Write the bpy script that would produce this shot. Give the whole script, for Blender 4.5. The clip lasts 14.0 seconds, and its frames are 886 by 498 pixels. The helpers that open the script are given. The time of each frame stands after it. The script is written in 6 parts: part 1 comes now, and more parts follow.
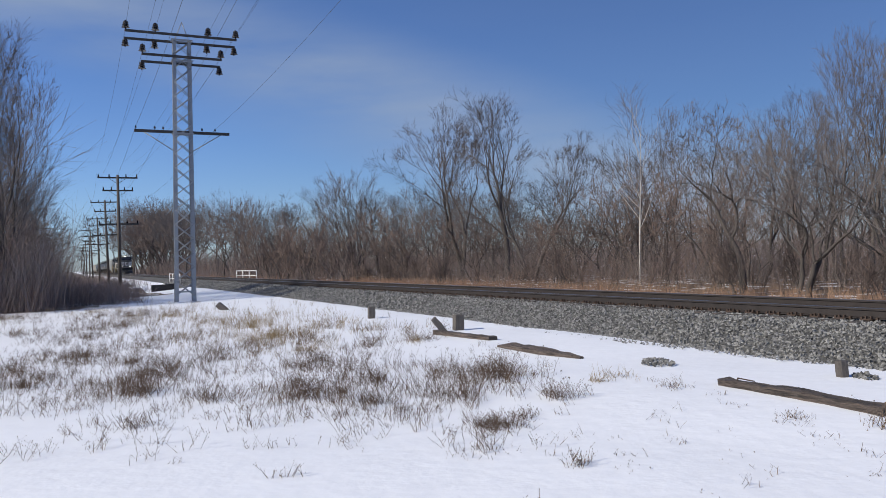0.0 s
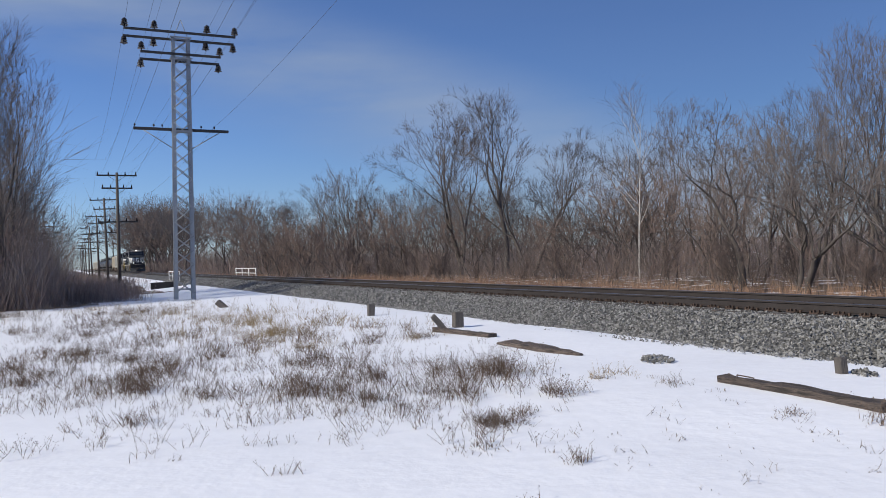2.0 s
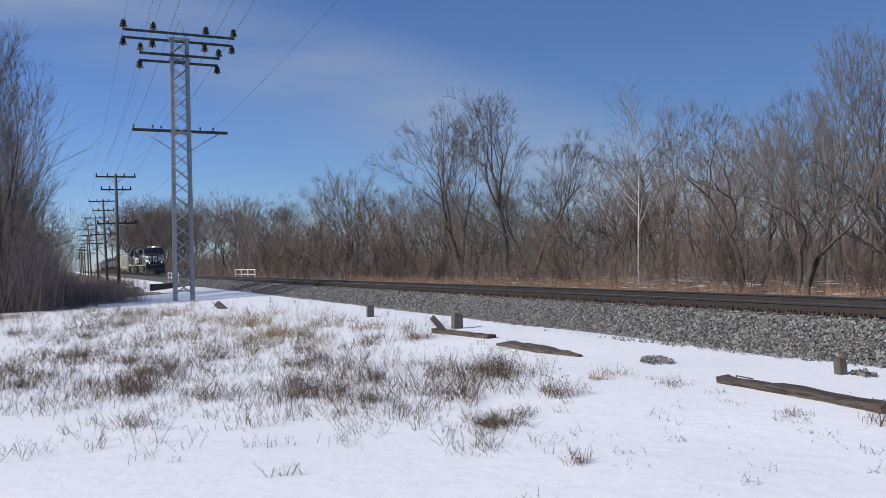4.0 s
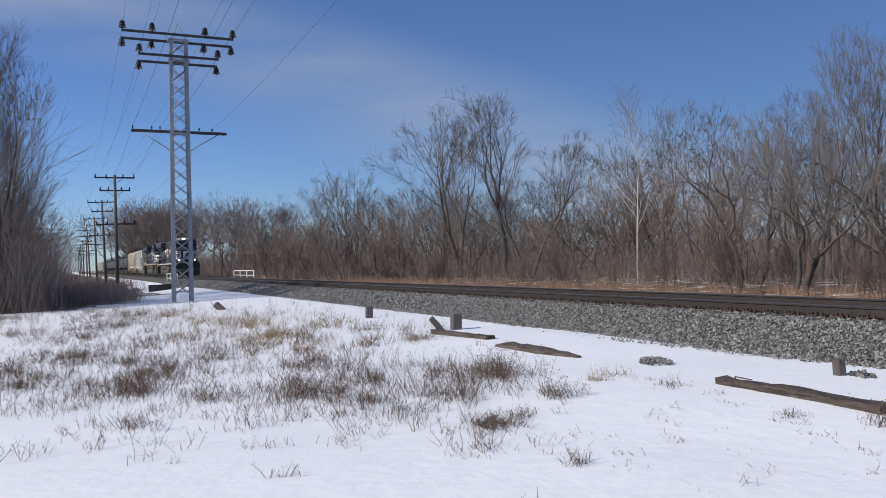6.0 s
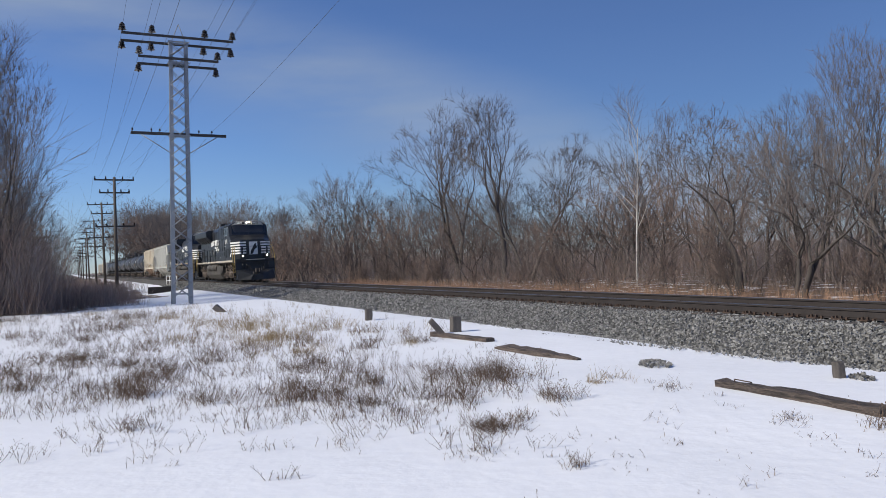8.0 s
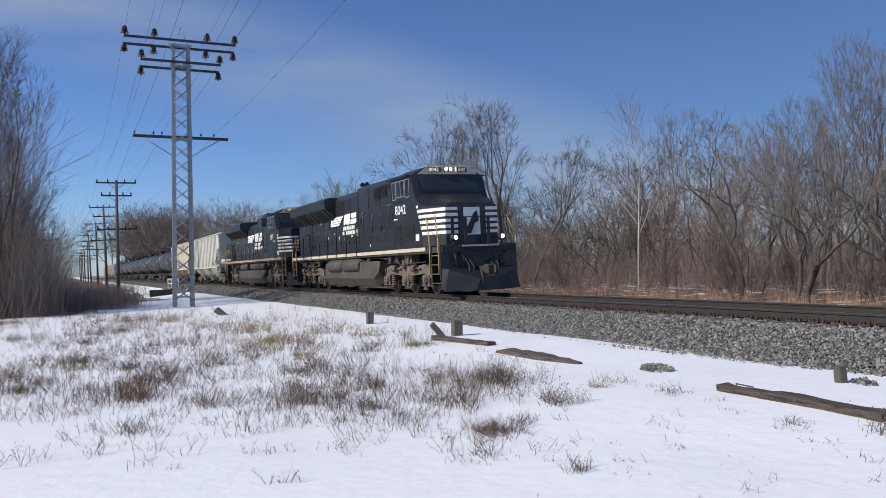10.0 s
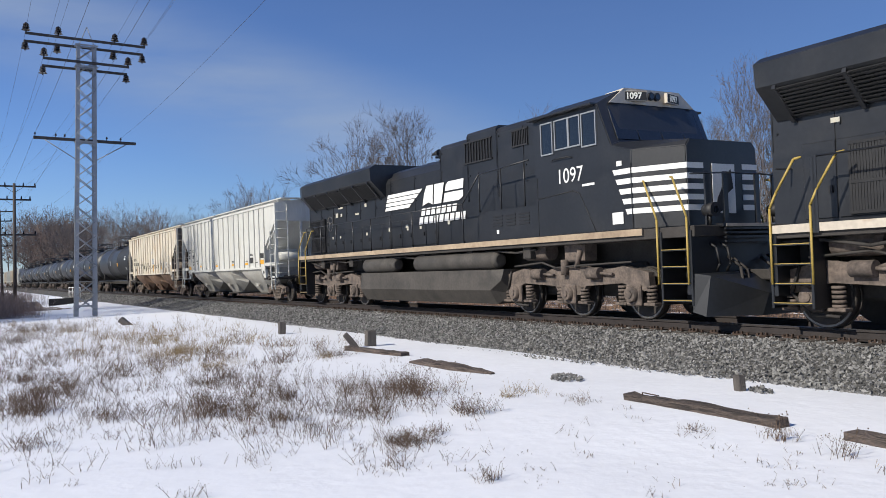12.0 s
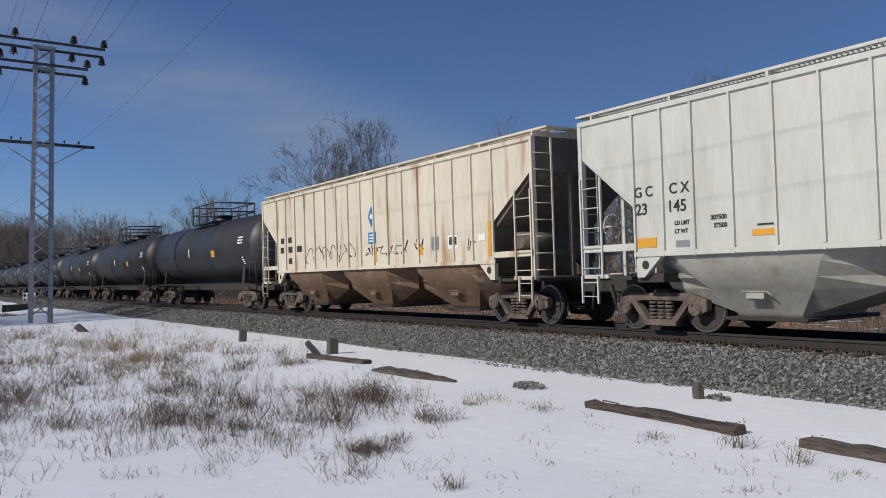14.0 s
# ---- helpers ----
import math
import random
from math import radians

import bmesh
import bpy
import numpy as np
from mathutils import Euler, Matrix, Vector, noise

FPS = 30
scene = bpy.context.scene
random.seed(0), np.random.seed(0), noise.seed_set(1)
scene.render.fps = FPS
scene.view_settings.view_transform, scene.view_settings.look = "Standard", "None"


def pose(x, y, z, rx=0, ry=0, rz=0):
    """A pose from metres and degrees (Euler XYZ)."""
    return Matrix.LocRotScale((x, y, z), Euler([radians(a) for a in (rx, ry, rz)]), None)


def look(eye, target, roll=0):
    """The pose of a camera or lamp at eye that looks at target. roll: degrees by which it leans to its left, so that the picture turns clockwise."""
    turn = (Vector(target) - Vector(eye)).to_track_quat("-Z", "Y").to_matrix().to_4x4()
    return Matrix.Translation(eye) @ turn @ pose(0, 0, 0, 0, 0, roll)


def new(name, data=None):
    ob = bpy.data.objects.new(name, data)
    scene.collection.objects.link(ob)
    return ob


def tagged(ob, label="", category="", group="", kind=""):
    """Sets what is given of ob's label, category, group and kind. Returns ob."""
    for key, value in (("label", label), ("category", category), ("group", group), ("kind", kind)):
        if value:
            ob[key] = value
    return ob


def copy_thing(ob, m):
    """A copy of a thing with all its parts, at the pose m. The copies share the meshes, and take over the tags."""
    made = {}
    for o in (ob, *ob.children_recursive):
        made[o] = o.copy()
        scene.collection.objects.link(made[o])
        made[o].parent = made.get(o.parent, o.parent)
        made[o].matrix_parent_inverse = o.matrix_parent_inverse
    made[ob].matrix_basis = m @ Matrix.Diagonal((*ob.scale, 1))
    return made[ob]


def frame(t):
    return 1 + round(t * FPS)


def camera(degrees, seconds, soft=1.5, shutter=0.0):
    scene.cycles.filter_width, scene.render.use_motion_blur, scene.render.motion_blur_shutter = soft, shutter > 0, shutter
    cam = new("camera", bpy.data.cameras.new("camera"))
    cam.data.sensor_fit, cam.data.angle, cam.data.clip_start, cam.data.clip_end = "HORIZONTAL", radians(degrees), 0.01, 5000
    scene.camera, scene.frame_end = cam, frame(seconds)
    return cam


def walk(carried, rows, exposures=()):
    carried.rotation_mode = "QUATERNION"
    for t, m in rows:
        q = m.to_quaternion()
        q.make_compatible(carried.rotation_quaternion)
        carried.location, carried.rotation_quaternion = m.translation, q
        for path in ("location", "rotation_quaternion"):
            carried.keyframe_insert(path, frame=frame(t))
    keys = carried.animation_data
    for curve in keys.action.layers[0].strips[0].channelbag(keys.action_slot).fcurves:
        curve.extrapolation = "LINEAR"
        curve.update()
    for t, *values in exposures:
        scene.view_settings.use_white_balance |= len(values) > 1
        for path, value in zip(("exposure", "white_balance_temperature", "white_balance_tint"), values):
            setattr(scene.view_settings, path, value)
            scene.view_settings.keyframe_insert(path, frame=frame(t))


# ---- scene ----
# The track runs straight: heading HEAD, its centre TRACK_D from the camera's foot. Rail tops are z = 0.
HEAD = -65.587
TRACK_D = 13.13
EYE = 1.249
GROUND = -0.52
FWD = Vector((math.cos(radians(HEAD)), math.sin(radians(HEAD)), 0))
AWAY = Vector((-math.sin(radians(HEAD)), math.cos(radians(HEAD)), 0))


def at(s, w, z=0.0):
    """A place s metres along the track and w metres from its centre towards the camera."""
    return FWD * s + AWAY * (TRACK_D - w) + Vector((0, 0, z))


# ---- camera ----
cam = camera(56.23, 14.0, soft=0.6)
TURNS = [(0, 0.22, 0.38, 2.67), (0.5, 0.22, 0.37, 2.67), (1.0, 0.21, 0.36, 2.68), (1.5, 0.19, 0.19, 2.71), (2.0, 0.18, 0.19, 2.75),
         (2.5, 0.17, 0.22, 2.78), (3.0, 0.16, 0.24, 2.79), (5.5, 0.06, 0.31, 2.79), (6.5, 0.04, 0.35, 2.78),
         (7.5, 0.0, 0.42, 2.78), (8.0, 0.02, 0.49, 2.76), (10.5, 0.13, 0.83, 2.61), (11.0, -0.33, 0.99, 2.56), (11.5, -3.9, 1.23, 2.12),
         (12.0, -5.79, 1.21, 2.13), (12.5, -7.28, 1.56, 2.02), (13.0, -8.49, 1.8, 1.91), (13.5, -8.87, 1.9, 1.82), (14.0, -8.34, 1.66, 1.79)]
walk(cam, [(t, pose(0, 0, EYE, 90 + pitch, roll, yaw)) for t, yaw, pitch, roll in TURNS],
     exposures=[(0, 0.08), (8.0, 0.05), (12.0, 0.18), (13.1, 0.14), (13.5, -0.24), (14.0, -0.38)])

# ---- light ----
SUN_AZ, SUN_EL = math.atan2(-0.89, -0.45), radians(34)
world = bpy.data.worlds.new("winter_sky")
scene.world = world
world.use_nodes = True
wn, wl = world.node_tree.nodes, world.node_tree.links
wn.clear()
sky = wn.new("ShaderNodeTexSky")
sky.sky_type, sky.sun_disc = "NISHITA", False
sky.sun_elevation, sky.sun_rotation = SUN_EL, -SUN_AZ
sky.air_density, sky.dust_density, sky.ozone_density = 1.0, 0.1, 4.0
w_map, w_noise, w_ramp, w_mix = (wn.new("ShaderNodeMapping"), wn.new("ShaderNodeTexNoise"), wn.new("ShaderNodeValToRGB"), wn.new("ShaderNodeMix"))
w_co = wn.new("ShaderNodeTexCoord")
w_map.inputs["Rotation"].default_value = (0.2, 0.35, 0.5)
w_map.inputs["Scale"].default_value = (1.1, 2.0, 5.0)
w_noise.inputs["Scale"].default_value, w_noise.inputs["Detail"].default_value = 1.3, 6
w_noise.inputs["Roughness"].default_value = 0.55
w_ramp.color_ramp.elements[0].position, w_ramp.color_ramp.elements[0].color = 0.30, (0, 0, 0, 1)
w_ramp.color_ramp.elements[1].position, w_ramp.color_ramp.elements[1].color = 0.62, (0.85, 0.85, 0.85, 1)
w_mix.data_type = "RGBA"
w_mix.inputs["B"].default_value = (3.6, 4.4, 5.8, 1)
w_bg, w_out = wn.new("ShaderNodeBackground"), wn.new("ShaderNodeOutputWorld")
w_bg.inputs["Strength"].default_value = 0.085
wl.new(w_co.outputs["Generated"], w_map.inputs["Vector"])
wl.new(w_map.outputs["Vector"], w_noise.inputs["Vector"])
wl.new(w_noise.outputs["Fac"], w_ramp.inputs["Fac"])
# a long streak of thin cirrus across the whole sky
w_dot, w_abs, w_band, w_mul = (wn.new("ShaderNodeVectorMath"), wn.new("ShaderNodeMath"), wn.new("ShaderNodeMapRange"), wn.new("ShaderNodeMath"))
w_dot.operation, w_abs.operation, w_mul.operation = "DOT_PRODUCT", "ABSOLUTE", "MULTIPLY"
w_dot.inputs[1].default_value = (-0.343, 0.150, -0.927)
w_band.interpolation_type = "SMOOTHSTEP"
w_band.inputs["From Min"].default_value, w_band.inputs["From Max"].default_value = 0.0, 0.10
w_band.inputs["To Min"].default_value, w_band.inputs["To Max"].default_value = 1.0, 0.06
wl.new(w_co.outputs["Generated"], w_dot.inputs[0])
wl.new(w_dot.outputs["Value"], w_abs.inputs[0])
wl.new(w_abs.outputs[0], w_band.inputs["Value"])
wl.new(w_ramp.outputs["Color"], w_mul.inputs[0])
wl.new(w_band.outputs["Result"], w_mul.inputs[1])
wl.new(w_mul.outputs[0], w_mix.inputs["Factor"])
w_tint = wn.new("ShaderNodeVectorMath")
w_tint.operation = "MULTIPLY"
w_tint.inputs[1].default_value = (0.62, 0.76, 1.08)
wl.new(sky.outputs["Color"], w_tint.inputs[0])
wl.new(w_tint.outputs[0], w_mix.inputs["A"])
wl.new(w_mix.outputs["Result"], w_bg.inputs["Color"])
wl.new(w_bg.outputs["Background"], w_out.inputs["Surface"])
sun_data = bpy.data.lights.new("sun", "SUN")
sun_data.energy, sun_data.angle, sun_data.color = 4.7, radians(0.55), (1.0, 0.94, 0.84)
sun = new("sun", sun_data)
sun.matrix_world = look((math.sin(SUN_AZ) * 60, math.cos(SUN_AZ) * 60, 60 * math.tan(SUN_EL)), (0, 0, 0))


# ---- materials ----
def mat(name, color, rough=0.7, metal=0.0, vary=0.25, scale=3.0, fine=40.0, bump=0.3, depth=0.01, second=None, patch=(0.55, 0.7), stretch=(1, 1, 1), per_object=0.0, per_island=0.0, spec=0.5, coords="Object"):
    """A surface of two scales of noise; second: a colour that takes over in patches; per_object, per_island: brightness by piece."""
    m = bpy.data.materials.new(name)
    m.use_nodes = True
    n, l = m.node_tree.nodes, m.node_tree.links
    b = n["Principled BSDF"]
    b.inputs["Roughness"].default_value, b.inputs["Metallic"].default_value = rough, metal
    b.inputs["Specular IOR Level"].default_value = spec
    co, mp = n.new("ShaderNodeTexCoord"), n.new("ShaderNodeMapping")
    mp.inputs["Scale"].default_value = stretch
    l.new(co.outputs[coords], mp.inputs["Vector"])
    big, small = n.new("ShaderNodeTexNoise"), n.new("ShaderNodeTexNoise")
    for tex, sc, det in ((big, scale, 4), (small, fine, 5)):
        tex.inputs["Scale"].default_value, tex.inputs["Detail"].default_value = sc, det
        l.new(mp.outputs["Vector"], tex.inputs["Vector"])
    add = n.new("ShaderNodeMath")
    add.operation = "ADD"
    l.new(big.outputs["Fac"], add.inputs[0])
    l.new(small.outputs["Fac"], add.inputs[1])
    rng = n.new("ShaderNodeMapRange")
    rng.inputs["From Min"].default_value, rng.inputs["From Max"].default_value = 0.6, 1.4
    rng.inputs["To Min"].default_value, rng.inputs["To Max"].default_value = 1 - vary, 1 + vary
    l.new(add.outputs[0], rng.inputs["Value"])
    gain = rng.outputs["Result"]
    for amount, node, out in ((per_object, "ShaderNodeObjectInfo", "Random"), (per_island, "ShaderNodeNewGeometry", "Random Per Island")):
        if amount:
            src, r2, mul = n.new(node), n.new("ShaderNodeMapRange"), n.new("ShaderNodeMath")
            r2.inputs["To Min"].default_value, r2.inputs["To Max"].default_value = 1 - amount, 1 + amount
            l.new(src.outputs[out], r2.inputs["Value"])
            mul.operation = "MULTIPLY"
            l.new(gain, mul.inputs[0])
            l.new(r2.outputs["Result"], mul.inputs[1])
            gain = mul.outputs[0]
    base = n.new("ShaderNodeRGB")
    base.outputs[0].default_value = (*color, 1)
    out = base.outputs[0]
    if second:
        pn, ramp, mix = n.new("ShaderNodeTexNoise"), n.new("ShaderNodeValToRGB"), n.new("ShaderNodeMix")
        pn.inputs["Scale"].default_value, pn.inputs["Detail"].default_value = scale * 1.7, 8
        l.new(mp.outputs["Vector"], pn.inputs["Vector"])
        ramp.color_ramp.elements[0].position, ramp.color_ramp.elements[1].position = patch
        l.new(pn.outputs["Fac"], ramp.inputs["Fac"])
        mix.data_type = "RGBA"
        mix.inputs["B"].default_value = (*second, 1)
        l.new(ramp.outputs["Color"], mix.inputs["Factor"])
        l.new(out, mix.inputs["A"])
        out = mix.outputs["Result"]
    scl = n.new("ShaderNodeVectorMath")
    scl.operation = "SCALE"
    l.new(out, scl.inputs[0])
    l.new(gain, scl.inputs["Scale"])
    l.new(scl.outputs[0], b.inputs["Base Color"])
    if bump:
        bp = n.new("ShaderNodeBump")
        bp.inputs["Strength"].default_value, bp.inputs["Distance"].default_value = bump, depth
        l.new(add.outputs[0], bp.inputs["Height"])
        l.new(bp.outputs["Normal"], b.inputs["Normal"])
    return m


def glow(name, color, strength):
    m = bpy.data.materials.new(name)
    m.use_nodes = True
    b = m.node_tree.nodes["Principled BSDF"]
    b.inputs["Base Color"].default_value = (*color, 1)
    b.inputs["Emission Color"].default_value, b.inputs["Emission Strength"].default_value = (*color, 1), strength
    return m


SNOW = mat("snow_crust", (0.82, 0.835, 0.865), 0.55, vary=0.04, scale=0.4, fine=5, bump=0.22, depth=0.05)
LITTER = mat("leaf_litter", (0.13, 0.09, 0.062), 0.9, vary=0.35, scale=0.8, fine=14, bump=0.8, depth=0.08, second=(0.72, 0.74, 0.78), patch=(0.56, 0.62))
BALLAST = mat("ballast_bed", (0.10, 0.098, 0.092), 0.9, vary=0.4, scale=4, fine=22, bump=1.0, depth=0.08)
STONE = mat("ballast_stone", (0.172, 0.170, 0.164), 0.85, vary=0.25, scale=9, fine=60, bump=0.3, per_island=0.68)
RAIL = mat("rusty_rail", (0.040, 0.033, 0.031), 0.65, 0.3, vary=0.3, scale=5, fine=50, bump=0.2, depth=0.003)
RAILTOP = mat("polished_rail_head", (0.30, 0.30, 0.31), 0.28, 0.9, vary=0.1, scale=5, bump=0)
TIE = mat("creosote_tie", (0.06, 0.05, 0.043), 0.85, vary=0.35, scale=4, fine=40, bump=0.5, stretch=(3, 3, 3), per_object=0.25)
SPIKE = mat("rusty_fastening", (0.07, 0.045, 0.033), 0.75, 0.2, vary=0.3, scale=8)
OLDWOOD = mat("weathered_wood", (0.115, 0.09, 0.078), 0.9, vary=0.75, scale=2.5, fine=16, bump=1.0, depth=0.05, stretch=(0.5, 7, 7), per_object=0.2, second=(0.045, 0.036, 0.032), patch=(0.5, 0.62))
POSTWOOD = mat("grey_post_wood", (0.10, 0.088, 0.08), 0.9, vary=0.35, scale=3, fine=30, bump=0.9, depth=0.02, stretch=(6, 6, 0.6))
GALV = mat("galvanised_steel", (0.24, 0.255, 0.275), 0.5, 0.25, vary=0.12, scale=2, fine=30, bump=0.08)
DARKSTEEL = mat("dark_crossarm", (0.035, 0.033, 0.033), 0.7, 0.0, vary=0.25, scale=3)
PORCELAIN = mat("brown_insulator", (0.018, 0.014, 0.013), 0.25, vary=0.2, scale=9, bump=0)
WIRE = mat("wire", (0.06, 0.06, 0.065), 0.5, 0.5, vary=0.1)
POLEWOOD = mat("pole_wood", (0.085, 0.072, 0.062), 0.9, vary=0.3, scale=2, fine=20, bump=0.6, stretch=(6, 6, 0.4))
BARK = mat("bark", (0.074, 0.063, 0.057), 0.95, vary=0.35, scale=2.2, fine=20, bump=0.8, depth=0.03, stretch=(3, 3, 0.7), per_object=0.25)
TWIG = mat("twigs", (0.122, 0.106, 0.101), 0.95, vary=0.2, scale=0.8, fine=8, bump=0, per_object=0.25)
TWIG_RED = mat("reddish_twigs", (0.155, 0.115, 0.098), 0.95, vary=0.25, scale=0.8, fine=8, bump=0, per_object=0.25)
BIRCH = mat("pale_bark", (0.48, 0.46, 0.43), 0.85, vary=0.3, scale=2.5, fine=20, bump=0.4, stretch=(1, 1, 0.5))
BRUSH = mat("brush_stems", (0.185, 0.156, 0.146), 0.95, vary=0.2, scale=0.25, fine=3, bump=0, per_island=0.45, second=(0.225, 0.145, 0.112), patch=(0.45, 0.7))
REED = mat("dead_grass", (0.30, 0.19, 0.125), 0.95, vary=0.2, scale=0.3, fine=4, bump=0, per_island=0.4, second=(0.21, 0.125, 0.085), patch=(0.45, 0.65))
WEED = mat("dry_weed", (0.125, 0.085, 0.058), 0.95, vary=0.2, scale=0.5, fine=6, bump=0, per_island=0.4)
TAN = mat("tan_grass", (0.26, 0.19, 0.10), 0.95, vary=0.2, scale=0.6, fine=6, bump=0, per_island=0.35)
WHITEPAINT = mat("white_railing_paint", (0.72, 0.72, 0.70), 0.5, vary=0.08, scale=3)
CONCRETE = mat("old_concrete", (0.24, 0.23, 0.21), 0.9, vary=0.3, scale=1.2, fine=15, bump=0.5)
DARKHOLE = mat("shaded_steel_girder", (0.03, 0.028, 0.027), 0.8, vary=0.3, scale=2)


# ---- mesh helpers ----
def mesh_object(name, bm, material, parent=None):
    data = bpy.data.meshes.new(name)
    bm.normal_update()
    bm.to_mesh(data)
    bm.free()
    for m in (material if isinstance(material, (list, tuple)) else [material]):
        data.materials.append(m)
    ob = new(name, data)
    ob.parent = parent
    return ob


def part(name, bm, material, parent, label=""):
    return tagged(mesh_object(name, bm, material, parent), label=label)


def empty(name, m=None):
    ob = new(name)
    ob.empty_display_size = 0.2
    if m is not None:
        ob.matrix_basis = m
    return ob


def raw_object(name, verts, faces, material, parent=None):
    data = bpy.data.meshes.new(name)
    data.from_pydata(verts, [], faces)
    data.materials.append(material)
    ob = new(name, data)
    ob.parent = parent
    return ob


def box(bm, x0, x1, y0, y1, z0, z1, bevel=0.0, m=None, mi=0):
    made = bmesh.ops.create_cube(bm, size=1)["verts"]
    for v in made:
        v.co = Vector(((x0 + x1) / 2 + v.co.x * (x1 - x0), (y0 + y1) / 2 + v.co.y * (y1 - y0), (z0 + z1) / 2 + v.co.z * (z1 - z0)))
        if m is not None:
            v.co = m @ v.co
    faces = {f for v in made for f in v.link_faces}
    for f in faces:
        f.material_index = mi
    if bevel:
        edges = list({e for v in made for e in v.link_edges})
        bmesh.ops.bevel(bm, geom=edges, offset=bevel, segments=1, affect="EDGES")
    return made


def prism(bm, profile, a0, a1, axis="y", mi=0):
    """A profile of (p, q) pairs pushed along an axis: y takes (x, z), x takes (y, z), z takes (x, y)."""
    def co(p, q, a):
        return {"y": (p, a, q), "x": (a, p, q), "z": (p, q, a)}[axis]
    lo = [bm.verts.new(co(p, q, a0)) for p, q in profile]
    hi = [bm.verts.new(co(p, q, a1)) for p, q in profile]
    n = len(profile)
    fs = [bm.faces.new(lo[::-1]), bm.faces.new(hi)]
    for i in range(n):
        fs.append(bm.faces.new((lo[i], lo[(i + 1) % n], hi[(i + 1) % n], hi[i])))
    for f in fs:
        f.material_index = mi
    bmesh.ops.recalc_face_normals(bm, faces=fs)
    return fs


def rod(bm, p0, p1, r0, r1=None, n=8, mi=0, smooth=True):
    """A round bar from p0 to p1."""
    p0, p1 = Vector(p0), Vector(p1)
    r1 = r0 if r1 is None else r1
    d = p1 - p0
    q = d.to_track_quat("Z", "Y").to_matrix()
    rings = []
    for p, r in ((p0, r0), (p1, r1)):
        rings.append([bm.verts.new(p + q @ Vector((math.cos(a) * r, math.sin(a) * r, 0))) for a in (2 * math.pi * i / n for i in range(n))])
    fs = [bm.faces.new(rings[0][::-1]), bm.faces.new(rings[1])]
    for i in range(n):
        f = bm.faces.new((rings[0][i], rings[0][(i + 1) % n], rings[1][(i + 1) % n], rings[1][i]))
        f.smooth = smooth
        fs.append(f)
    for f in fs:
        f.material_index = mi
    return fs


def pipe(bm, points, r, n=6, mi=0):
    for a, b in zip(points, points[1:]):
        rod(bm, a, b, r, n=n, mi=mi)


# ---- ground ----
def ground_z(s, w):
    """Height of the ground beside the track: level snow on one side, a ditch, then woodland; a creek cuts under the bridge."""
    z = GROUND + 0.05 * noise.noise(Vector((s * 0.25, w * 0.25, 3.1))) + 0.02 * noise.noise(Vector((s * 1.1, w * 1.1, 7.7)))
    if abs(w) < 3.6:
        z = GROUND - 0.02
    if w < -3.4:
        z -= 0.45 * min(1, (-3.4 - w) / 3) - 0.25 * min(1, max(0, (-w - 14) / 20))
    creek = math.exp(-((s + 85) / 5.5) ** 2) * min(1, max(0, (abs(w) - 3.0) / 2.5))
    z -= 1.5 * creek
    far = max(0, -s - 40) / 60
    if w > 3.4:
        z -= 0.5 * min(1, far) * min(1, (w - 3.4) / 4)
    return z


def build_ground():
    def axis(fine0, fine1, step, lo, hi, grow=1.25):
        vals = list(np.arange(fine0, fine1, step))
        d = step
        while vals[-1] < hi:
            d *= grow
            vals.append(vals[-1] + d)
        d = step
        while vals[0] > lo:
            d *= grow
            vals.insert(0, vals[0] - d)
        return vals
    ss, ws = axis(-60, 16, 0.45, -3200, 2600), axis(-16, 20, 0.45, -2600, 2600)
    verts, faces, mats = [], [], []
    for s in ss:
        for w in ws:
            verts.append(at(s, w, ground_z(s, w)))
    nw = len(ws)
    for i in range(len(ss) - 1):
        for j in range(nw - 1):
            faces.append((i * nw + j, i * nw + j + 1, (i + 1) * nw + j + 1, (i + 1) * nw + j))
            w, s = ws[j], ss[i]
            edge = noise.noise(Vector((s * 0.2, w * 0.2, 0.5))) * 2
            woods = w < -6 + edge or (w > 12.5 + edge and s < -43 + edge) or (w > 6.5 + edge and s < -62)
            mats.append(1 if woods else 0)
    ob = raw_object("ground", verts, faces, SNOW)
    ob.data.materials.append(LITTER)
    ob.data.polygons.foreach_set("material_index", mats)
    ob.data.polygons.foreach_set("use_smooth", [True] * len(faces))
    tagged(ob, "level snow cover with brown leaf litter under the woods", "ground", kind="structure")


build_ground()


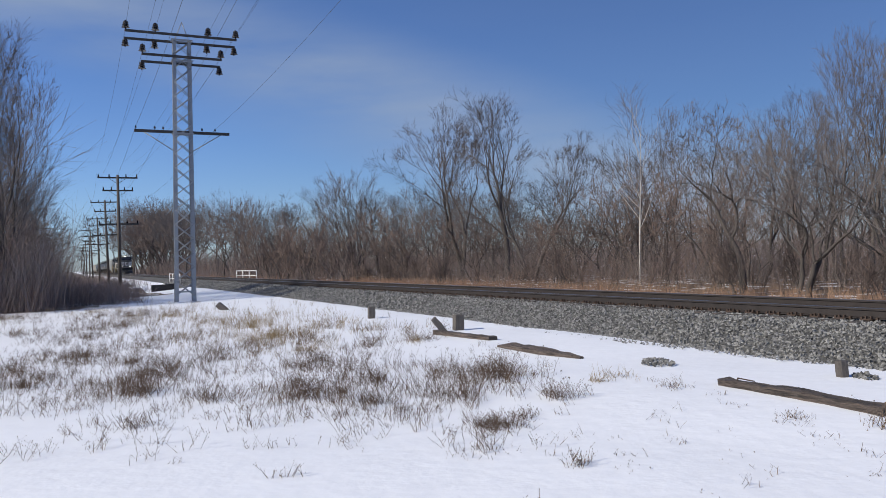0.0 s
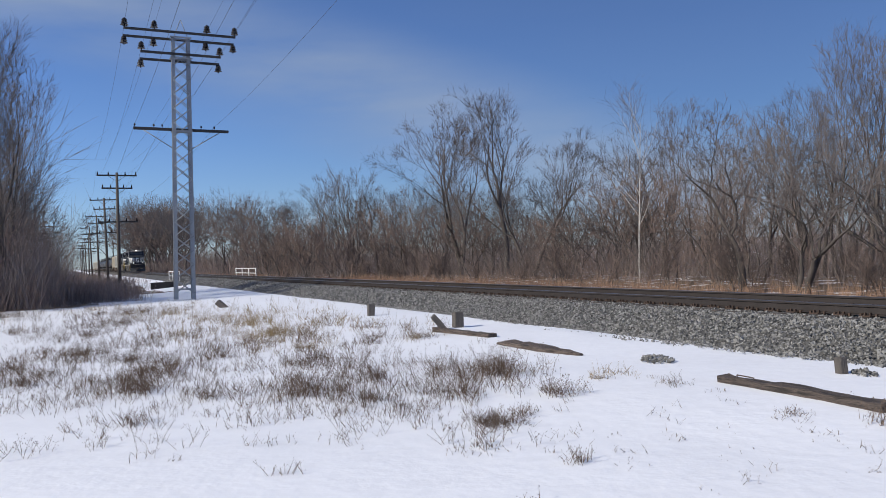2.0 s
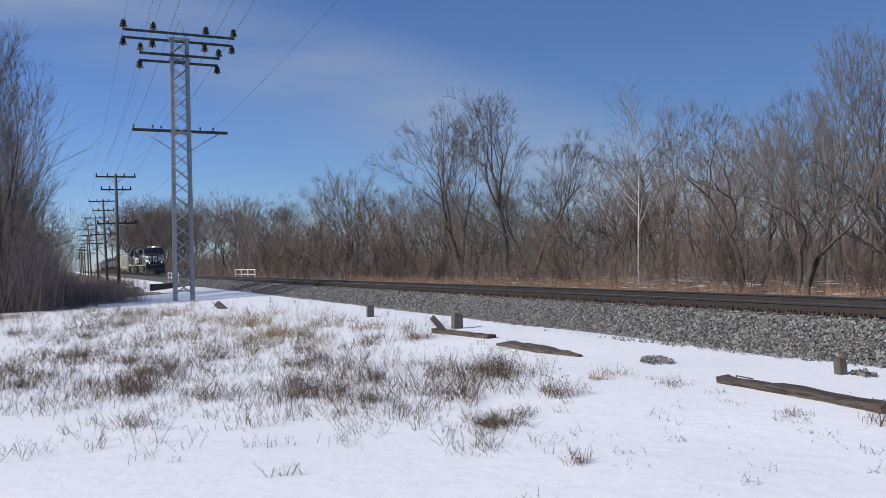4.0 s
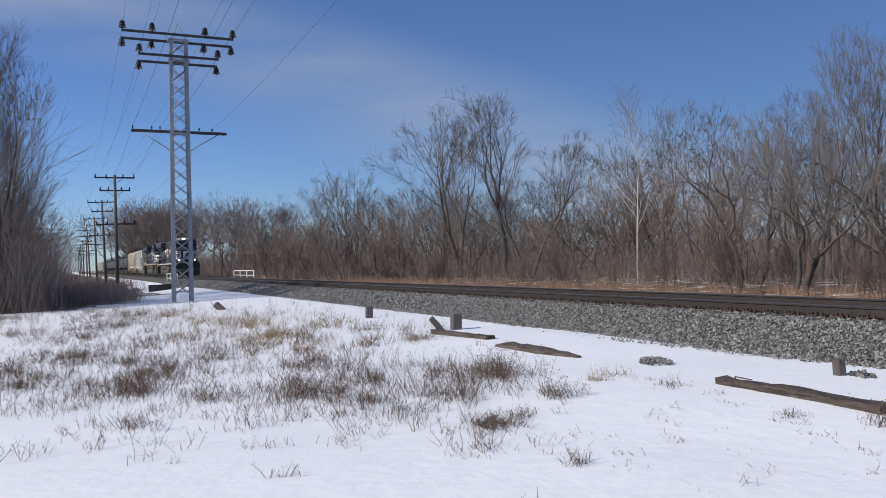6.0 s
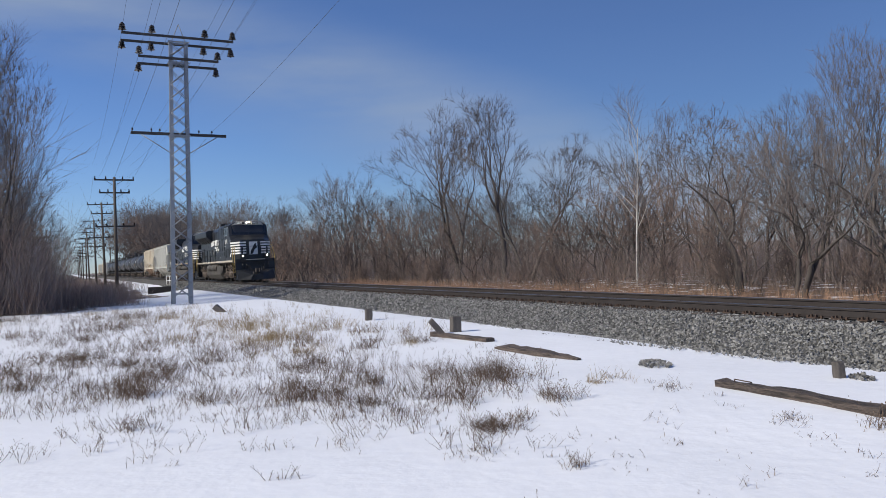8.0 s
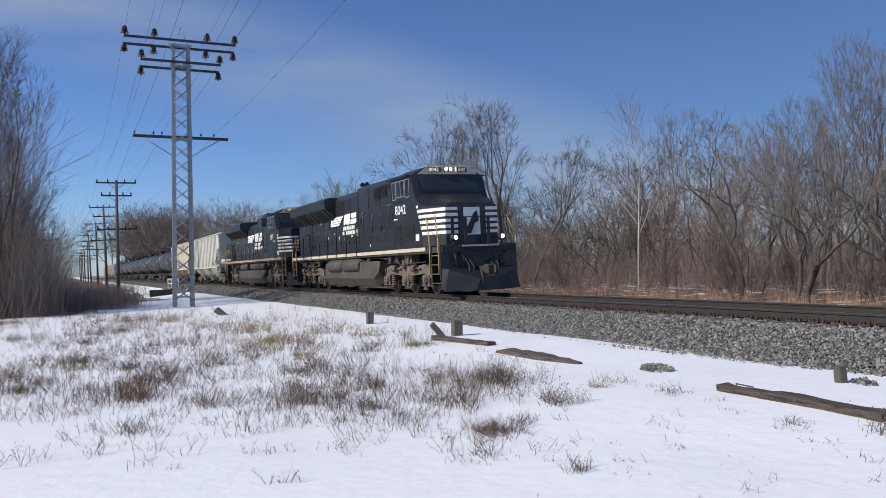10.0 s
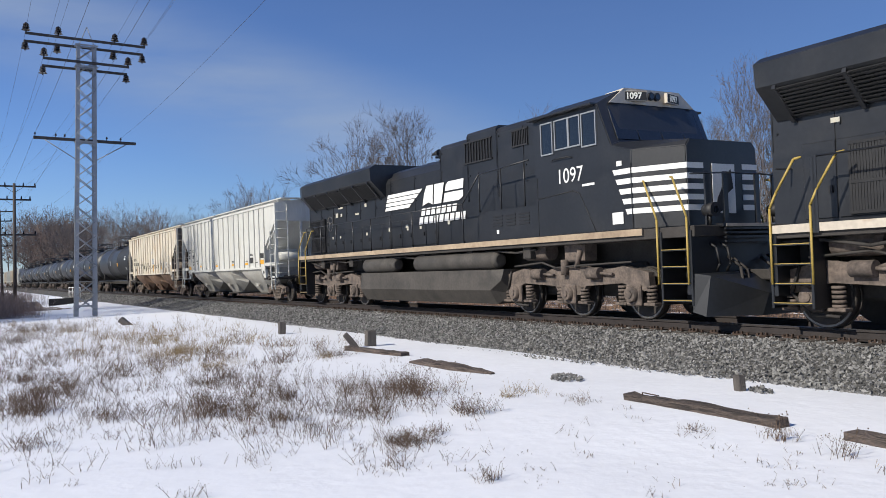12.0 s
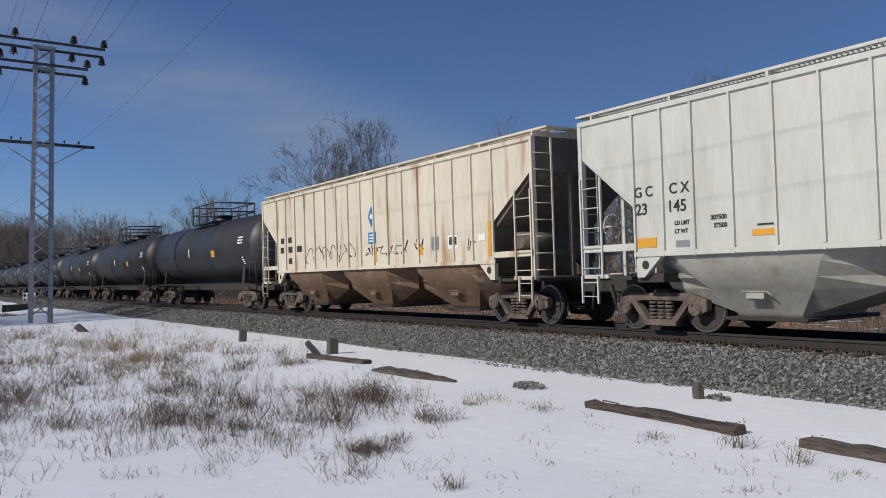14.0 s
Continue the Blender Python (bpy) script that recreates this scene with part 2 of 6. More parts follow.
def build_track():
    bm = bmesh.new()
    s0, s1 = -900, 260
    prof = [(-3.6, GROUND - 0.3), (-3.45, GROUND - 0.03), (-1.85, -0.235), (-1.2, -0.215), (1.2, -0.215), (1.85, -0.235), (3.5, GROUND - 0.03), (3.6, GROUND - 0.3)]
    stops = [s0, -400, -200, -120, -80] + list(range(-60, 20, 2)) + [60, s1]
    rows = []
    for s in stops:
        rows.append([bm.verts.new(at(s, w + (0.12 * noise.noise(Vector((s * 0.6, w, 0))) if abs(w) > 3 else 0), z)) for w, z in prof])
    for a, b in zip(rows, rows[1:]):
        for i in range(len(prof) - 1):
            bm.faces.new((a[i], a[i + 1], b[i + 1], b[i]))
    bmesh.ops.recalc_face_normals(bm, faces=bm.faces)
    tagged(mesh_object("ballast_bed", bm, BALLAST), "grey crushed stone track bed with sloping shoulders", "track bed", kind="structure")
    head = [(-0.07, -0.182), (-0.07, -0.168), (-0.012, -0.15), (-0.012, -0.05), (-0.036, -0.038), (-0.036, -0.006), (0.036, -0.006), (0.036, -0.038), (0.012, -0.05), (0.012, -0.15), (0.07, -0.168), (0.07, -0.182)]
    for side in (-0.753, 0.753):
        bm = bmesh.new()
        ends = [[bm.verts.new(at(s, side + p, q)) for p, q in head] for s in (s0, s1)]
        for i in range(len(head)):
            bm.faces.new((ends[0][i], ends[0][(i + 1) % 12], ends[1][(i + 1) % 12], ends[1][i]))
        top = [bm.verts.new(at(s, side + p, 0.0)) for s, p in ((s0, -0.03), (s0, 0.03), (s1, 0.03), (s1, -0.03))]
        f = bm.faces.new(top)
        for a, b, k in ((0, 3, -0.036), (1, 2, 0.036)):
            lower = [bm.verts.new(at(s, side + k, -0.0061)) for s in (s0, s1)]
            bm.faces.new((top[a], top[b], lower[1], lower[0])).material_index = 1
        f.material_index = 1
        bmesh.ops.recalc_face_normals(bm, faces=bm.faces)
        tagged(mesh_object("rail", bm, [RAIL, RAILTOP]), "rust-brown steel rail with a polished head", "rail", "rails of the track", "structure")


build_track()


# ---- trees ----
def grow(rng, height, levels=4, spread=0.55, trunk_r=0.16, kids=(11, 7, 6, 4), lean=0.06, start=0.3, stems=1, droop=0.0, sway=0.08):
    """Limbs of a bare tree: rows of (level, points, radii)."""
    limbs = []

    def limb(p, d, length, r, level):
        n = (8, 5, 2, 1)[min(level, 3)]
        pts, rad = [p.copy()], [r]
        for i in range(n):
            d = (d + Vector((rng.gauss(0, 1), rng.gauss(0, 1), rng.gauss(0, 0.6))) * (sway, 0.16, 0.18, 0.2)[min(level, 3)] + Vector((0, 0, (0.04, 0.07, 0.02, 0.0)[level])) - Vector((0, 0, droop if level > 1 else 0))).normalized()
            p = p + d * (length / n)
            pts.append(p.copy())
            rad.append(max(0.006, r * (1 - (i + 1) / n * (0.72 if level < 3 else 0.6))))
        limbs.append((level, pts, rad))
        if level + 1 >= levels:
            return
        count = kids[level]
        for c in range(count):
            f = (start if level == 0 else 0.18) + (1 - (start if level == 0 else 0.18)) * (c + rng.random()) / count
            i = min(n - 1, int(f * n))
            q = pts[i].lerp(pts[i + 1], f * n - i)
            side = d.orthogonal().normalized()
            side.rotate(Matrix.Rotation(rng.random() * 6.283, 3, (pts[i + 1] - pts[i]).normalized()))
            ang = spread * (0.8 + 0.6 * rng.random()) * (1.35 - 0.6 * f)
            nd = ((pts[i + 1] - pts[i]).normalized() * math.cos(ang) + side * math.sin(ang)).normalized()
            limb(q, nd, length * (0.46, 0.60, 0.80)[level] * (1.2 - (0.75, 0.5, 0.3)[level] * f) * (0.75 + 0.5 * rng.random()), max((0.018, 0.011, 0.008)[level], rad[i] * 0.48), level + 1)

    for k in range(stems):
        a = rng.random() * 6.283
        tilt = lean + (0.22 if stems > 1 else 0)
        limb(Vector((0.25 * k * math.cos(a), 0.25 * k * math.sin(a), -0.15)), Vector((tilt * math.cos(a + k * 2.1), tilt * math.sin(a + k * 2.1), 1)).normalized(), height * (1 - 0.12 * k), trunk_r, 0)
    return limbs


def fork_limbs(rng, height, stems=1, bole=0.16, lean=0.1, spread=0.4, up=0.05, wiggle=0.1, levels=7, r0=0.16, twigs=3, decay=0.78, side=1):
    """Limbs of a bare tree that forks again and again into a crown of fine twigs: rows of (level, points, radii)."""
    limbs = []

    def bent(d, az, angle):
        u = d.orthogonal().normalized()
        v = d.cross(u)
        return (d * math.cos(angle) + (u * math.cos(az) + v * math.sin(az)) * math.sin(angle)).normalized()

    def limb(p, d, length, r, lev):
        n = (5, 4, 3, 3, 2, 1, 1, 1)[lev]
        pts, rad = [p.copy()], [r]
        for i in range(n):
            d = (d + Vector((rng.gauss(0, 1), rng.gauss(0, 1), rng.gauss(0, 0.6))) * wiggle + Vector((0, 0, up if lev else 0))).normalized()
            p = p + d * (length / n)
            pts.append(p.copy())
            rad.append(r * (1 - 0.38 * (i + 1) / n))
        limbs.append(((0, 1, 1, 2, 2, 3, 3, 3)[lev], pts, rad))
        if lev >= 3:
            for k in range(twigs):
                f = rng.uniform(0.2, 1.0)
                i = min(n - 1, int(f * n))
                q = pts[i].lerp(pts[i + 1], f * n - i)
                nd = bent(d, rng.random() * 6.283, rng.uniform(0.4, 1.0)) + Vector((0, 0, up))
                limbs.append((3, [q, q + nd * height * rng.uniform(0.02, 0.05)], [0.008, 0.003]))
        if lev + 1 >= levels:
            return
        az = rng.random() * 6.283
        count = 2 + (rng.random() < 0.45)
        for c in range(count):
            angle = spread * (rng.uniform(0.3, 0.6) if c == 0 else rng.uniform(0.8, 1.3))
            limb(p, bent(d, az + c * 6.283 / count + rng.gauss(0, 0.3), angle), length * decay * rng.uniform(0.75, 1.1) * (1.0 if lev else 0.33 / bole * 0.85), max(0.012, rad[-1] * (0.9 if c == 0 else 0.74)), lev + 1)
        if 0 < lev < 4:
            for c in range(side):
                f = rng.uniform(0.25, 0.9)
                i = min(n - 1, int(f * n))
                limb(pts[i].lerp(pts[i + 1], f * n - i), bent(d, rng.random() * 6.283, spread * rng.uniform(1.1, 1.9)), length * decay * decay * rng.uniform(0.6, 1.0), max(0.012, rad[i] * 0.5), min(lev + 2, 7))

    for k in range(stems):
        a = 6.283 * (k + 0.5 * rng.random()) / stems
        tilt = lean * (0.5 + rng.random())
        limb(Vector((0.2 * math.cos(a), 0.2 * math.sin(a), -0.15)) if stems > 1 else Vector((0, 0, -0.15)), Vector((tilt * math.cos(a), tilt * math.sin(a), 1)).normalized(), height * bole, r0 * (1 - 0.1 * k), 0)
    return limbs


def tubes(limbs, lo, hi, sides):
    verts, faces = [], []
    for level, pts, rad in limbs:
        if not lo <= level <= hi:
            continue
        n = sides[min(level, len(sides) - 1)]
        base = len(verts)
        if level >= 3:
            p, q = pts[0], pts[-1]
            d = (q - p).normalized()
            u = d.orthogonal().normalized() * rad[0]
            v = d.cross(u)
            verts.extend((p + u, p - u * 0.5 + v * 0.87, p - u * 0.5 - v * 0.87, q))
            faces.extend(((base, base + 1, base + 3), (base + 1, base + 2, base + 3), (base + 2, base, base + 3)))
            continue
        for i, (p, r) in enumerate(zip(pts, rad)):
            d = (pts[min(i + 1, len(pts) - 1)] - pts[max(i - 1, 0)]).normalized()
            u = d.orthogonal().normalized()
            v = d.cross(u)
            for k in range(n):
                a = 6.2832 * k / n
                verts.append(p + (u * math.cos(a) + v * math.sin(a)) * r)
        for i in range(len(pts) - 1):
            for k in range(n):
                k2 = (k + 1) % n
                faces.append((base + i * n + k, base + i * n + k2, base + (i + 1) * n + k2, base + (i + 1) * n + k))
    return verts, faces


TREES = {}


def tree_kind(key, seed, bark, twig, label, **kw):
    rng = random.Random(seed)
    limbs = (fork_limbs if "bole" in kw else grow)(rng, **kw)
    reach = max(p.z for _, pts, _ in limbs for p in pts)
    top = empty("tree")
    tagged(top, label, "tree", "bare trees")
    for name, lo, hi, sides, m in (("trunk", 0, 1, (6, 4), bark), ("crown", 2, 9, (3, 3, 3, 3), twig)):
        v, f = tubes(limbs, lo, hi, sides)
        ob = raw_object(name, v, f, m, top)
        if name == "trunk":
            ob.data.polygons.foreach_set("use_smooth", [True] * len(f))
    TREES[key] = [top, False, reach]


def plant(key, s, w, height, turn):
    top, used, h = TREES[key]
    k = height / h
    m = Matrix.Translation(at(s, w, ground_z(s, w))) @ pose(0, 0, 0, 0, 0, turn)
    if not used:
        TREES[key][1] = True
        top.matrix_basis = m @ Matrix.Scale(k, 4)
        return top
    ob = copy_thing(top, m)
    ob.scale = (k, k, k)
    return ob


tree_kind("round", 3, BARK, TWIG, "bare grey-brown tree with a rounded crown", height=12, stems=3, bole=0.16, lean=0.28, spread=0.38, up=0.05, wiggle=0.07, r0=0.13, twigs=4, side=1, levels=6)
tree_kind("dome", 41, BARK, TWIG, "bare tree with a broad domed crown of fine twigs", height=12, bole=0.2, spread=0.5, up=0.07, wiggle=0.10, r0=0.2, twigs=3, side=2)
tree_kind("tall", 5, BARK, TWIG, "tall bare tree with upswept fine branches", height=14, bole=0.3, spread=0.33, up=0.12, wiggle=0.07, r0=0.16, twigs=3, side=1)
tree_kind("forked", 8, BARK, TWIG, "bare tree with several leaning trunks and an open crown", height=14, stems=2, bole=0.24, lean=0.2, spread=0.42, up=0.07, wiggle=0.12, r0=0.19, twigs=3, side=1, decay=0.76)
tree_kind("open", 52, BARK, TWIG, "bare tall tree with an open crown of long curved limbs", height=14, bole=0.32, lean=0.1, spread=0.45, up=0.09, wiggle=0.13, r0=0.2, twigs=3, side=1, decay=0.76)
tree_kind("scrub", 12, BARK, TWIG_RED, "bare scrubby tree with dense reddish-brown twigs", height=7, stems=3, bole=0.12, lean=0.35, spread=0.55, up=0.04, wiggle=0.14, r0=0.08, twigs=3, levels=5, side=2)
tree_kind("gnarled", 19, BARK, TWIG, "bare gnarled tree with crooked spreading limbs", height=8, stems=1, bole=0.3, lean=0.05, spread=0.62, up=0.03, wiggle=0.17, r0=0.17, twigs=3, side=1)
tree_kind("crooked", 63, BARK, TWIG, "bare crooked tree with low forking trunks", height=8, stems=3, bole=0.2, lean=0.4, spread=0.6, up=0.03, wiggle=0.22, r0=0.13, twigs=2, side=1, levels=6)
tree_kind("slim", 21, BARK, TWIG, "slim bare young tree", height=9, spread=0.42, trunk_r=0.07, kids=(14, 6, 5, 6), start=0.15)
tree_kind("shrub", 33, BARK, TWIG_RED, "low leafless shrub of many stems", height=3, spread=0.5, trunk_r=0.028, kids=(7, 5, 3, 3), start=0.15, lean=0.15, stems=6)
tree_kind("birch", 25, BIRCH, TWIG, "slim pale-barked tree standing bare among darker ones", height=11, spread=0.5, trunk_r=0.06, kids=(14, 5, 4, 4), start=0.3, lean=0.0, sway=0.012)

# trees that stand out beyond the track
for key, s, w, h, turn in (("forked", -65.8, -18, 16.0, 40), ("open", -57.2, -18, 15.6, 200), ("forked", -53.5, -18, 12.0, 290), ("scrub", -60, -16.5, 6.5, 10),
                           ("birch", -38, -16, 12.0, 0), ("gnarled", -26.5, -12.5, 8.2, 60), ("crooked", -22.9, -12, 7.2, 250), ("crooked", -20.2, -14, 7.6, 80),
                           ("tall", -44.4, -24, 11.6, 30), ("dome", -45, -23, 10.4, 140), ("round", -42.8, -25, 10.6, 230), ("dome", -39, -25, 10.2, 20), ("round", -34, -24, 9.7, 150), ("dome", -30, -22, 9.4, 15), ("dome", -36.5, -24, 9.9, 300), ("round", -32.2, -22, 9.8, 10),
                           ("tall", -28.9, -20, 9.9, 200), ("tall", -27.0, -19, 10.4, 20), ("tall", -26.0, -19.5, 11.3, 120), ("tall", -24.9, -19, 11.2, 320), ("tall", -24.4, -21, 10.8, 75), ("round", -26, -22.5, 10.0, 40),
                           ("dome", -53.2, -22, 9.9, 95), ("scrub", -46.8, -20, 7.9, 70), ("scrub", -44.2, -20, 8.3, 170), ("scrub", -40, -19, 7.8, 20), ("scrub", -34, -18, 7.2, 130),
                           ("round", -98.3, -19, 14.8, 20), ("round", -100, -20, 13.2, 200), ("dome", -116, -20, 15.0, 50), ("dome", -94.8, -21, 12.3, 150), ("scrub", -74.7, -16, 8.9, 20), ("dome", -112.8, -15, 12.3, 90),
                           ("round", -124.3, -14, 13.2, 110), ("scrub", -129.3, -12, 13.0, 250), ("scrub", -88, -15, 10.2, 310), ("dome", -168.2, -13, 18.0, 10), ("round", -150, -13, 15.5, 130), ("round", -224.3, -13, 20.5, 10), ("dome", -240, -15, 21, 190), ("dome", -304.9, -12, 26, 40), ("round", -330, -15, 26, 140)):
    plant(key, s, w, h, turn)
rng = random.Random(77)
for i in range(46):
    s, w = rng.uniform(-125, -8), -rng.uniform(17, 29)
    limit = 6.6 if s > -30 else 7.4 if s > -75 else 10.5
    plant(rng.choice(("scrub", "slim", "scrub", "crooked", "round")), s, w, limit * rng.uniform(0.72, 1.0), rng.uniform(0, 360))
for i in range(24):
    s, w = rng.uniform(-170, -14), -rng.uniform(29, 46)
    plant(rng.choice(("round", "dome", "slim", "tall")), s, w, rng.uniform(7.5, 10.5) * (1.3 if s < -70 else 1), rng.uniform(0, 360))
for i in range(34):
    s, w = rng.uniform(-420, -125), -rng.uniform(9, 26)
    plant(rng.choice(("round", "scrub", "dome")), s, w, -s * rng.uniform(0.072, 0.088) + 2, rng.uniform(0, 360))
for i in range(22):
    plant(rng.choice(("scrub", "scrub", "dome")), rng.uniform(-135, -72), -rng.uniform(10, 17), rng.uniform(6, 9), rng.uniform(0, 360))
for i in range(56):
    plant("shrub", rng.uniform(-120, -12), -rng.uniform(11, 17), rng.uniform(1.6, 3.4), rng.uniform(0, 360))
# the dark wood beside the pole line
for s, w, h, key in ((-46, 16.4, 15.6, "tall"), (-44, 19.6, 14.0, "tall"), (-49, 18.9, 15.6, "tall"), (-53, 18.0, 14.8, "tall"), (-55, 20.5, 15, "dome"), (-58, 18.8, 13.4, "tall"), (-64, 19.4, 13.6, "tall"), (-47.5, 16.7, 12.5, "tall"), (-45, 16.0, 11.5, "slim"), (-50, 16.3, 13.0, "tall"), (-53, 16.0, 11.5, "slim"), (-56, 16.6, 11.5, "tall"), (-60, 16.4, 11, "slim"), (-67, 16.6, 11.5, "tall"), (-75, 16.5, 11.5, "slim"), (-84, 16.6, 12, "tall"),
                     (-70, 17.2, 12.5, "tall"), (-78, 17.8, 12, "round"), (-88, 17.4, 12.5, "tall"), (-98, 17.8, 12, "round"), (-110, 17.4, 12, "tall"), (-125, 17.4, 13, "round"), (-145, 17.6, 13, "tall"), (-170, 17.6, 13, "round"), (-200, 17.6, 13, "tall"), (-240, 18, 14, "round")):
    plant(key, s, w, h, rng.uniform(0, 360))
for i in range(34):
    s = rng.uniform(-100, -44)
    plant(rng.choice(("scrub", "slim", "scrub", "slim")), s, rng.uniform(16.8, 24), rng.uniform(6, 10.5), rng.uniform(0, 360))


# ---- thickets, grasses and weeds ----
def stems(name, places, material, label, category, seed, bits=2, heads=0.0, side=0):
    """Thin three-sided stems: places are (point, height, lean, radius)."""
    r = random.Random(seed)
    verts, faces = [], []
    for p, h, lean, rad in places:
        a = r.random() * 6.283
        d = Vector((math.cos(a) * lean, math.sin(a) * lean, 1))
        q, base = p.copy(), len(verts)
        for k in range(bits + 1):
            rr = rad * (1 - 0.75 * k / bits)
            for j in range(3):
                verts.append((q.x + rr * math.cos(a + j * 2.0944), q.y + rr * math.sin(a + j * 2.0944), q.z))
            d = d + Vector((r.gauss(0, 0.16), r.gauss(0, 0.16), 0))
            q = q + d.normalized() * (h / bits)
        for k in range(bits):
            for j in range(3):
                j2 = (j + 1) % 3
                faces.append((base + k * 3 + j, base + k * 3 + j2, base + k * 3 + 3 + j2, base + k * 3 + 3 + j))
        for k in range(side):
            f = r.uniform(0.25, 0.95)
            i = min(bits - 1, int(f * bits))
            o0, o1 = Vector(verts[base + i * 3]), Vector(verts[base + i * 3 + 3])
            o0 = o0.lerp(o1, f * bits - i)
            b2 = r.random() * 6.283
            tip = o0 + Vector((math.cos(b2), math.sin(b2), r.uniform(0.15, 1.1))) * h * r.uniform(0.12, 0.36)
            rr, b = rad * 0.6, len(verts)
            verts.extend(((o0.x + rr, o0.y, o0.z), (o0.x - rr, o0.y + rr, o0.z), (o0.x - rr, o0.y - rr, o0.z), tip))
            faces.extend(((b, b + 1, b + 3), (b + 1, b + 2, b + 3), (b + 2, b, b + 3)))
            if heads and r.random() < 0.6:
                b = len(verts)
                hh = heads * 0.8 * min(1, h / 0.3)
                verts.extend((tip + Vector((hh, 0, 0)), tip + Vector((-hh, hh, 0)), tip + Vector((-hh, -hh, 0)), tip + Vector((0, 0, 2 * hh))))
                faces.extend(((b, b + 1, b + 3), (b + 1, b + 2, b + 3), (b + 2, b, b + 3)))
        if heads and r.random() < 0.7:
            t = Vector(verts[base + bits * 3])
            b = len(verts)
            for dx, dy, dz in ((1, 0, 0), (-0.5, 0.87, 0), (-0.5, -0.87, 0), (0, 0, 1.3), (0, 0, -1)):
                verts.append(t + Vector((dx, dy, dz)) * heads * min(1, h / 0.3))
            faces += [(b, b + 1, b + 3), (b + 1, b + 2, b + 3), (b + 2, b, b + 3), (b + 1, b, b + 4), (b + 2, b + 1, b + 4), (b, b + 2, b + 4)]
    return tagged(raw_object(name, verts, faces, material), label, category, kind="stuff")


def strewn(seed, count, s0, s1, w0, w1, h0, h1, lean, rad, clump=1, size=0.4):
    r = random.Random(seed)
    rows = []
    for i in range(count):
        s, w = r.uniform(s0, s1), r.uniform(w0, w1)
        h = r.uniform(h0, h1)
        for c in range(clump):
            a, b = s + r.gauss(0, size), w + r.gauss(0, size)
            rows.append((at(a, b, ground_z(a, b) - 0.05), h * r.uniform(0.6, 1.1), lean * r.uniform(0.3, 1.5), rad * r.uniform(0.7, 1.3)))
    return rows


stems("thicket", strewn(1, 900, -75, -8, -27, -13.5, 0.8, 3.6, 0.8, 0.009, 9, 0.6), BRUSH, "dense leafless brown brush in front of the woods", "thicket", 1, 2, side=4)
stems("thicket", strewn(2, 620, -260, -75, -26, -7.5, 1.4, 4.6, 0.65, 0.018, 8, 0.8), BRUSH, "dense leafless brown brush along the track", "thicket", 2, 2, side=3)
stems("thicket", strewn(9, 720, -190, -12, -52, -24, 3.0, 6.5, 0.4, 0.02, 7, 0.9), BRUSH, "leafless understorey deep in the wood", "thicket", 9, 2, side=4)
stems("thicket", strewn(14, 420, -340, -110, -24, -10, 3.0, 7.5, 0.45, 0.035, 7, 1.2), BRUSH, "tall leafless brush closing the far woods", "thicket", 14, 2, side=3)
stems("dead_grass", strewn(3, 1500, -75, 0, -12.5, -6.2, 0.35, 0.85, 0.35, 0.006, 9, 0.25), REED, "reddish-tan dead grass along the ditch", "grass", 3, 2)
stems("dead_grass", strewn(4, 600, -200, -75, -9, -5.4, 0.4, 0.9, 0.3, 0.012, 7, 0.3), REED, "reddish-tan dead grass beside the far track", "grass", 4, 2)
stems("thicket", strewn(5, 800, -84, -42, 14.0, 21, 0.8, 6.0, 0.45, 0.011, 9, 0.5), BRUSH, "low dark tangle of brush at the wood's edge", "thicket", 5, 2, side=3)
stems("thicket", strewn(6, 450, -84, -46, 9.8, 13.5, 0.5, 1.5, 0.45, 0.01, 10, 0.4), BRUSH, "low brush along the creek", "thicket", 6, 2, side=3)
stems("thicket", strewn(7, 500, -260, -84, 5.5, 15, 0.7, 1.9, 0.4, 0.018, 8, 0.5), BRUSH, "brown brush under the pole line", "thicket", 7, 2)


def tussock(seed, patches):
    """Dry stems in loose patches: (x, y, radius, clumps, height, lean)."""
    r = random.Random(seed)
    rows = []
    for x, y, rad, clumps, h, lean in patches:
        for i in range(clumps):
            a, d = r.random() * 6.283, rad * abs(r.gauss(0, 0.55))
            cx, cy = x + math.cos(a) * d, y + math.sin(a) * d * 1.5
            hh = h * r.uniform(0.35, 0.95)
            for k in range(r.randint(4, 8)):
                px, py = cx + r.gauss(0, 0.07), cy + r.gauss(0, 0.07)
                p = Vector((px, py, 0))
                p.z = ground_z(p.dot(FWD), TRACK_D - p.dot(AWAY)) - 0.02
                rows.append((p, hh * r.uniform(0.5, 1.1), lean * r.uniform(0.4, 2.4), r.uniform(0.0022, 0.0042)))
    return rows


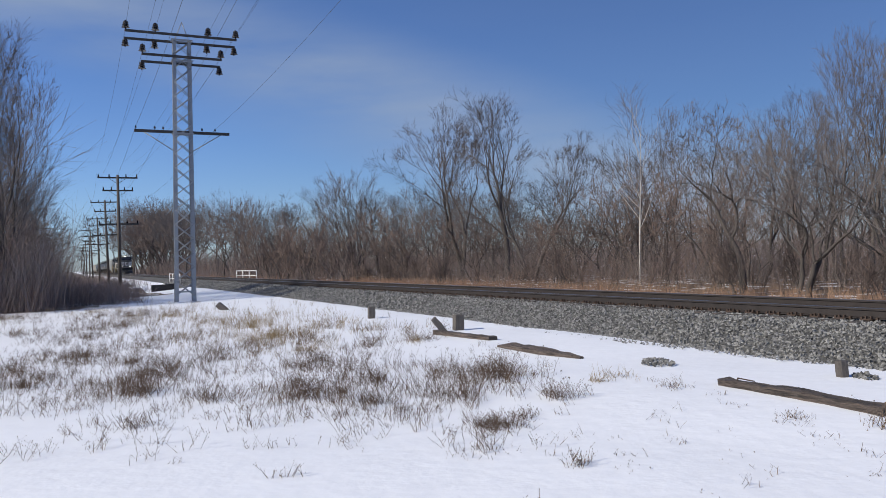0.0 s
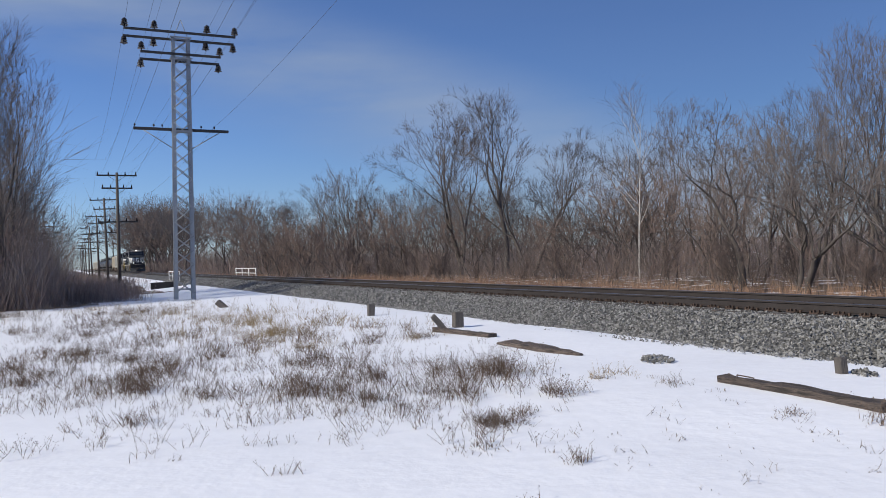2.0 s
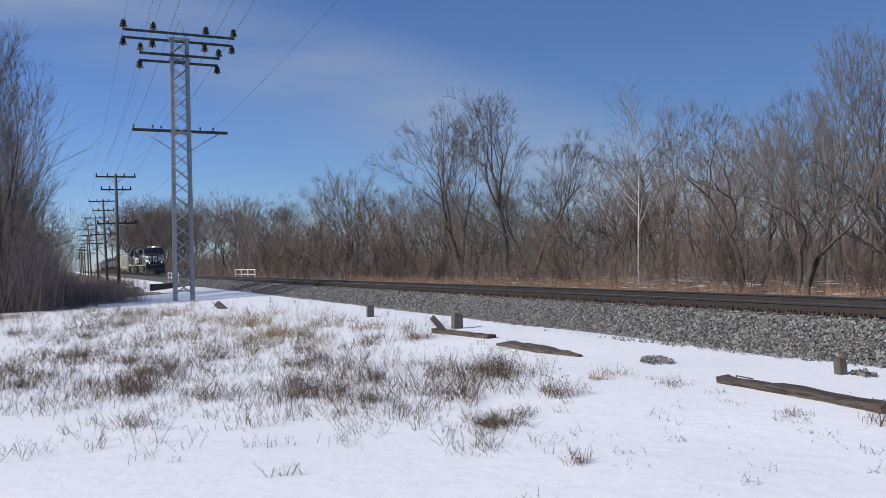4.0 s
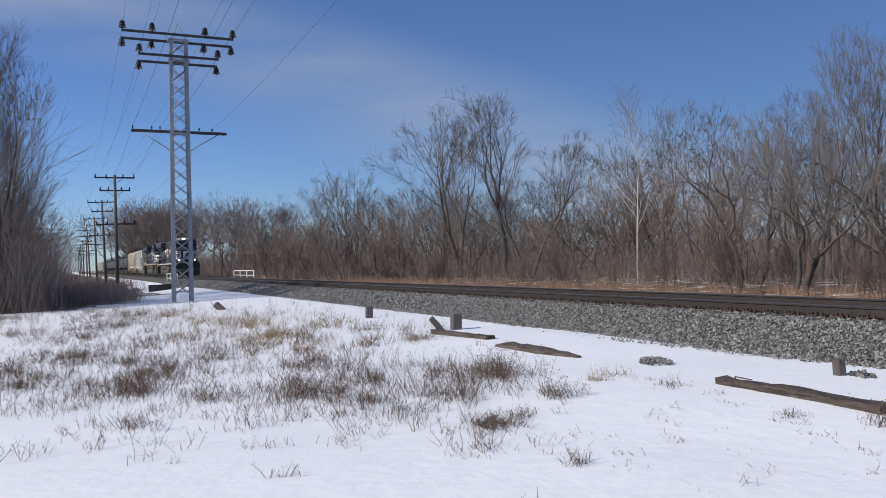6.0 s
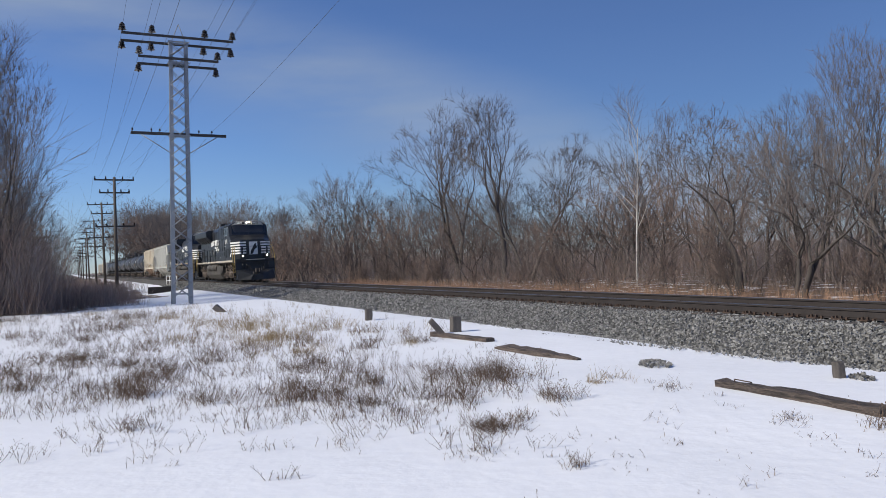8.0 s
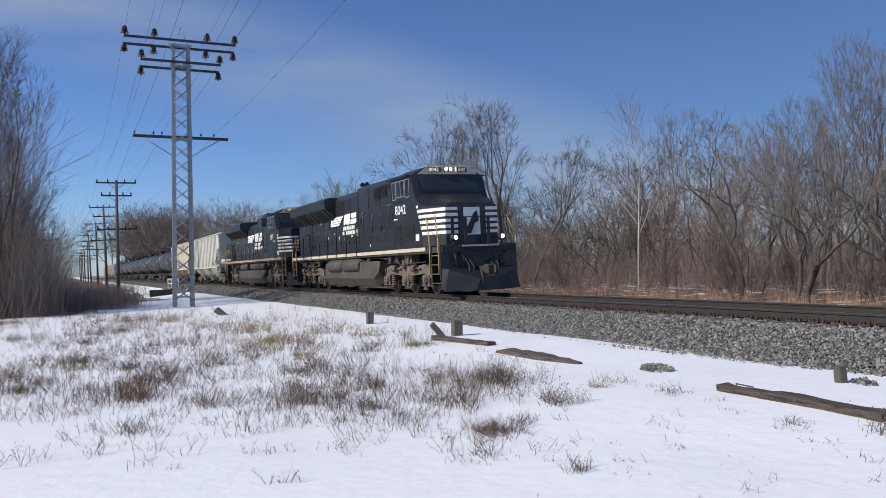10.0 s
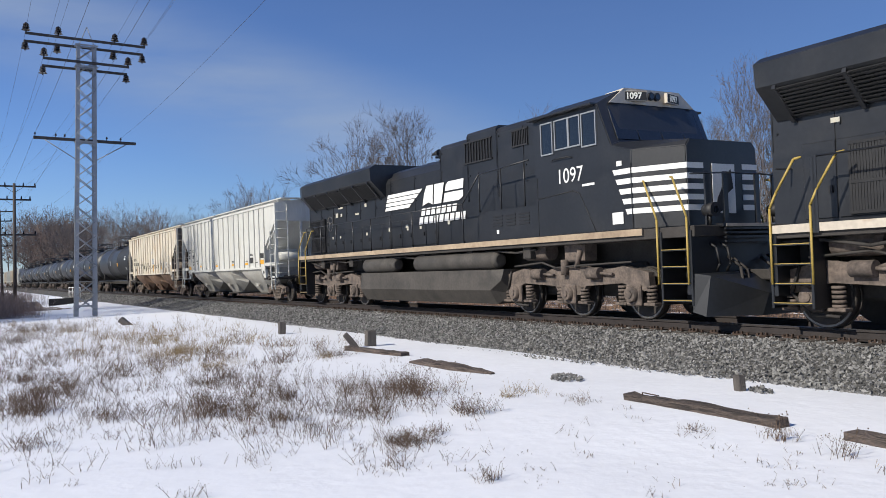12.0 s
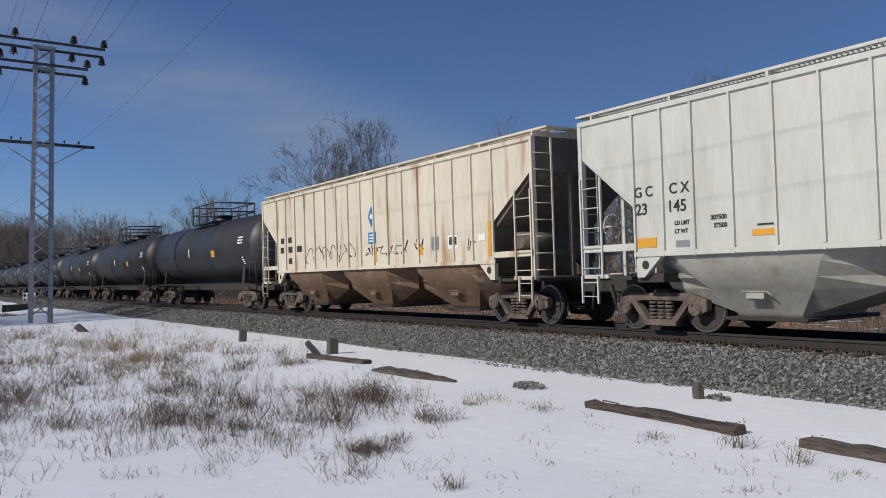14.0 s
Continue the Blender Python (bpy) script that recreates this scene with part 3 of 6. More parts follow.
stems("dry_weeds", tussock(31, [
    (-4.4, 11.8, 0.9, 70, 0.38, 0.5), (-1.9, 10.6, 1.0, 75, 0.34, 0.5), (-1.1, 11.8, 1.2, 70, 0.36, 0.5), (-3.2, 10.9, 0.6, 32, 0.3, 0.5),
    (0.4, 8.5, 0.34, 75, 0.2, 0.9), (0.65, 11.5, 0.7, 40, 0.45, 0.35), (0.1, 10.4, 0.9, 50, 0.33, 0.5), (-6.7, 12.9, 1.2, 70, 0.35, 0.5),
    (-5.5, 12.5, 0.7, 30, 0.3, 0.5), (1.26, 9.95, 0.3, 16, 0.42, 0.5), (1.02, 6.75, 0.05, 3, 0.26, 0.4), (-1.4, 6.8, 0.12, 3, 0.2, 0.5),
    (0.22, 7.4, 0.4, 10, 0.22, 0.5), (2.7, 10.2, 0.5, 12, 0.16, 0.6), (-9.6, 21.9, 1.8, 75, 0.4, 0.5), (-10, 25.5, 2.0, 75, 0.4, 0.5),
    (-0.66, 17.2, 0.7, 24, 0.35, 0.6), (3.37, 8.25, 0.25, 9, 0.16, 0.7), (3.97, 7.6, 0.2, 7, 0.32, 0.25), (-2.5, 14, 3.2, 190, 0.30, 0.5),
    (-7.5, 17, 4.0, 260, 0.30, 0.5), (-13, 22, 5.0, 140, 0.36, 0.5), (-12, 31, 4, 120, 0.45, 0.5), (-0.5, 9.2, 2.6, 46, 0.24, 0.5), (2.2, 6.8, 2.0, 11, 0.12, 0.6), (-3.5, 9.2, 1.6, 50, 0.24, 0.5), (-1.0, 10.2, 1.6, 90, 0.26, 0.6),
    (3.2, 6.2, 1.0, 8, 0.12, 0.6), (-18, 33, 5, 170, 0.45, 0.5), (-7.8, 14.5, 1.6, 70, 0.3, 0.5), (-6.0, 15.5, 1.4, 60, 0.3, 0.5), (-4.6, 13.4, 1.2, 60, 0.3, 0.5), (-9, 13, 2.4, 60, 0.32, 0.5), (4.15, 6.95, 0.12, 4, 0.36, 0.3)]), WEED,
    "dry grey-brown weeds standing in the snow", "weeds", 31, 2, 0.0085, side=3)
stems("tan_grass", tussock(32, [
    (-4.2, 19.6, 2.2, 150, 0.42, 0.5), (-5.5, 23, 2.6, 120, 0.45, 0.5), (-3.0, 16.6, 1.2, 45, 0.3, 0.6), (1.95, 10.9, 0.16, 12, 0.2, 0.7), (-9.9, 29.3, 2.4, 70, 0.45, 0.5), (-0.7, 17.0, 0.4, 14, 0.3, 0.6),
    (4.34, 6.35, 0.15, 6, 0.12, 0.7), (1.0, 11.7, 0.4, 12, 0.2, 0.9), (-15, 35, 5, 110, 0.4, 0.5), (-7.5, 26, 2.5, 60, 0.4, 0.5), (1.5, 12.6, 0.3, 10, 0.12, 1.2)]), TAN,
    "tan dead grass tufts in the snow", "grass", 32, 2, side=2)


def stubble(seed, patches):
    """Short dry stems: (x, y, half width, half depth, clumps, height)."""
    r = random.Random(seed)
    rows = []
    for x, y, rx, ry, clumps, h in patches:
        for i in range(clumps):
            cx, cy = x + r.gauss(0, 0.6) * rx, y + r.gauss(0, 0.5) * ry
            if noise.noise(Vector((cx * 1.1, cy * 0.7, 4.4))) < r.uniform(-0.1, 0.3):
                continue
            for k in range(r.randint(3, 7)):
                p = Vector((cx + r.gauss(0, 0.06), cy + r.gauss(0, 0.09), 0))
                p.z = ground_z(p.dot(FWD), TRACK_D - p.dot(AWAY)) - 0.02
                rows.append((p, h * r.uniform(0.25, 1.1), r.uniform(0.2, 1.4), r.uniform(0.0024, 0.0044) * (1 if y < 15 else 1.5)))
    return rows


stems("dry_weeds", stubble(51, [
    (-4.96, 13.2, 0.7, 2.6, 190, 0.32), (-2.3, 19.6, 1.6, 3.8, 160, 0.3), (-1.9, 11.8, 1.2, 2.4, 330, 0.24), (-1.6, 17.9, 1.0, 2.4, 80, 0.3), (0.3, 12.2, 0.7, 1.8, 150, 0.26),
    (0.33, 8.85, 0.38, 0.5, 110, 0.14), (-7.5, 16.4, 1.6, 4.5, 190, 0.26), (-12.6, 27.5, 4.5, 7, 260, 0.34), (-4.06, 14.4, 1.2, 2.6, 170, 0.26), (-6.9, 20.5, 2.4, 5, 230, 0.3), (-0.67, 13.2, 0.8, 2, 130, 0.25),
    (-3.9, 16.9, 2.2, 3.6, 260, 0.26), (-1.4, 9.3, 1.0, 0.7, 70, 0.14), (-0.25, 9.7, 0.6, 0.8, 80, 0.14), (2.0, 8.0, 1.8, 1.6, 26, 0.12), (3.0, 6.6, 1.2, 1.2, 26, 0.1), (1.6, 10.6, 0.5, 0.7, 26, 0.2), (-5.5, 11.0, 1.4, 1.0, 40, 0.16)]), WEED,
    "low dry weeds and stubble poking through the snow", "weeds", 51, 1, 0.006, side=2)
stems("tan_grass", stubble(52, [(-5.9, 24, 2.6, 5.5, 260, 0.42), (-2.6, 20.5, 1.6, 3.5, 110, 0.34), (-10, 30, 3, 6, 110, 0.4), (2.2, 11.2, 0.3, 0.3, 14, 0.2)]), TAN, "tan dead grass among the weeds", "grass", 52, 1, side=1)


# ---- the steel line tower, wooden poles and wires ----
TOWER = Vector((-13.29, 41.92, GROUND))
TOWER_M = Matrix.Translation(TOWER) @ Matrix.Rotation(radians(-1.6), 4, FWD) @ pose(0, 0, 0, 0, 0, HEAD)
ARMS = (("top", 13.35, 2.72, 0.1), ("second", 12.25, 1.95, 0.1), ("low", 8.58, 2.32, 0.0))


def build_tower():
    top = tagged(empty("line_tower", TOWER_M), "galvanised steel lattice line tower beside the track", "utility tower")
    hx, hy = 0.2, 0.52
    for sx in (-1, 1):
        for sy in (-1, 1):
            bm = bmesh.new()
            k = 0.86
            for a, b in (((0, 0.15), (0, 0.015)), ((0, 0.015), (0, 0.19))):
                made = box(bm, *sorted((sx * hx, sx * (hx - a[1]))), *sorted((sy * hy, sy * (hy - b[1]))), 0, 13.3)
                for v in made:
                    f = 1 - (1 - k) * v.co.z / 13.3
                    v.co.x, v.co.y = v.co.x * f, v.co.y * f
            part("leg", bm, GALV, top)
    for sx in (-1, 1):
        z, flip = 0.3, 1
        while z < 13.0:
            bm = bmesh.new()
            z2 = min(z + 0.72, 13.2)
            f0, f1 = 1 - 0.14 * z / 13.3, 1 - 0.14 * z2 / 13.3
            rod(bm, (sx * hx * f0, flip * hy * 0.9 * f0, z), (sx * hx * f1, -flip * hy * 0.9 * f1, z2), 0.022, n=4)
            part("brace", bm, GALV, top)
            bm = bmesh.new()
            rod(bm, (sx * hx * f0, -flip * hy * 0.9 * f0, z), (sx * hx * f1, flip * hy * 0.9 * f1, z2), 0.018, n=4)
            part("brace", bm, GALV, top)
            z, flip = z2, -flip
    for z in (0.5, 8.5, 12.2, 13.25):
        bm = bmesh.new()
        for sx in (-1, 1):
            box(bm, sx * hx - 0.02, sx * hx + 0.02, -hy, hy, z - 0.04, z + 0.04)
        part("tie_plate", bm, GALV, top)
    bm = bmesh.new()
    pipe(bm, [(0, -0.32, 13.3), (0, 0.02, 14.2), (0, 0.36, 13.3)], 0.02, 5)
    part("peak", bm, GALV, top)
    for name, z, reach, off in ARMS:
        if name == "low":
            bm = bmesh.new()
            box(bm, -0.06, 0.06, -reach, reach, z - 0.07, z + 0.07, 0.01)
            part("crossarm", bm, DARKSTEEL, top, "dark timber crossarm")
            for sy in (-1, 1):
                bm = bmesh.new()
                rod(bm, (0.1, sy * 0.4, z - 1.0), (0.08, sy * 1.85, z - 0.08), 0.025, n=5)
                part("arm_brace", bm, GALV, top)
            for y in (-2.25, -1.35, -0.95, 0.95, 1.6):
                bm = bmesh.new()
                rod(bm, (0, y, z + 0.07), (0, y, z + 0.17), 0.015, n=5)
                rod(bm, (0, y, z + 0.14), (0, y, z + 0.25), 0.05, 0.03, 8)
                part("insulator", bm, PORCELAIN, top)
            continue
        for sx in (-1, 1):
            bm = bmesh.new()
            box(bm, sx * 0.28 - 0.04, sx * 0.28 + 0.04, -reach, reach, z - 0.06 + sx * 0.12, z + 0.06 + sx * 0.12, 0.01)
            part("crossarm", bm, DARKSTEEL, top, "dark steel channel crossarm")
        for y in ((-reach + 0.05, -reach * 0.47, reach * 0.47, reach - 0.05) if name == "top" else (-reach + 0.05, reach - 0.05)):
            for sx, zz in ((-1, z - 0.63), (1, z + 0.12)):
                bm = bmesh.new()
                rod(bm, (sx * 0.28, y, zz + 0.05), (sx * 0.28, y, zz + 0.16), 0.03, n=6)
                for k in range(3):
                    rod(bm, (sx * 0.28, y, zz + 0.14 + k * 0.11), (sx * 0.28, y, zz + 0.23 + k * 0.11), 0.20 - 0.03 * k, 0.10, 10)
                rod(bm, (sx * 0.28, y, zz + 0.40), (sx * 0.28, y, zz + 0.50), 0.06, 0.04, 6)
                part("insulator", bm, PORCELAIN, top)
    return top


build_tower()


def wood_pole(s, w, height, tilt, turn=0.0):
    m = Matrix.Translation(at(s, w, ground_z(s, w) - 0.1)) @ Matrix.Rotation(radians(tilt), 4, FWD) @ pose(0, 0, 0, 0, 0, HEAD + turn)
    top = tagged(empty("utility_pole", m), "weathered wooden pole with three crossarms", "utility pole", "wooden poles along the track")
    bm = bmesh.new()
    rod(bm, (0, 0, 0), (0, 0, height), 0.19, 0.12, 10)
    part("pole", bm, POLEWOOD, top)
    for z, reach in ((height - 0.25, 1.75), (height - 1.45, 1.35), (height - 4.6, 1.75)):
        bm = bmesh.new()
        box(bm, -0.2, -0.08, -reach, reach, z - 0.07, z + 0.07, 0.01)
        arm = part("crossarm", bm, DARKSTEEL, top)
        for y in (-reach + 0.08, -reach * 0.42, reach * 0.42, reach - 0.08):
            bm = bmesh.new()
            rod(bm, (-0.14, y, z + 0.07), (-0.14, y, z + 0.34), 0.07, 0.04, 7)
            part("insulator", bm, PORCELAIN, arm)
        for sy in (-1, 1):
            bm = bmesh.new()
            rod(bm, (-0.15, sy * 0.05, z - 0.55), (-0.15, sy * 0.75, z - 0.06), 0.018, n=4)
            part("arm_brace", bm, DARKSTEEL, top)
    return top


POLES = [(-83, 9.0, 12.4, -1.0), (-118, 8.6, 11.6, 0.4), (-152, 8.7, 11.4, 0), (-190, 8.9, 11.2, 1), (-226, 8.8, 11.2, -1), (-262, 8.9, 11.4, 0), (-300, 8.8, 11.4, 1), (-340, 8.8, 11.5, 0), (-385, 8.8, 11.5, 0)]
for s, w, h, tilt in POLES:
    wood_pole(s, w, h, tilt)


def wire(a, b, sag, r=0.0055, n=14):
    bm = bmesh.new()
    pts = [a.lerp(b, i / n) - Vector((0, 0, sag * 4 * (i / n) * (1 - i / n))) for i in range(n + 1)]
    pipe(bm, pts, r, 4)
    tagged(mesh_object("wire", bm, WIRE), "thin overhead line wire", "wire", "overhead wires", "structure")


def tower_point(y, z):
    return TOWER_M @ Vector((0, y, z))


for y, z, zn in ((-2.67, 13.65, 11.2), (-1.28, 13.65, 11.3), (1.28, 13.65, 11.3), (2.67, 13.65, 11.2), (-1.9, 12.5, 10.0), (1.9, 12.5, 10.0)):
    wire(tower_point(y, z), at(3, 8.4 - y, z + 0.6), 0.5)
    wire(tower_point(y, z), at(-83, 9.0 - y * 0.62, zn), 0.7)
for y in (-2.25, -0.95, 1.6):
    wire(tower_point(y, 8.8), at(3, 8.4 - y, 9.0), 0.6, 0.006)
    wire(tower_point(y, 8.8), at(-83, 9.0 - y * 0.7, 7.2), 0.7, 0.006)
for (s, w, h, _), (s2, w2, h2, _) in zip(POLES[:5], POLES[1:]):
    for y in (-1.6, 0.7, 1.6):
        wire(at(s, w - y, ground_z(s, w) + h), at(s2, w2 - y, ground_z(s2, w2) + h2), 0.5)


# ---- the creek bridge ----
def railing(s0, s1, w):
    top = tagged(empty("railing"), "white-painted pipe railing beside the bridge", "railing", "bridge railings")
    n = 3
    for i in range(n + 1):
        s = s0 + (s1 - s0) * i / n
        bm = bmesh.new()
        rod(bm, at(s, w, -0.45), at(s, w, 0.55), 0.045, n=6)
        part("post", bm, WHITEPAINT, top)
    for z in (0.05, 0.52):
        bm = bmesh.new()
        pipe(bm, [at(s0, w, z), at(s1, w, z)], 0.045, 6)
        part("bar", bm, WHITEPAINT, top)


railing(-91, -80.5, -3.2)
railing(-96, -86.5, 3.2)


def headwall():
    top = tagged(empty("bridge", Matrix.Translation(at(-86, 0, 0)) @ pose(0, 0, 0, 0, 0, HEAD)), "dark steel girder bridge on concrete abutments", "bridge")
    for y in (-2.6, 2.6):
        bm = bmesh.new()
        box(bm, -7, 7, y - 0.12, y + 0.12, -1.35, -0.35, 0.01)
        for x in range(-6, 7, 2):
            box(bm, x - 0.05, x + 0.05, y - 0.2, y + 0.2, -1.33, -0.37)
        part("girder", bm, DARKHOLE, top)
    for x in (-7.6, 7.6):
        bm = bmesh.new()
        box(bm, x - 0.6, x + 0.6, -3.4, 3.4, -2.6, -0.36, 0.04)
        part("abutment", bm, CONCRETE, top)


headwall()
bm = bmesh.new()
box(bm, -0.2, 0.2, -6.0, -3.45, -1.9, -0.42, 0.02)
for k in range(4):
    box(bm, 0.2, 0.24, -6.0, -3.45, -1.85 + k * 0.36, -1.55 + k * 0.36, 0.01)
wing = tagged(mesh_object("wing_wall", bm, DARKHOLE), "dark timber wing wall beside the creek bridge", "retaining wall", kind="structure")
wing.matrix_basis = Matrix.Translation(at(-86, 0, 0)) @ pose(0, 0, 0, 0, 0, HEAD)


# ---- old timbers ----
def old_post(x, y, size, height, tilt, turn, label):
    bm = bmesh.new()
    box(bm, -size / 2, size / 2, -size / 2, size / 2, -0.3, height, 0.012)
    bmesh.ops.subdivide_edges(bm, edges=[e for e in bm.edges if abs(e.verts[0].co.z - e.verts[1].co.z) > 0.2], cuts=3)
    for v in bm.verts:
        v.co += Vector((noise.noise(v.co * 9 + Vector((x, y, 0))), noise.noise(v.co * 9 + Vector((0, x, y))), noise.noise(v.co * 7) * (1 if v.co.z > 0.1 else 0))) * 0.018
    ob = mesh_object("post", bm, POSTWOOD)
    p = Vector((x, y, 0))
    ob.matrix_basis = Matrix.Translation((x, y, ground_z(p.dot(FWD), TRACK_D - p.dot(AWAY)))) @ pose(0, 0, 0, 0, tilt, turn)
    return tagged(ob, label, "post", "old posts in the snow")


old_post(-2.22, 23.77, 0.19, 0.33, 2, 15, "short grey timber post standing in the snow")
old_post(0.21, 19.33, 0.22, 0.36, 0, 20, "short grey timber post beside a leaning stump")
old_post(-0.12, 18.95, 0.13, 0.40, -38, 10, "leaning dark timber stump")
old_post(4.91, 10.46, 0.115, 0.21, -2, 15, "split short grey timber post in the snow")
old_post(-8.8, 32.6, 0.22, 0.36, -48, 0, "tilted dark timber end sticking from the snow")


def old_timber(a, b, width, height, taper, label, sink=0.115):
    a, b = Vector((*a, 0)), Vector((*b, 0))
    length = (b - a).length
    bm = bmesh.new()
    box(bm, 0, length, -width / 2, width / 2, 0, height)
    bmesh.ops.subdivide_edges(bm, edges=[e for e in bm.edges if abs(e.verts[0].co.x - e.verts[1].co.x) > 0.3], cuts=15)
    bmesh.ops.bevel(bm, geom=[e for e in bm.edges], offset=0.006, segments=1, affect="EDGES")
    for v in bm.verts:
        u = v.co.x / length
        if taper and u > 0.55:
            v.co.y *= 1 - taper * (u - 0.55) / 0.45
            v.co.z *= 1 - 0.4 * taper * (u - 0.55) / 0.45
        v.co += Vector((0.5 * noise.noise(v.co * 3), noise.noise(v.co * 4 + Vector((a.x, 0, 9))), noise.noise(v.co * 4 + Vector((3, a.y, 0))))) * 0.028
    ob = mesh_object("railroad_tie", bm, OLDWOOD)
    mid = (a + b) / 2
    za = ground_z(mid.dot(FWD), TRACK_D - mid.dot(AWAY)) - sink
    ob.matrix_basis = Matrix.Translation((a.x, a.y, za)) @ pose(0, 0, 0, 0, 0, math.degrees(math.atan2((b - a).y, (b - a).x)))
    return tagged(ob, label, "railroad tie", "discarded ties in the snow")


old_timber((-0.3, 18.35), (0.85, 16.35), 0.2, 0.12, 0.0, "half-buried weathered wooden tie", 0.04)
old_timber((1.0, 15.3), (2.1, 13.35), 0.34, 0.19, 0.75, "weathered wooden tie split to a point")
old_timber((3.34, 10.22), (4.25, 8.1), 0.19, 0.19, 0.0, "weathered wooden tie with a bent spike, lying in snow")
old_timber((4.6, 7.5), (5.5, 5.4), 0.22, 0.2, 0.0, "dark weathered wooden tie lying in snow")
bm = bmesh.new()
pipe(bm, [(3.45, 10.05, -0.46), (3.45, 10.05, -0.41), (3.57, 9.82, -0.42)], 0.008, 5)
tagged(mesh_object("bent_spike", bm, SPIKE), "bent rusty iron rod on an old tie", "iron rod")


def stone_heap(x, y, rx, ry, h, count, seed):
    r = random.Random(seed)
    verts, faces = [], []
    for i in range(count):
        a, d = r.random() * 6.283, math.sqrt(r.random())
        c = Vector((x + rx * d * math.cos(a), y + ry * d * math.sin(a), GROUND + h * (1 - d) * r.random() + 0.01))
        stone(verts, faces, c, r.uniform(0.012, 0.028), r)
    tagged(raw_object("stone_heap", verts, faces, STONE), "small heap of ballast stones showing through snow", "stones", kind="stuff")


CORNERS = [(1, 0, 0), (-1, 0, 0), (0, 1, 0), (0, -1, 0), (0, 0, 1), (0, 0, -1)]
OCTA = [(0, 2, 4), (2, 1, 4), (1, 3, 4), (3, 0, 4), (2, 0, 5), (1, 2, 5), (3, 1, 5), (0, 3, 5)]


def stone(verts, faces, c, size, r):
    b = len(verts)
    q = Euler((r.uniform(0, 6), r.uniform(0, 6), r.uniform(0, 6))).to_matrix()
    for k in CORNERS:
        verts.append(c + q @ Vector([x * size * r.uniform(0.6, 1.35) + r.gauss(0, size * 0.25) for x in k]))
    faces.extend([(b + i, b + j, b + k) for i, j, k in OCTA])


stone_heap(3.09, 12.45, 0.24, 0.42, 0.05, 170, 3)
stone_heap(5.12, 10.3, 0.12, 0.24, 0.09, 90, 4)
for i in range(16):
    s = -15 + i * 0.42
    q = at(s, 3.55 - (s + 9) * 0.08 + 0.05 * math.sin(i * 2.3))
    stone_heap(q.x, q.y, 0.13, 0.26, 0.012, 20, 20 + i)


# ---- the train ----
# In each car x runs forward, y away from the camera's side, z up from the rail tops.
BLACK = mat("black_engine_paint", (0.0145, 0.0158, 0.0185), 0.4, vary=0.3, scale=0.9, fine=12, bump=0.04, depth=0.004, second=(0.026, 0.026, 0.027), patch=(0.5, 0.8))
GRILLE = mat("black_grille", (0.012, 0.012, 0.013), 0.6, vary=0.2, scale=4)
WHITEMARK = mat("white_marking", (0.72, 0.72, 0.69), 0.5, vary=0.1, scale=2, fine=20, bump=0)
SILLWHITE = mat("dirty_white_stripe", (0.47, 0.42, 0.345), 0.6, vary=0.2, scale=1.2, fine=10, bump=0, second=(0.32, 0.21, 0.13), patch=(0.55, 0.75))
SILLTAN = mat("tan_dusty_stripe", (0.33, 0.255, 0.175), 0.7, vary=0.25, scale=1.2, fine=10, bump=0, second=(0.2, 0.14, 0.095), patch=(0.5, 0.75))
PLACARD = mat("faded_placard", (0.42, 0.40, 0.33), 0.6, vary=0.25, scale=6, bump=0)
GRIME = mat("grimy_underframe", (0.130, 0.103, 0.086), 0.9, vary=0.4, scale=2.5, fine=20, bump=0.4, second=(0.06, 0.05, 0.045), patch=(0.45, 0.7))
DARKGRIME = mat("oily_black_underframe", (0.035, 0.031, 0.028), 0.8, vary=0.4, scale=3, fine=20, bump=0.3)
TANKGREY = mat("dusty_fuel_tank", (0.06, 0.054, 0.048), 0.75, vary=0.3, scale=1.2, fine=14, bump=0.15, second=(0.032, 0.03, 0.028), patch=(0.45, 0.75))
WHEEL = mat("wheel_steel", (0.055, 0.048, 0.043), 0.7, 0.3, vary=0.3, scale=4)
TREAD = mat("bright_wheel_rim", (0.20, 0.19, 0.18), 0.4, 0.8, vary=0.1, scale=4, bump=0)
GLASS = mat("dark_cab_glass", (0.010, 0.013, 0.018), 0.06, vary=0.05, scale=2, bump=0)
FRAME = mat("aluminium_window_frame", (0.27, 0.28, 0.29), 0.4, 0.3, vary=0.08, scale=3, bump=0)
YELLOW = mat("yellow_handrail_paint", (0.35, 0.25, 0.06), 0.5, vary=0.2, scale=4)
ORANGE = mat("amber_placard", (0.62, 0.31, 0.03), 0.5, vary=0.15, scale=4, bump=0)
RED = mat("red_placard", (0.45, 0.04, 0.03), 0.5, vary=0.1, bump=0)
HOPWHITE = mat("off_white_hopper_paint", (0.50, 0.50, 0.465), 0.55, vary=0.10, scale=0.8, fine=9, bump=0.08, depth=0.006, stretch=(2, 2, 0.4), second=(0.43, 0.42, 0.38), patch=(0.5, 0.8))
# bay grey holds the shade on the inward-sloping faces, besides blotchy dust
BAYGREY = mat("dusty_shaded_grey_bay", (0.35, 0.34, 0.31), 0.7, vary=0.18, scale=1.1, fine=9, bump=0.1, second=(0.25, 0.225, 0.19), patch=(0.5, 0.8))
HOPCREAM = mat("stained_cream_hopper_paint", (0.57, 0.52, 0.425), 0.65, vary=0.14, scale=0.7, fine=9, bump=0.1, depth=0.006, stretch=(2.2, 2.2, 0.3), second=(0.34, 0.20, 0.10), patch=(0.56, 0.74))
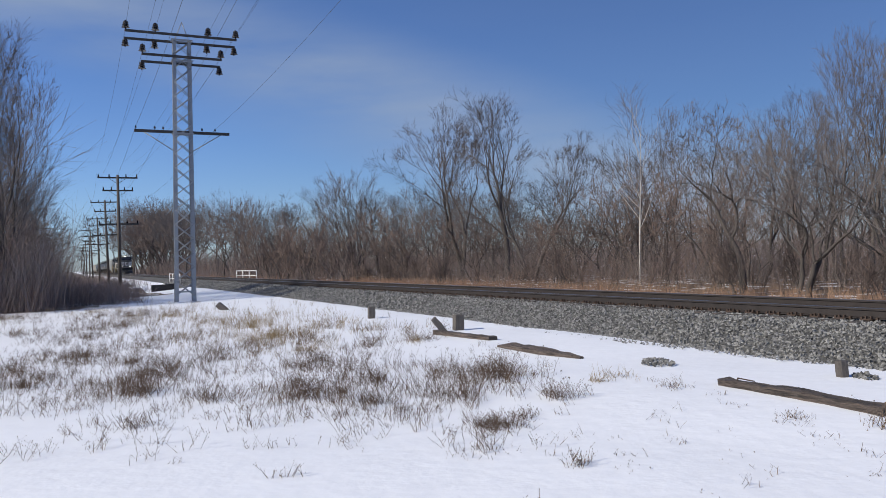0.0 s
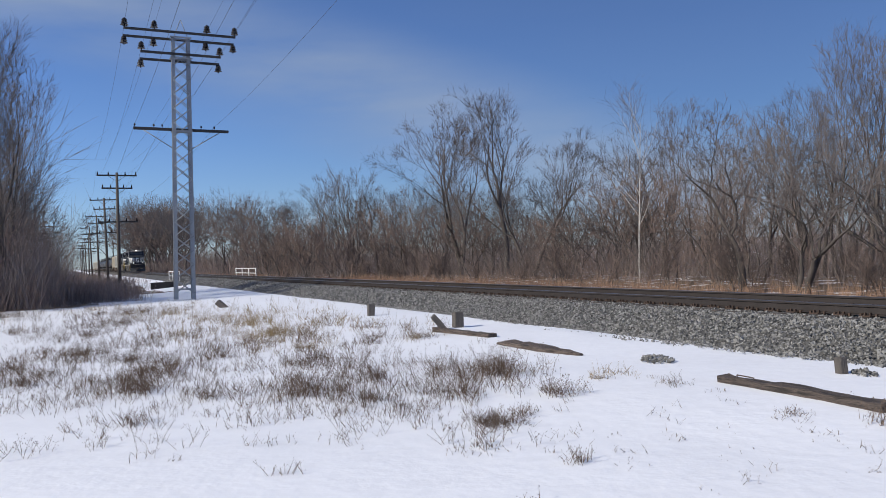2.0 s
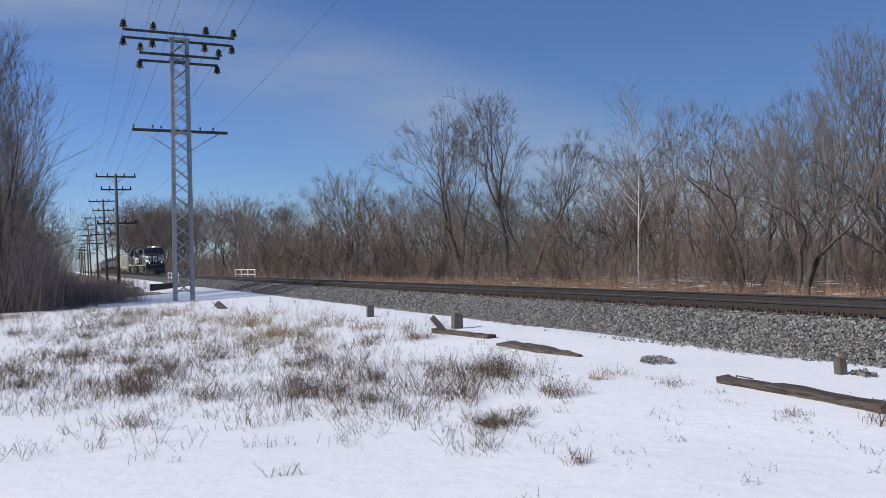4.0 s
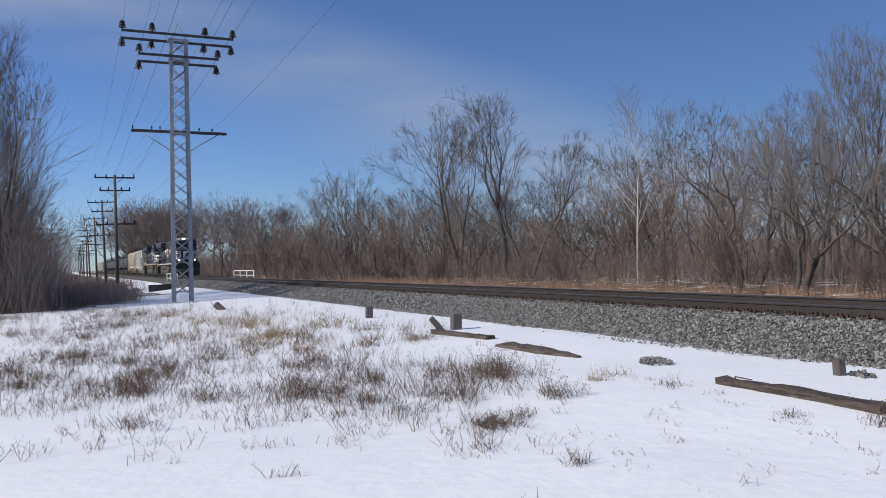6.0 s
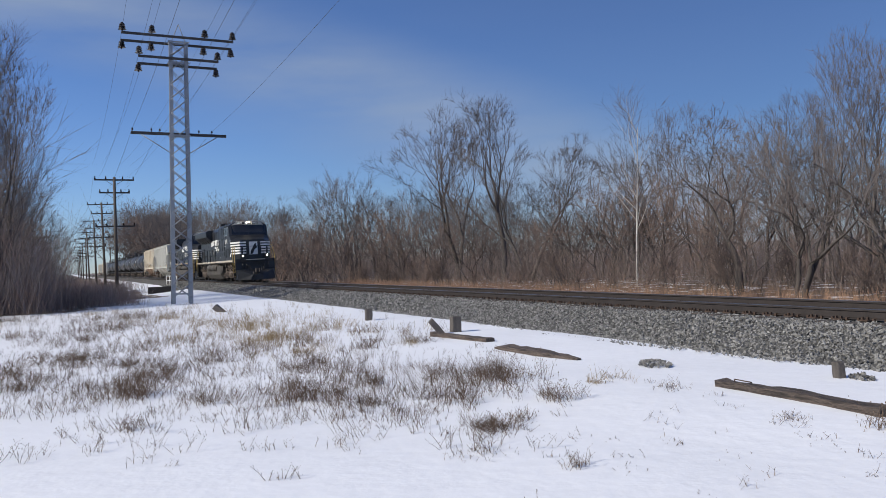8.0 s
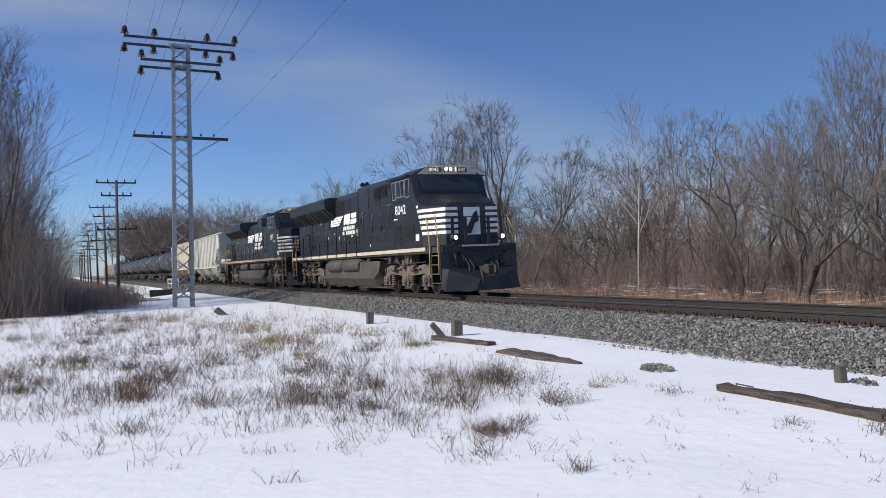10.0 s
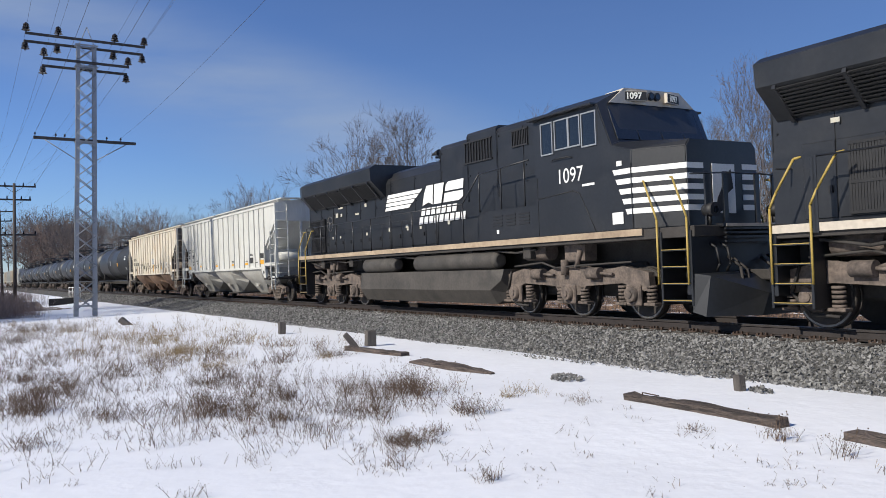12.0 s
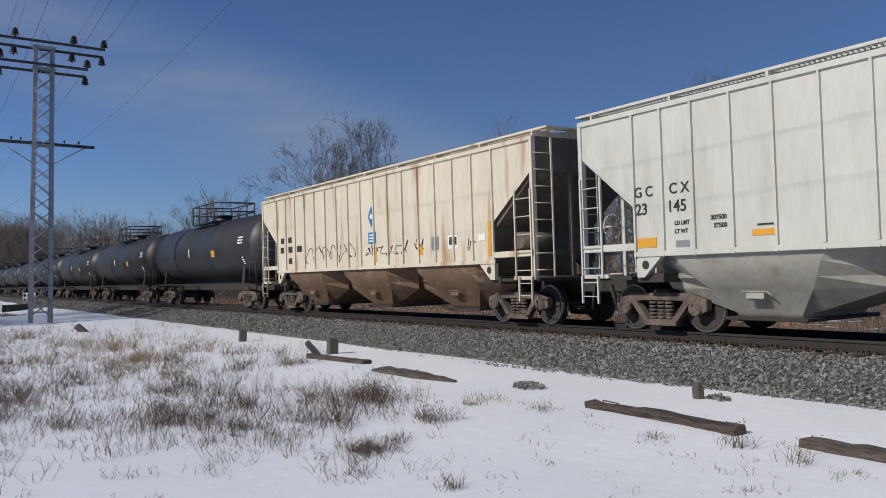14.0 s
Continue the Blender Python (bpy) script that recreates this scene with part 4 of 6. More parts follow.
BAYRUST = mat("rust_brown_bay", (0.17, 0.105, 0.07), 0.85, vary=0.3, scale=1.4, fine=12, bump=0.2, second=(0.34, 0.27, 0.2), patch=(0.6, 0.8))
# brown dirt of the car end, darkened further for the shade between cars
ENDGRIME_SHADE = mat("grimy_shaded_car_end", (0.13, 0.105, 0.085), 0.85, vary=0.35, scale=1.2, fine=10, bump=0.15, second=(0.25, 0.21, 0.16), patch=(0.58, 0.8))
CARBLACK = mat("black_tank_paint", (0.022, 0.024, 0.028), 0.5, vary=0.25, scale=0.7, fine=10, bump=0.05, second=(0.038, 0.038, 0.039), patch=(0.5, 0.8))
INK = mat("black_lettering", (0.025, 0.025, 0.025), 0.7, vary=0.1, bump=0)
BLUE = mat("blue_emblem", (0.02, 0.16, 0.42), 0.5, vary=0.1, bump=0)
LAMP = glow("headlight_glow", (1.0, 0.90, 0.72), 22.0)
LIT_BOARD = glow("lit_board_figures", (0.75, 0.74, 0.66), 0.15)
CARS, WHEELS = [], []


def words(text, size, x, y, z, parent, material, name="lettering", face=-1, squeeze=1.0, turn=None, slant=0.0, bold=0.0):
    """Lettering on a side (face -1: the camera's side), its left lower corner at x, z."""
    data = bpy.data.curves.new(name, "FONT")
    data.body, data.size, data.extrude, data.shear, data.offset = text, size, 0.003, slant, bold
    data.materials.append(material)
    ob = new(name, data)
    ob.parent = parent
    ob.matrix_basis = turn if turn is not None else Matrix.Translation((x, y, z)) @ pose(0, 0, 0, 90, 0, 0 if face < 0 else 180) @ Matrix.Diagonal((squeeze, 1, 1, 1))
    return ob


def plate(name, x0, x1, z0, z1, y, material, parent, label="", thick=0.006):
    bm = bmesh.new()
    box(bm, x0, x1, *sorted((y, y + (thick if y > 0 else -thick))), z0, z1)
    return part(name, bm, material, parent, label)


def slant_bar(bm, x0, x1, z0, z1, y, lean0=0.0, lean1=0.0, thick=0.006):
    """A flat bar with slanted ends on the camera's side."""
    q = [(x0, z0), (x1, z0), (x1 + lean1, z1), (x0 + lean0, z1)]
    prism(bm, q, y, y - thick)


def loft(bm, sections):
    """sections: rows of (x, [(y, z), ...]) with the same number of points."""
    rings = [[bm.verts.new((x, y, z)) for y, z in pts] for x, pts in sections]
    n = len(rings[0])
    for a, b in zip(rings, rings[1:]):
        for i in range(n):
            bm.faces.new((a[i], a[(i + 1) % n], b[(i + 1) % n], b[i]))
    bm.faces.new(rings[0][::-1])
    bm.faces.new(rings[-1])
    bmesh.ops.recalc_face_normals(bm, faces=bm.faces)


WHEEL_MESH = {}


def wheel_data(radius, sy):
    if (radius, sy) not in WHEEL_MESH:
        bm = bmesh.new()
        rod(bm, (0, -0.065, 0), (0, 0.065, 0), radius, n=28)
        rod(bm, (0, -sy * 0.095, 0), (0, -sy * 0.065, 0), radius + 0.025, n=28)
        rod(bm, (0, sy * 0.066, 0), (0, sy * 0.072, 0), radius * 0.97, n=28, mi=1)
        rod(bm, (0, sy * 0.068, 0), (0, sy * 0.078, 0), radius * 0.925, radius * 0.88, 24)
        rod(bm, (0, sy * 0.07, 0), (0, sy * 0.13, 0), 0.17, 0.14, 12)
        for k in range(2):
            a = k * math.pi
            rod(bm, (math.cos(a) * radius * 0.55, sy * 0.07, math.sin(a) * radius * 0.55), (math.cos(a) * radius * 0.55, sy * 0.084, math.sin(a) * radius * 0.55), 0.05, n=8)
        data = bpy.data.meshes.new("wheel")
        bm.to_mesh(data)
        bm.free()
        data.materials.append(WHEEL)
        data.materials.append(TREAD)
        WHEEL_MESH[radius, sy] = data
    return WHEEL_MESH[radius, sy]


def wheelset(parent, x, radius, spin=True, half=0.76):
    bm = bmesh.new()
    rod(bm, (0, -1.0, 0), (0, 1.0, 0), 0.09, n=8)
    ob = part("axle", bm, WHEEL, parent)
    ob.matrix_basis = pose(x, 0, radius)
    for sy in (-1, 1):
        w = new("wheel", wheel_data(radius, sy))
        w.parent = ob
        w.matrix_basis = pose(0, sy * half, 0)
    if spin:
        WHEELS.append((ob, x, radius))
    return ob


def freight_truck(parent, x, spin=True):
    for dx in (-0.89, 0.89):
        wheelset(parent, x + dx, 0.457, spin)
    for sy in (-1, 1):
        bm = bmesh.new()
        y0, y1 = sorted((sy * 0.93, sy * 1.08))
        for sgn in (-1, 1):
            prism(bm, [(x + sgn * a, z) for a, z in ((0.0, 0.60), (0.0, 0.74), (0.72, 0.74), (1.12, 0.62), (1.12, 0.42), (1.0, 0.36), (0.78, 0.42), (0.72, 0.58), (0.35, 0.60))], y0, y1)
            prism(bm, [(x + sgn * a, z) for a, z in ((0.74, 0.56), (0.66, 0.66), (0.30, 0.24), (0.36, 0.14))], y0, y1)
        prism(bm, [(x + a, z) for a, z in ((-0.40, 0.12), (0.40, 0.12), (0.40, 0.24), (-0.40, 0.24))], y0, y1)
        frame_part = part("sideframe", bm, GRIME, parent)
        for k in range(3):
            bm = bmesh.new()
            cx = x - 0.2 + 0.2 * k
            for z in (0.25, 0.32, 0.39, 0.46, 0.53):
                rod(bm, (cx, sy * 1.01, z), (cx, sy * 1.01, z + 0.045), 0.085, n=10)
            part("spring", bm, GRIME, frame_part)
        for dx in (-0.89, 0.89):
            bm = bmesh.new()
            rod(bm, (x + dx, sy * 0.95, 0.457), (x + dx, sy * 1.15, 0.457), 0.15, 0.13, 14)
            for k in range(3):
                a = k * 2.094
                rod(bm, (x + dx + 0.08 * math.cos(a), sy * 1.15, 0.457 + 0.08 * math.sin(a)), (x + dx + 0.08 * math.cos(a), sy * 1.17, 0.457 + 0.08 * math.sin(a)), 0.025, n=6)
            part("bearing_cap", bm, GRIME, frame_part)
    bm = bmesh.new()
    box(bm, x - 0.2, x + 0.2, -1.0, 1.0, 0.5, 0.8, 0.02)
    part("bolster", bm, DARKGRIME, parent)


def engine_truck(parent, x, wheelbase=4.05, radius=0.535):
    for dx in (-wheelbase / 2, 0, wheelbase / 2):
        wheelset(parent, x + dx, radius)
    for sy in (-1, 1):
        bm = bmesh.new()
        y0, y1 = sorted((sy * 1.0, sy * 1.16))
        h = wheelbase / 2
        prism(bm, [(x + a, z) for a, z in ((-h - 0.45, 0.62), (-h - 0.42, 0.98), (-h + 0.3, 1.12), (-0.9, 1.02), (-0.5, 1.14), (0.5, 1.14), (0.9, 1.02), (h - 0.3, 1.12), (h + 0.42, 0.98), (h + 0.45, 0.62), (h + 0.3, 0.60), (h - 0.35, 0.76), (0.55, 0.70), (0.4, 0.50), (-0.4, 0.50), (-0.55, 0.70), (-h + 0.35, 0.76), (-h - 0.3, 0.60))], y0, y1)
        side = part("sideframe", bm, GRIME, parent)
        for dx in (-h, 0, h):
            bm = bmesh.new()
            y = sy * 1.12
            box(bm, x + dx - 0.22, x + dx + 0.22, *sorted((y, y + sy * 0.1)), radius - 0.24, radius + 0.2, 0.03)
            rod(bm, (x + dx, y, radius), (x + dx, y + sy * 0.2, radius), 0.17, 0.15, 14)
            rod(bm, (x + dx, y + sy * 0.2, radius), (x + dx, y + sy * 0.22, radius), 0.08, n=8)
            part("journal_box", bm, GRIME, side)
            for off in (-0.42, 0.42):
                bm = bmesh.new()
                for k in range(5):
                    rod(bm, (x + dx + off, sy * 1.08, 0.36 + k * 0.075), (x + dx + off, sy * 1.08, 0.41 + k * 0.075), 0.11, n=10)
                box(bm, x + dx + off - 0.16, x + dx + off + 0.16, *sorted((sy * 0.98, sy * 1.18)), 0.30, 0.36, 0.01)
                part("spring", bm, GRIME, side)
        for dx in (-1.0, 1.0):
            bm = bmesh.new()
            rod(bm, (x + dx - 0.28, sy * 1.22, 0.98), (x + dx + 0.12, sy * 1.22, 0.98), 0.13, 0.13, 12)
            rod(bm, (x + dx + 0.12, sy * 1.22, 0.98), (x + dx + 0.5, sy * 1.22, 0.95), 0.035, n=6)
            part("brake_cylinder", bm, GRIME, side)
        bm = bmesh.new()
        pipe(bm, [(x - h, sy * 1.2, 1.18), (x - 0.9, sy * 1.24, 1.25), (x - 0.4, sy * 1.24, 1.12), (x + 0.5, sy * 1.24, 1.16), (x + h, sy * 1.2, 1.2)], 0.025, 6)
        pipe(bm, [(x - h - 0.2, sy * 1.18, 1.05), (x - h - 0.35, sy * 1.2, 0.6), (x - h, sy * 1.2, 0.25), (x - h + 0.5, sy * 1.18, 0.22)], 0.03, 6)
        part("brake_pipe", bm, DARKGRIME, side)
        bm = bmesh.new()
        rod(bm, (x + 0.3, sy * 1.2, 1.12), (x + 0.5, sy * 1.25, 1.5), 0.06, n=8)
        part("damper", bm, GRIME, side)
        bm = bmesh.new()
        rod(bm, (x - 0.1, sy * 1.22, 0.95), (x - 0.1, sy * 1.22, 1.3), 0.09, n=10)
        part("damper", bm, GRIME, side)
    bm = bmesh.new()
    box(bm, x - 1.9, x + 1.9, -0.62, 0.62, 0.45, 1.2, 0.05)
    part("truck_frame", bm, DARKGRIME, parent)


def coupler(parent, x, sgn):
    bm = bmesh.new()
    box(bm, *sorted((x, x - sgn * 0.9)), -0.1, 0.1, 0.78, 0.98, 0.02)
    box(bm, *sorted((x - sgn * 0.28, x + sgn * 0.06)), -0.17, 0.15, 0.7, 1.04, 0.04)
    prism(bm, [(x - sgn * 0.02, 0.04), (x + sgn * 0.16, 0.10), (x + sgn * 0.14, 0.20), (x - sgn * 0.1, 0.18)], 0.74, 1.0, axis="z")
    rod(bm, (x - sgn * 0.1, -0.35, 0.9), (x + sgn * 0.05, -0.3, 0.35), 0.035, n=6)
    part("coupler", bm, DARKGRIME, parent)


def handrail(parent, x0, x1, step, y, z0, z1, material, flat=False):
    n = max(1, round(abs(x1 - x0) / step))
    for i in range(n + 1):
        x = x0 + (x1 - x0) * i / n
        bm = bmesh.new()
        if flat:
            side = 0.055 if y > 0 else -0.055
            box(bm, x - 0.055, x + 0.055, *sorted((y + side * 0.7, y + side)), z0 - 0.16, z1 + 0.01, 0.004)
            box(bm, x - 0.012, x + 0.012, *sorted((y, y + side)), z0 - 0.14, z1)
        else:
            rod(bm, (x, y, z0), (x, y, z1), 0.02, n=6)
            box(bm, x - 0.04, x + 0.04, y - 0.03, y + 0.03, z0, z0 + 0.05)
        part("stanchion", bm, material, parent)
    bm = bmesh.new()
    pipe(bm, [(x0, y, z1), (x1, y, z1)], 0.017, 6)
    part("handrail", bm, material, parent)


def emblem(parent, x0, x1, z0, z1, y):
    """A white mark of plain shapes: a flag of slanting bars, then solid slanting blocks, and two bars of wording below."""
    w, h = x1 - x0, z1 - z0
    for i in range(4):
        bm = bmesh.new()
        za = z0 + h * (0.04 + 0.23 * i)
        slant_bar(bm, x0 + w * (0.0 + 0.012 * i), x0 + w * (0.34 + 0.05 * i), za, za + h * 0.19, y, 0.012 * w, 0.035 * w)
        part("emblem_bar", bm, WHITEMARK, parent)
    for outline in (((0.52, 0.0), (0.60, 0.14), (0.645, 0.0), (0.66, 1.0), (0.58, 1.0), (0.545, 0.6)), ((0.66, 0.0), (0.75, 0.0), (0.79, 1.0), (0.675, 1.0)),
                    ((0.775, 0.0), (0.95, 0.0), (1.0, 0.15), (1.0, 0.46), (0.795, 0.46)), ((0.80, 0.55), (1.0, 0.55), (1.01, 1.0), (0.84, 1.0), (0.81, 0.86))):
        bm = bmesh.new()
        prism(bm, [(x0 + w * a, z0 + h * b) for a, b in outline], y, y - 0.006)
        part("emblem_block", bm, WHITEMARK, parent)
    for row, (a, b) in enumerate(((0.50, 0.93), (0.47, 0.98))):
        x = x0 + w * a
        while x < x0 + w * b:
            bw = w * 0.046
            bm = bmesh.new()
            slant_bar(bm, x, x + bw, z0 - h * (0.50 + 0.44 * row), z0 - h * (0.14 + 0.44 * row), y, 0.05, 0.05)
            part("wording_bar", bm, WHITEMARK, parent)
            x += bw + w * 0.016


def end_steps(parent, x, sgn, rail_material):
    """Steps at one end corner on both sides: x is the outer end."""
    for sy in (-1, 1):
        bm = bmesh.new()
        box(bm, *sorted((x, x - sgn * 0.05)), *sorted((sy * 1.5, sy * 0.85)), 0.35, 1.75, 0.01)
        box(bm, *sorted((x - sgn * 0.75, x - sgn * 0.8)), *sorted((sy * 1.5, sy * 0.85)), 0.35, 1.75, 0.01)
        box(bm, *sorted((x, x - sgn * 0.8)), *sorted((sy * 0.87, sy * 0.82)), 0.35, 1.75, 0.01)
        well = part("step_well", bm, BLACK, parent)
        for k in range(4):
            bm = bmesh.new()
            box(bm, *sorted((x - sgn * 0.04, x - sgn * 0.76)), *sorted((sy * 1.5, sy * 1.2)), 0.42 + k * 0.32, 0.45 + k * 0.32)
            box(bm, *sorted((x - sgn * 0.04, x - sgn * 0.76)), *sorted((sy * 1.502, sy * 1.49)), 0.44 + k * 0.32, 0.453 + k * 0.32, mi=1)
            part("step", bm, [BLACK, rail_material], well, "step with a worn yellow edge")
        for xx in (x - sgn * 0.06, x - sgn * 0.82):
            bm = bmesh.new()
            pipe(bm, [(xx, sy * 1.53, 0.75), (xx, sy * 1.53, 2.0), (xx - sgn * 0.12, sy * 1.51, 2.25), (xx - sgn * 0.42, sy * 1.42, 2.78), (xx - sgn * 0.52, sy * 1.36, 2.8)], 0.022, 6)
            part("grab_iron", bm, rail_material, parent, "yellow-painted handrail")


def locomotive(length, number, label, kind, boost):
    top = tagged(empty("locomotive"), label, "locomotive", "locomotives of the train")
    half = length / 2
    first = kind == "angular"

    def X(d):
        return half - d
    sill = 1.72 + boost
    bm = bmesh.new()
    box(bm, -half + 0.75, half - 0.95, -1.46, 1.46, sill - 0.22, sill - 0.015, 0.01)
    box(bm, -half + 0.8, half - 1.1, -0.55, 0.55, 0.95, sill - 0.2, 0.02)
    part("underframe", bm, DARKGRIME, top)
    for y in (-1.48, 1.48):
        plate("sill_stripe", -half + 0.75, X(2.25), sill - 0.135, sill, y, SILLWHITE if first else SILLTAN, top, "soiled white sill stripe" if first else "tan dust-covered sill stripe", 0.03)
    # long hood
    hw = 0.97
    if first:
        runs = ((21.75, 14.6, 4.45, 0.25), (14.6, 11.1, 4.63, 0.3), (11.1, 5.35, 4.74, 0.2))
    else:
        runs = ((21.45, 14.2, 4.25, 0.25), (14.2, 10.95, 4.42, 0.34), (10.95, 9.45, 4.78, 0.16), (9.45, 8.0, 4.9, 0.1), (8.0, 5.65, 4.84, 0.16))
    hoods = []
    for d0, d1, z, ch in runs:
        bm = bmesh.new()
        prof = [(-hw, sill), (-hw, z - ch), (-hw + ch * 0.35, z - ch * 0.3), (-hw + ch, z), (hw - ch, z), (hw - ch * 0.35, z - ch * 0.3), (hw, z - ch), (hw, sill)]
        prism(bm, prof, X(d0), X(d1), axis="x")
        hoods.append(part("hood", bm, BLACK, top))
    # hood doors with latches
    r = random.Random(len(number) + int(number))
    d = 6.1 if first else 11.2
    while d < 20.8:
        wd = r.choice((0.62, 0.72, 0.72, 0.85))
        hz = (3.05 if d > 14.5 else 2.85) if first else 2.75
        for sy in (-1, 1):
            bm = bmesh.new()
            box(bm, X(d + wd - 0.03), X(d), *sorted((sy * hw, sy * (hw + 0.022))), sill + 0.08, hz, 0.008)
            door = part("hood_door", bm, BLACK, top)
            bm = bmesh.new()
            box(bm, X(d + 0.14), X(d + 0.06), *sorted((sy * (hw + 0.02), sy * (hw + 0.05))), 2.2, 2.32)
            part("latch", bm, GRILLE, door)
        if r.random() < 0.4:
            plate("placard", X(d + 0.36), X(d + 0.24), hz - 0.33, hz - 0.24, -hw - 0.024, PLACARD, top)
        d += wd
    # vertical seams on the upper hood
    for d0, d1, z, ch in runs:
        n = max(1, round((d0 - d1) / 1.3))
        for i in range(n + 1):
            xx = min(max(X(d0) + (d0 - d1) * i / n, X(d0) + 0.02), X(d1) - 0.02)
            for sy in (-1, 1):
                bm = bmesh.new()
                box(bm, xx - 0.012, xx + 0.012, *sorted((sy * hw, sy * (hw + 0.014))), 3.0, z - ch)
                for zz in (3.3, 3.7, z - ch - 0.1):
                    rod(bm, (xx + 0.1, sy * hw, zz), (xx + 0.1, sy * (hw + 0.03), zz), 0.022, n=6)
                part("hood_seam", bm, BLACK, top)
    # radiator wings
    ra, rb = (21.6, 14.6) if first else (21.0, 14.55)
    zt = 4.56 if first else 4.66
    bm = bmesh.new()
    prof = [(-1.0, zt - 1.05), (-1.52, zt - 0.52), (-1.55, zt - 0.12), (-1.35, zt), (1.35, zt), (1.55, zt - 0.12), (1.52, zt - 0.52), (1.0, zt - 1.05)]
    if first:
        prism(bm, prof, X(ra), X(rb), axis="x")
    else:
        loft(bm, [(X(ra + 0.3), [(y * 0.92, z) for y, z in prof]), (X(ra - 0.2), prof), (X(rb), prof)])
    wing = part("radiator", bm, BLACK, top)
    n = 5
    for sy in (-1, 1):
        for i in range(n):
            a, b = X(ra - 0.35) + (rb - ra + 0.7) * -i / n, X(ra - 0.35) + (rb - ra + 0.7) * -(i + 1) / n
            bm = bmesh.new()
            nrm = Vector((0, sy * 0.715, -0.70))
            base0, base1 = Vector((0, sy * 1.06, zt - 0.99)), Vector((0, sy * 1.47, zt - 0.58))
            if first:
                for k in range(9):
                    c1 = base0.lerp(base1, k / 8) + nrm * 0.035
                    rod(bm, (a + 0.04, c1.y, c1.z), (b - 0.04, c1.y, c1.z), 0.018, n=4, smooth=False)
            else:
                for k in range(15):
                    xx = a + (b - a) * (k + 0.5) / 15
                    c0, c1 = base0 + nrm * 0.035, base1 + nrm * 0.035
                    rod(bm, (xx, c0.y, c0.z), (xx, c1.y, c1.z), 0.018, n=4, smooth=False)
            for xx in (a + 0.03, b - 0.03):
                p, q = base0 + nrm * 0.03, base1 + nrm * 0.03
                rod(bm, (xx, p.y, p.z), (xx, q.y, q.z), 0.028, n=4, smooth=False)
            part("radiator_grille", bm, GRILLE, wing)
    for i in range(3):
        bm = bmesh.new()
        cx = X(ra - 1.2 - i * 2.0)
        rod(bm, (cx, 0, zt), (cx, 0, zt + 0.08), 0.75, 0.72, 20)
        part("roof_fan", bm, GRILLE, top)
    # braces under the radiator overhang
    for sy in (-1, 1):
        for i in range(n + 1):
            xx = X(ra - 0.35) + (ra - rb - 0.7) * i / n
            bm = bmesh.new()
            prism(bm, [(sy * 0.98, zt - 1.12), (sy * 1.04, zt - 1.12), (sy * 1.52, zt - 0.6), (sy * 1.5, zt - 0.5)], xx - 0.035, xx + 0.035, axis="x")
            part("radiator_brace", bm, BLACK, wing)
    # inlet grille, brake wheel and placards at the rear of the hood
    for sy in (-1, 1):
        bm = bmesh.new()
        g0, g1, gz = (21.2, 19.75, 3.2) if not first else (20.3, 19.5, 2.95)
        for k in range(16):
            xx = X(g0) + (g0 - g1) * (k + 0.5) / 16
            box(bm, xx - 0.022, xx + 0.022, *sorted((sy * (hw + 0.02), sy * (hw + 0.075))), sill + 0.15, gz)
        for z in (sill + 0.14, (sill + gz) / 2, gz):
            box(bm, X(g0), X(g1), *sorted((sy * (hw + 0.02), sy * (hw + 0.085))), z - 0.025, z + 0.025)
        part("inlet_grille", bm, GRILLE, top)
    if not first:
        bm = bmesh.new()
        for i in range(16):
            a, b = 6.2832 * i / 16, 6.2832 * (i + 1) / 16
            rod(bm, (X(19.15) + 0.27 * math.cos(a), -hw - 0.1, 3.0 + 0.27 * math.sin(a)), (X(19.15) + 0.27 * math.cos(b), -hw - 0.1, 3.0 + 0.27 * math.sin(b)), 0.016, n=5)
        for a in (0.3, 2.4, 4.5):
            rod(bm, (X(19.15), -hw - 0.1, 3.0), (X(19.15) + 0.27 * math.cos(a), -hw - 0.1, 3.0 + 0.27 * math.sin(a)), 0.014, n=4)
        rod(bm, (X(19.15), -hw, 3.0), (X(19.15), -hw - 0.13, 3.0), 0.05, n=8)
        part("brake_wheel", bm, TREAD, top, "steel hand brake wheel")
    for d0, z0, wd, ht in (((20.6, 3.32, 0.16, 0.08), (19.2, 3.34, 0.14, 0.07), (17.3, 3.35, 0.22, 0.08), (16.0, 2.55, 0.1, 0.12), (13.3, 2.42, 0.2, 0.08), (14.2, 2.42, 0.12, 0.1), (10.6, 3.3, 0.12, 0.12), (12.2, 2.5, 0.12, 0.1)) if first else
                           ((20.95, 3.62, 0.14, 0.1), (20.3, 3.64, 0.16, 0.1), (18.75, 3.2, 0.22, 0.16), (18.3, 3.22, 0.14, 0.1), (17.0, 3.18, 0.3, 0.06), (16.2, 3.4, 0.16, 0.12), (15.6, 3.62, 0.5, 0.07), (18.5, 3.5, 0.4, 0.06), (13.2, 2.5, 0.18, 0.1), (10.6, 2.45, 0.14, 0.12), (14.4, 2.45, 0.1, 0.14))):
        plate("placard", X(d0), X(d0 - wd), z0, z0 + ht, -hw - 0.024, PLACARD, top)
    # roof fittings
    for d0, wd, y, h in (((13.9, 1.2, 0.2, 0.16), (8.3, 0.6, 0.0, 0.1), (11.6, 0.5, -0.3, 0.13)) if first else ((12.6, 0.5, 0.1, 0.12), (9.0, 1.4, 0.0, 0.08), (7.0, 0.8, 0.2, 0.1))):
        zz = [z for a, b, z, ch in runs if b <= d0 <= a][0]
        bm = bmesh.new()
        box(bm, X(d0 + wd), X(d0), y - 0.35, y + 0.35, zz - 0.02, zz + h, 0.03)
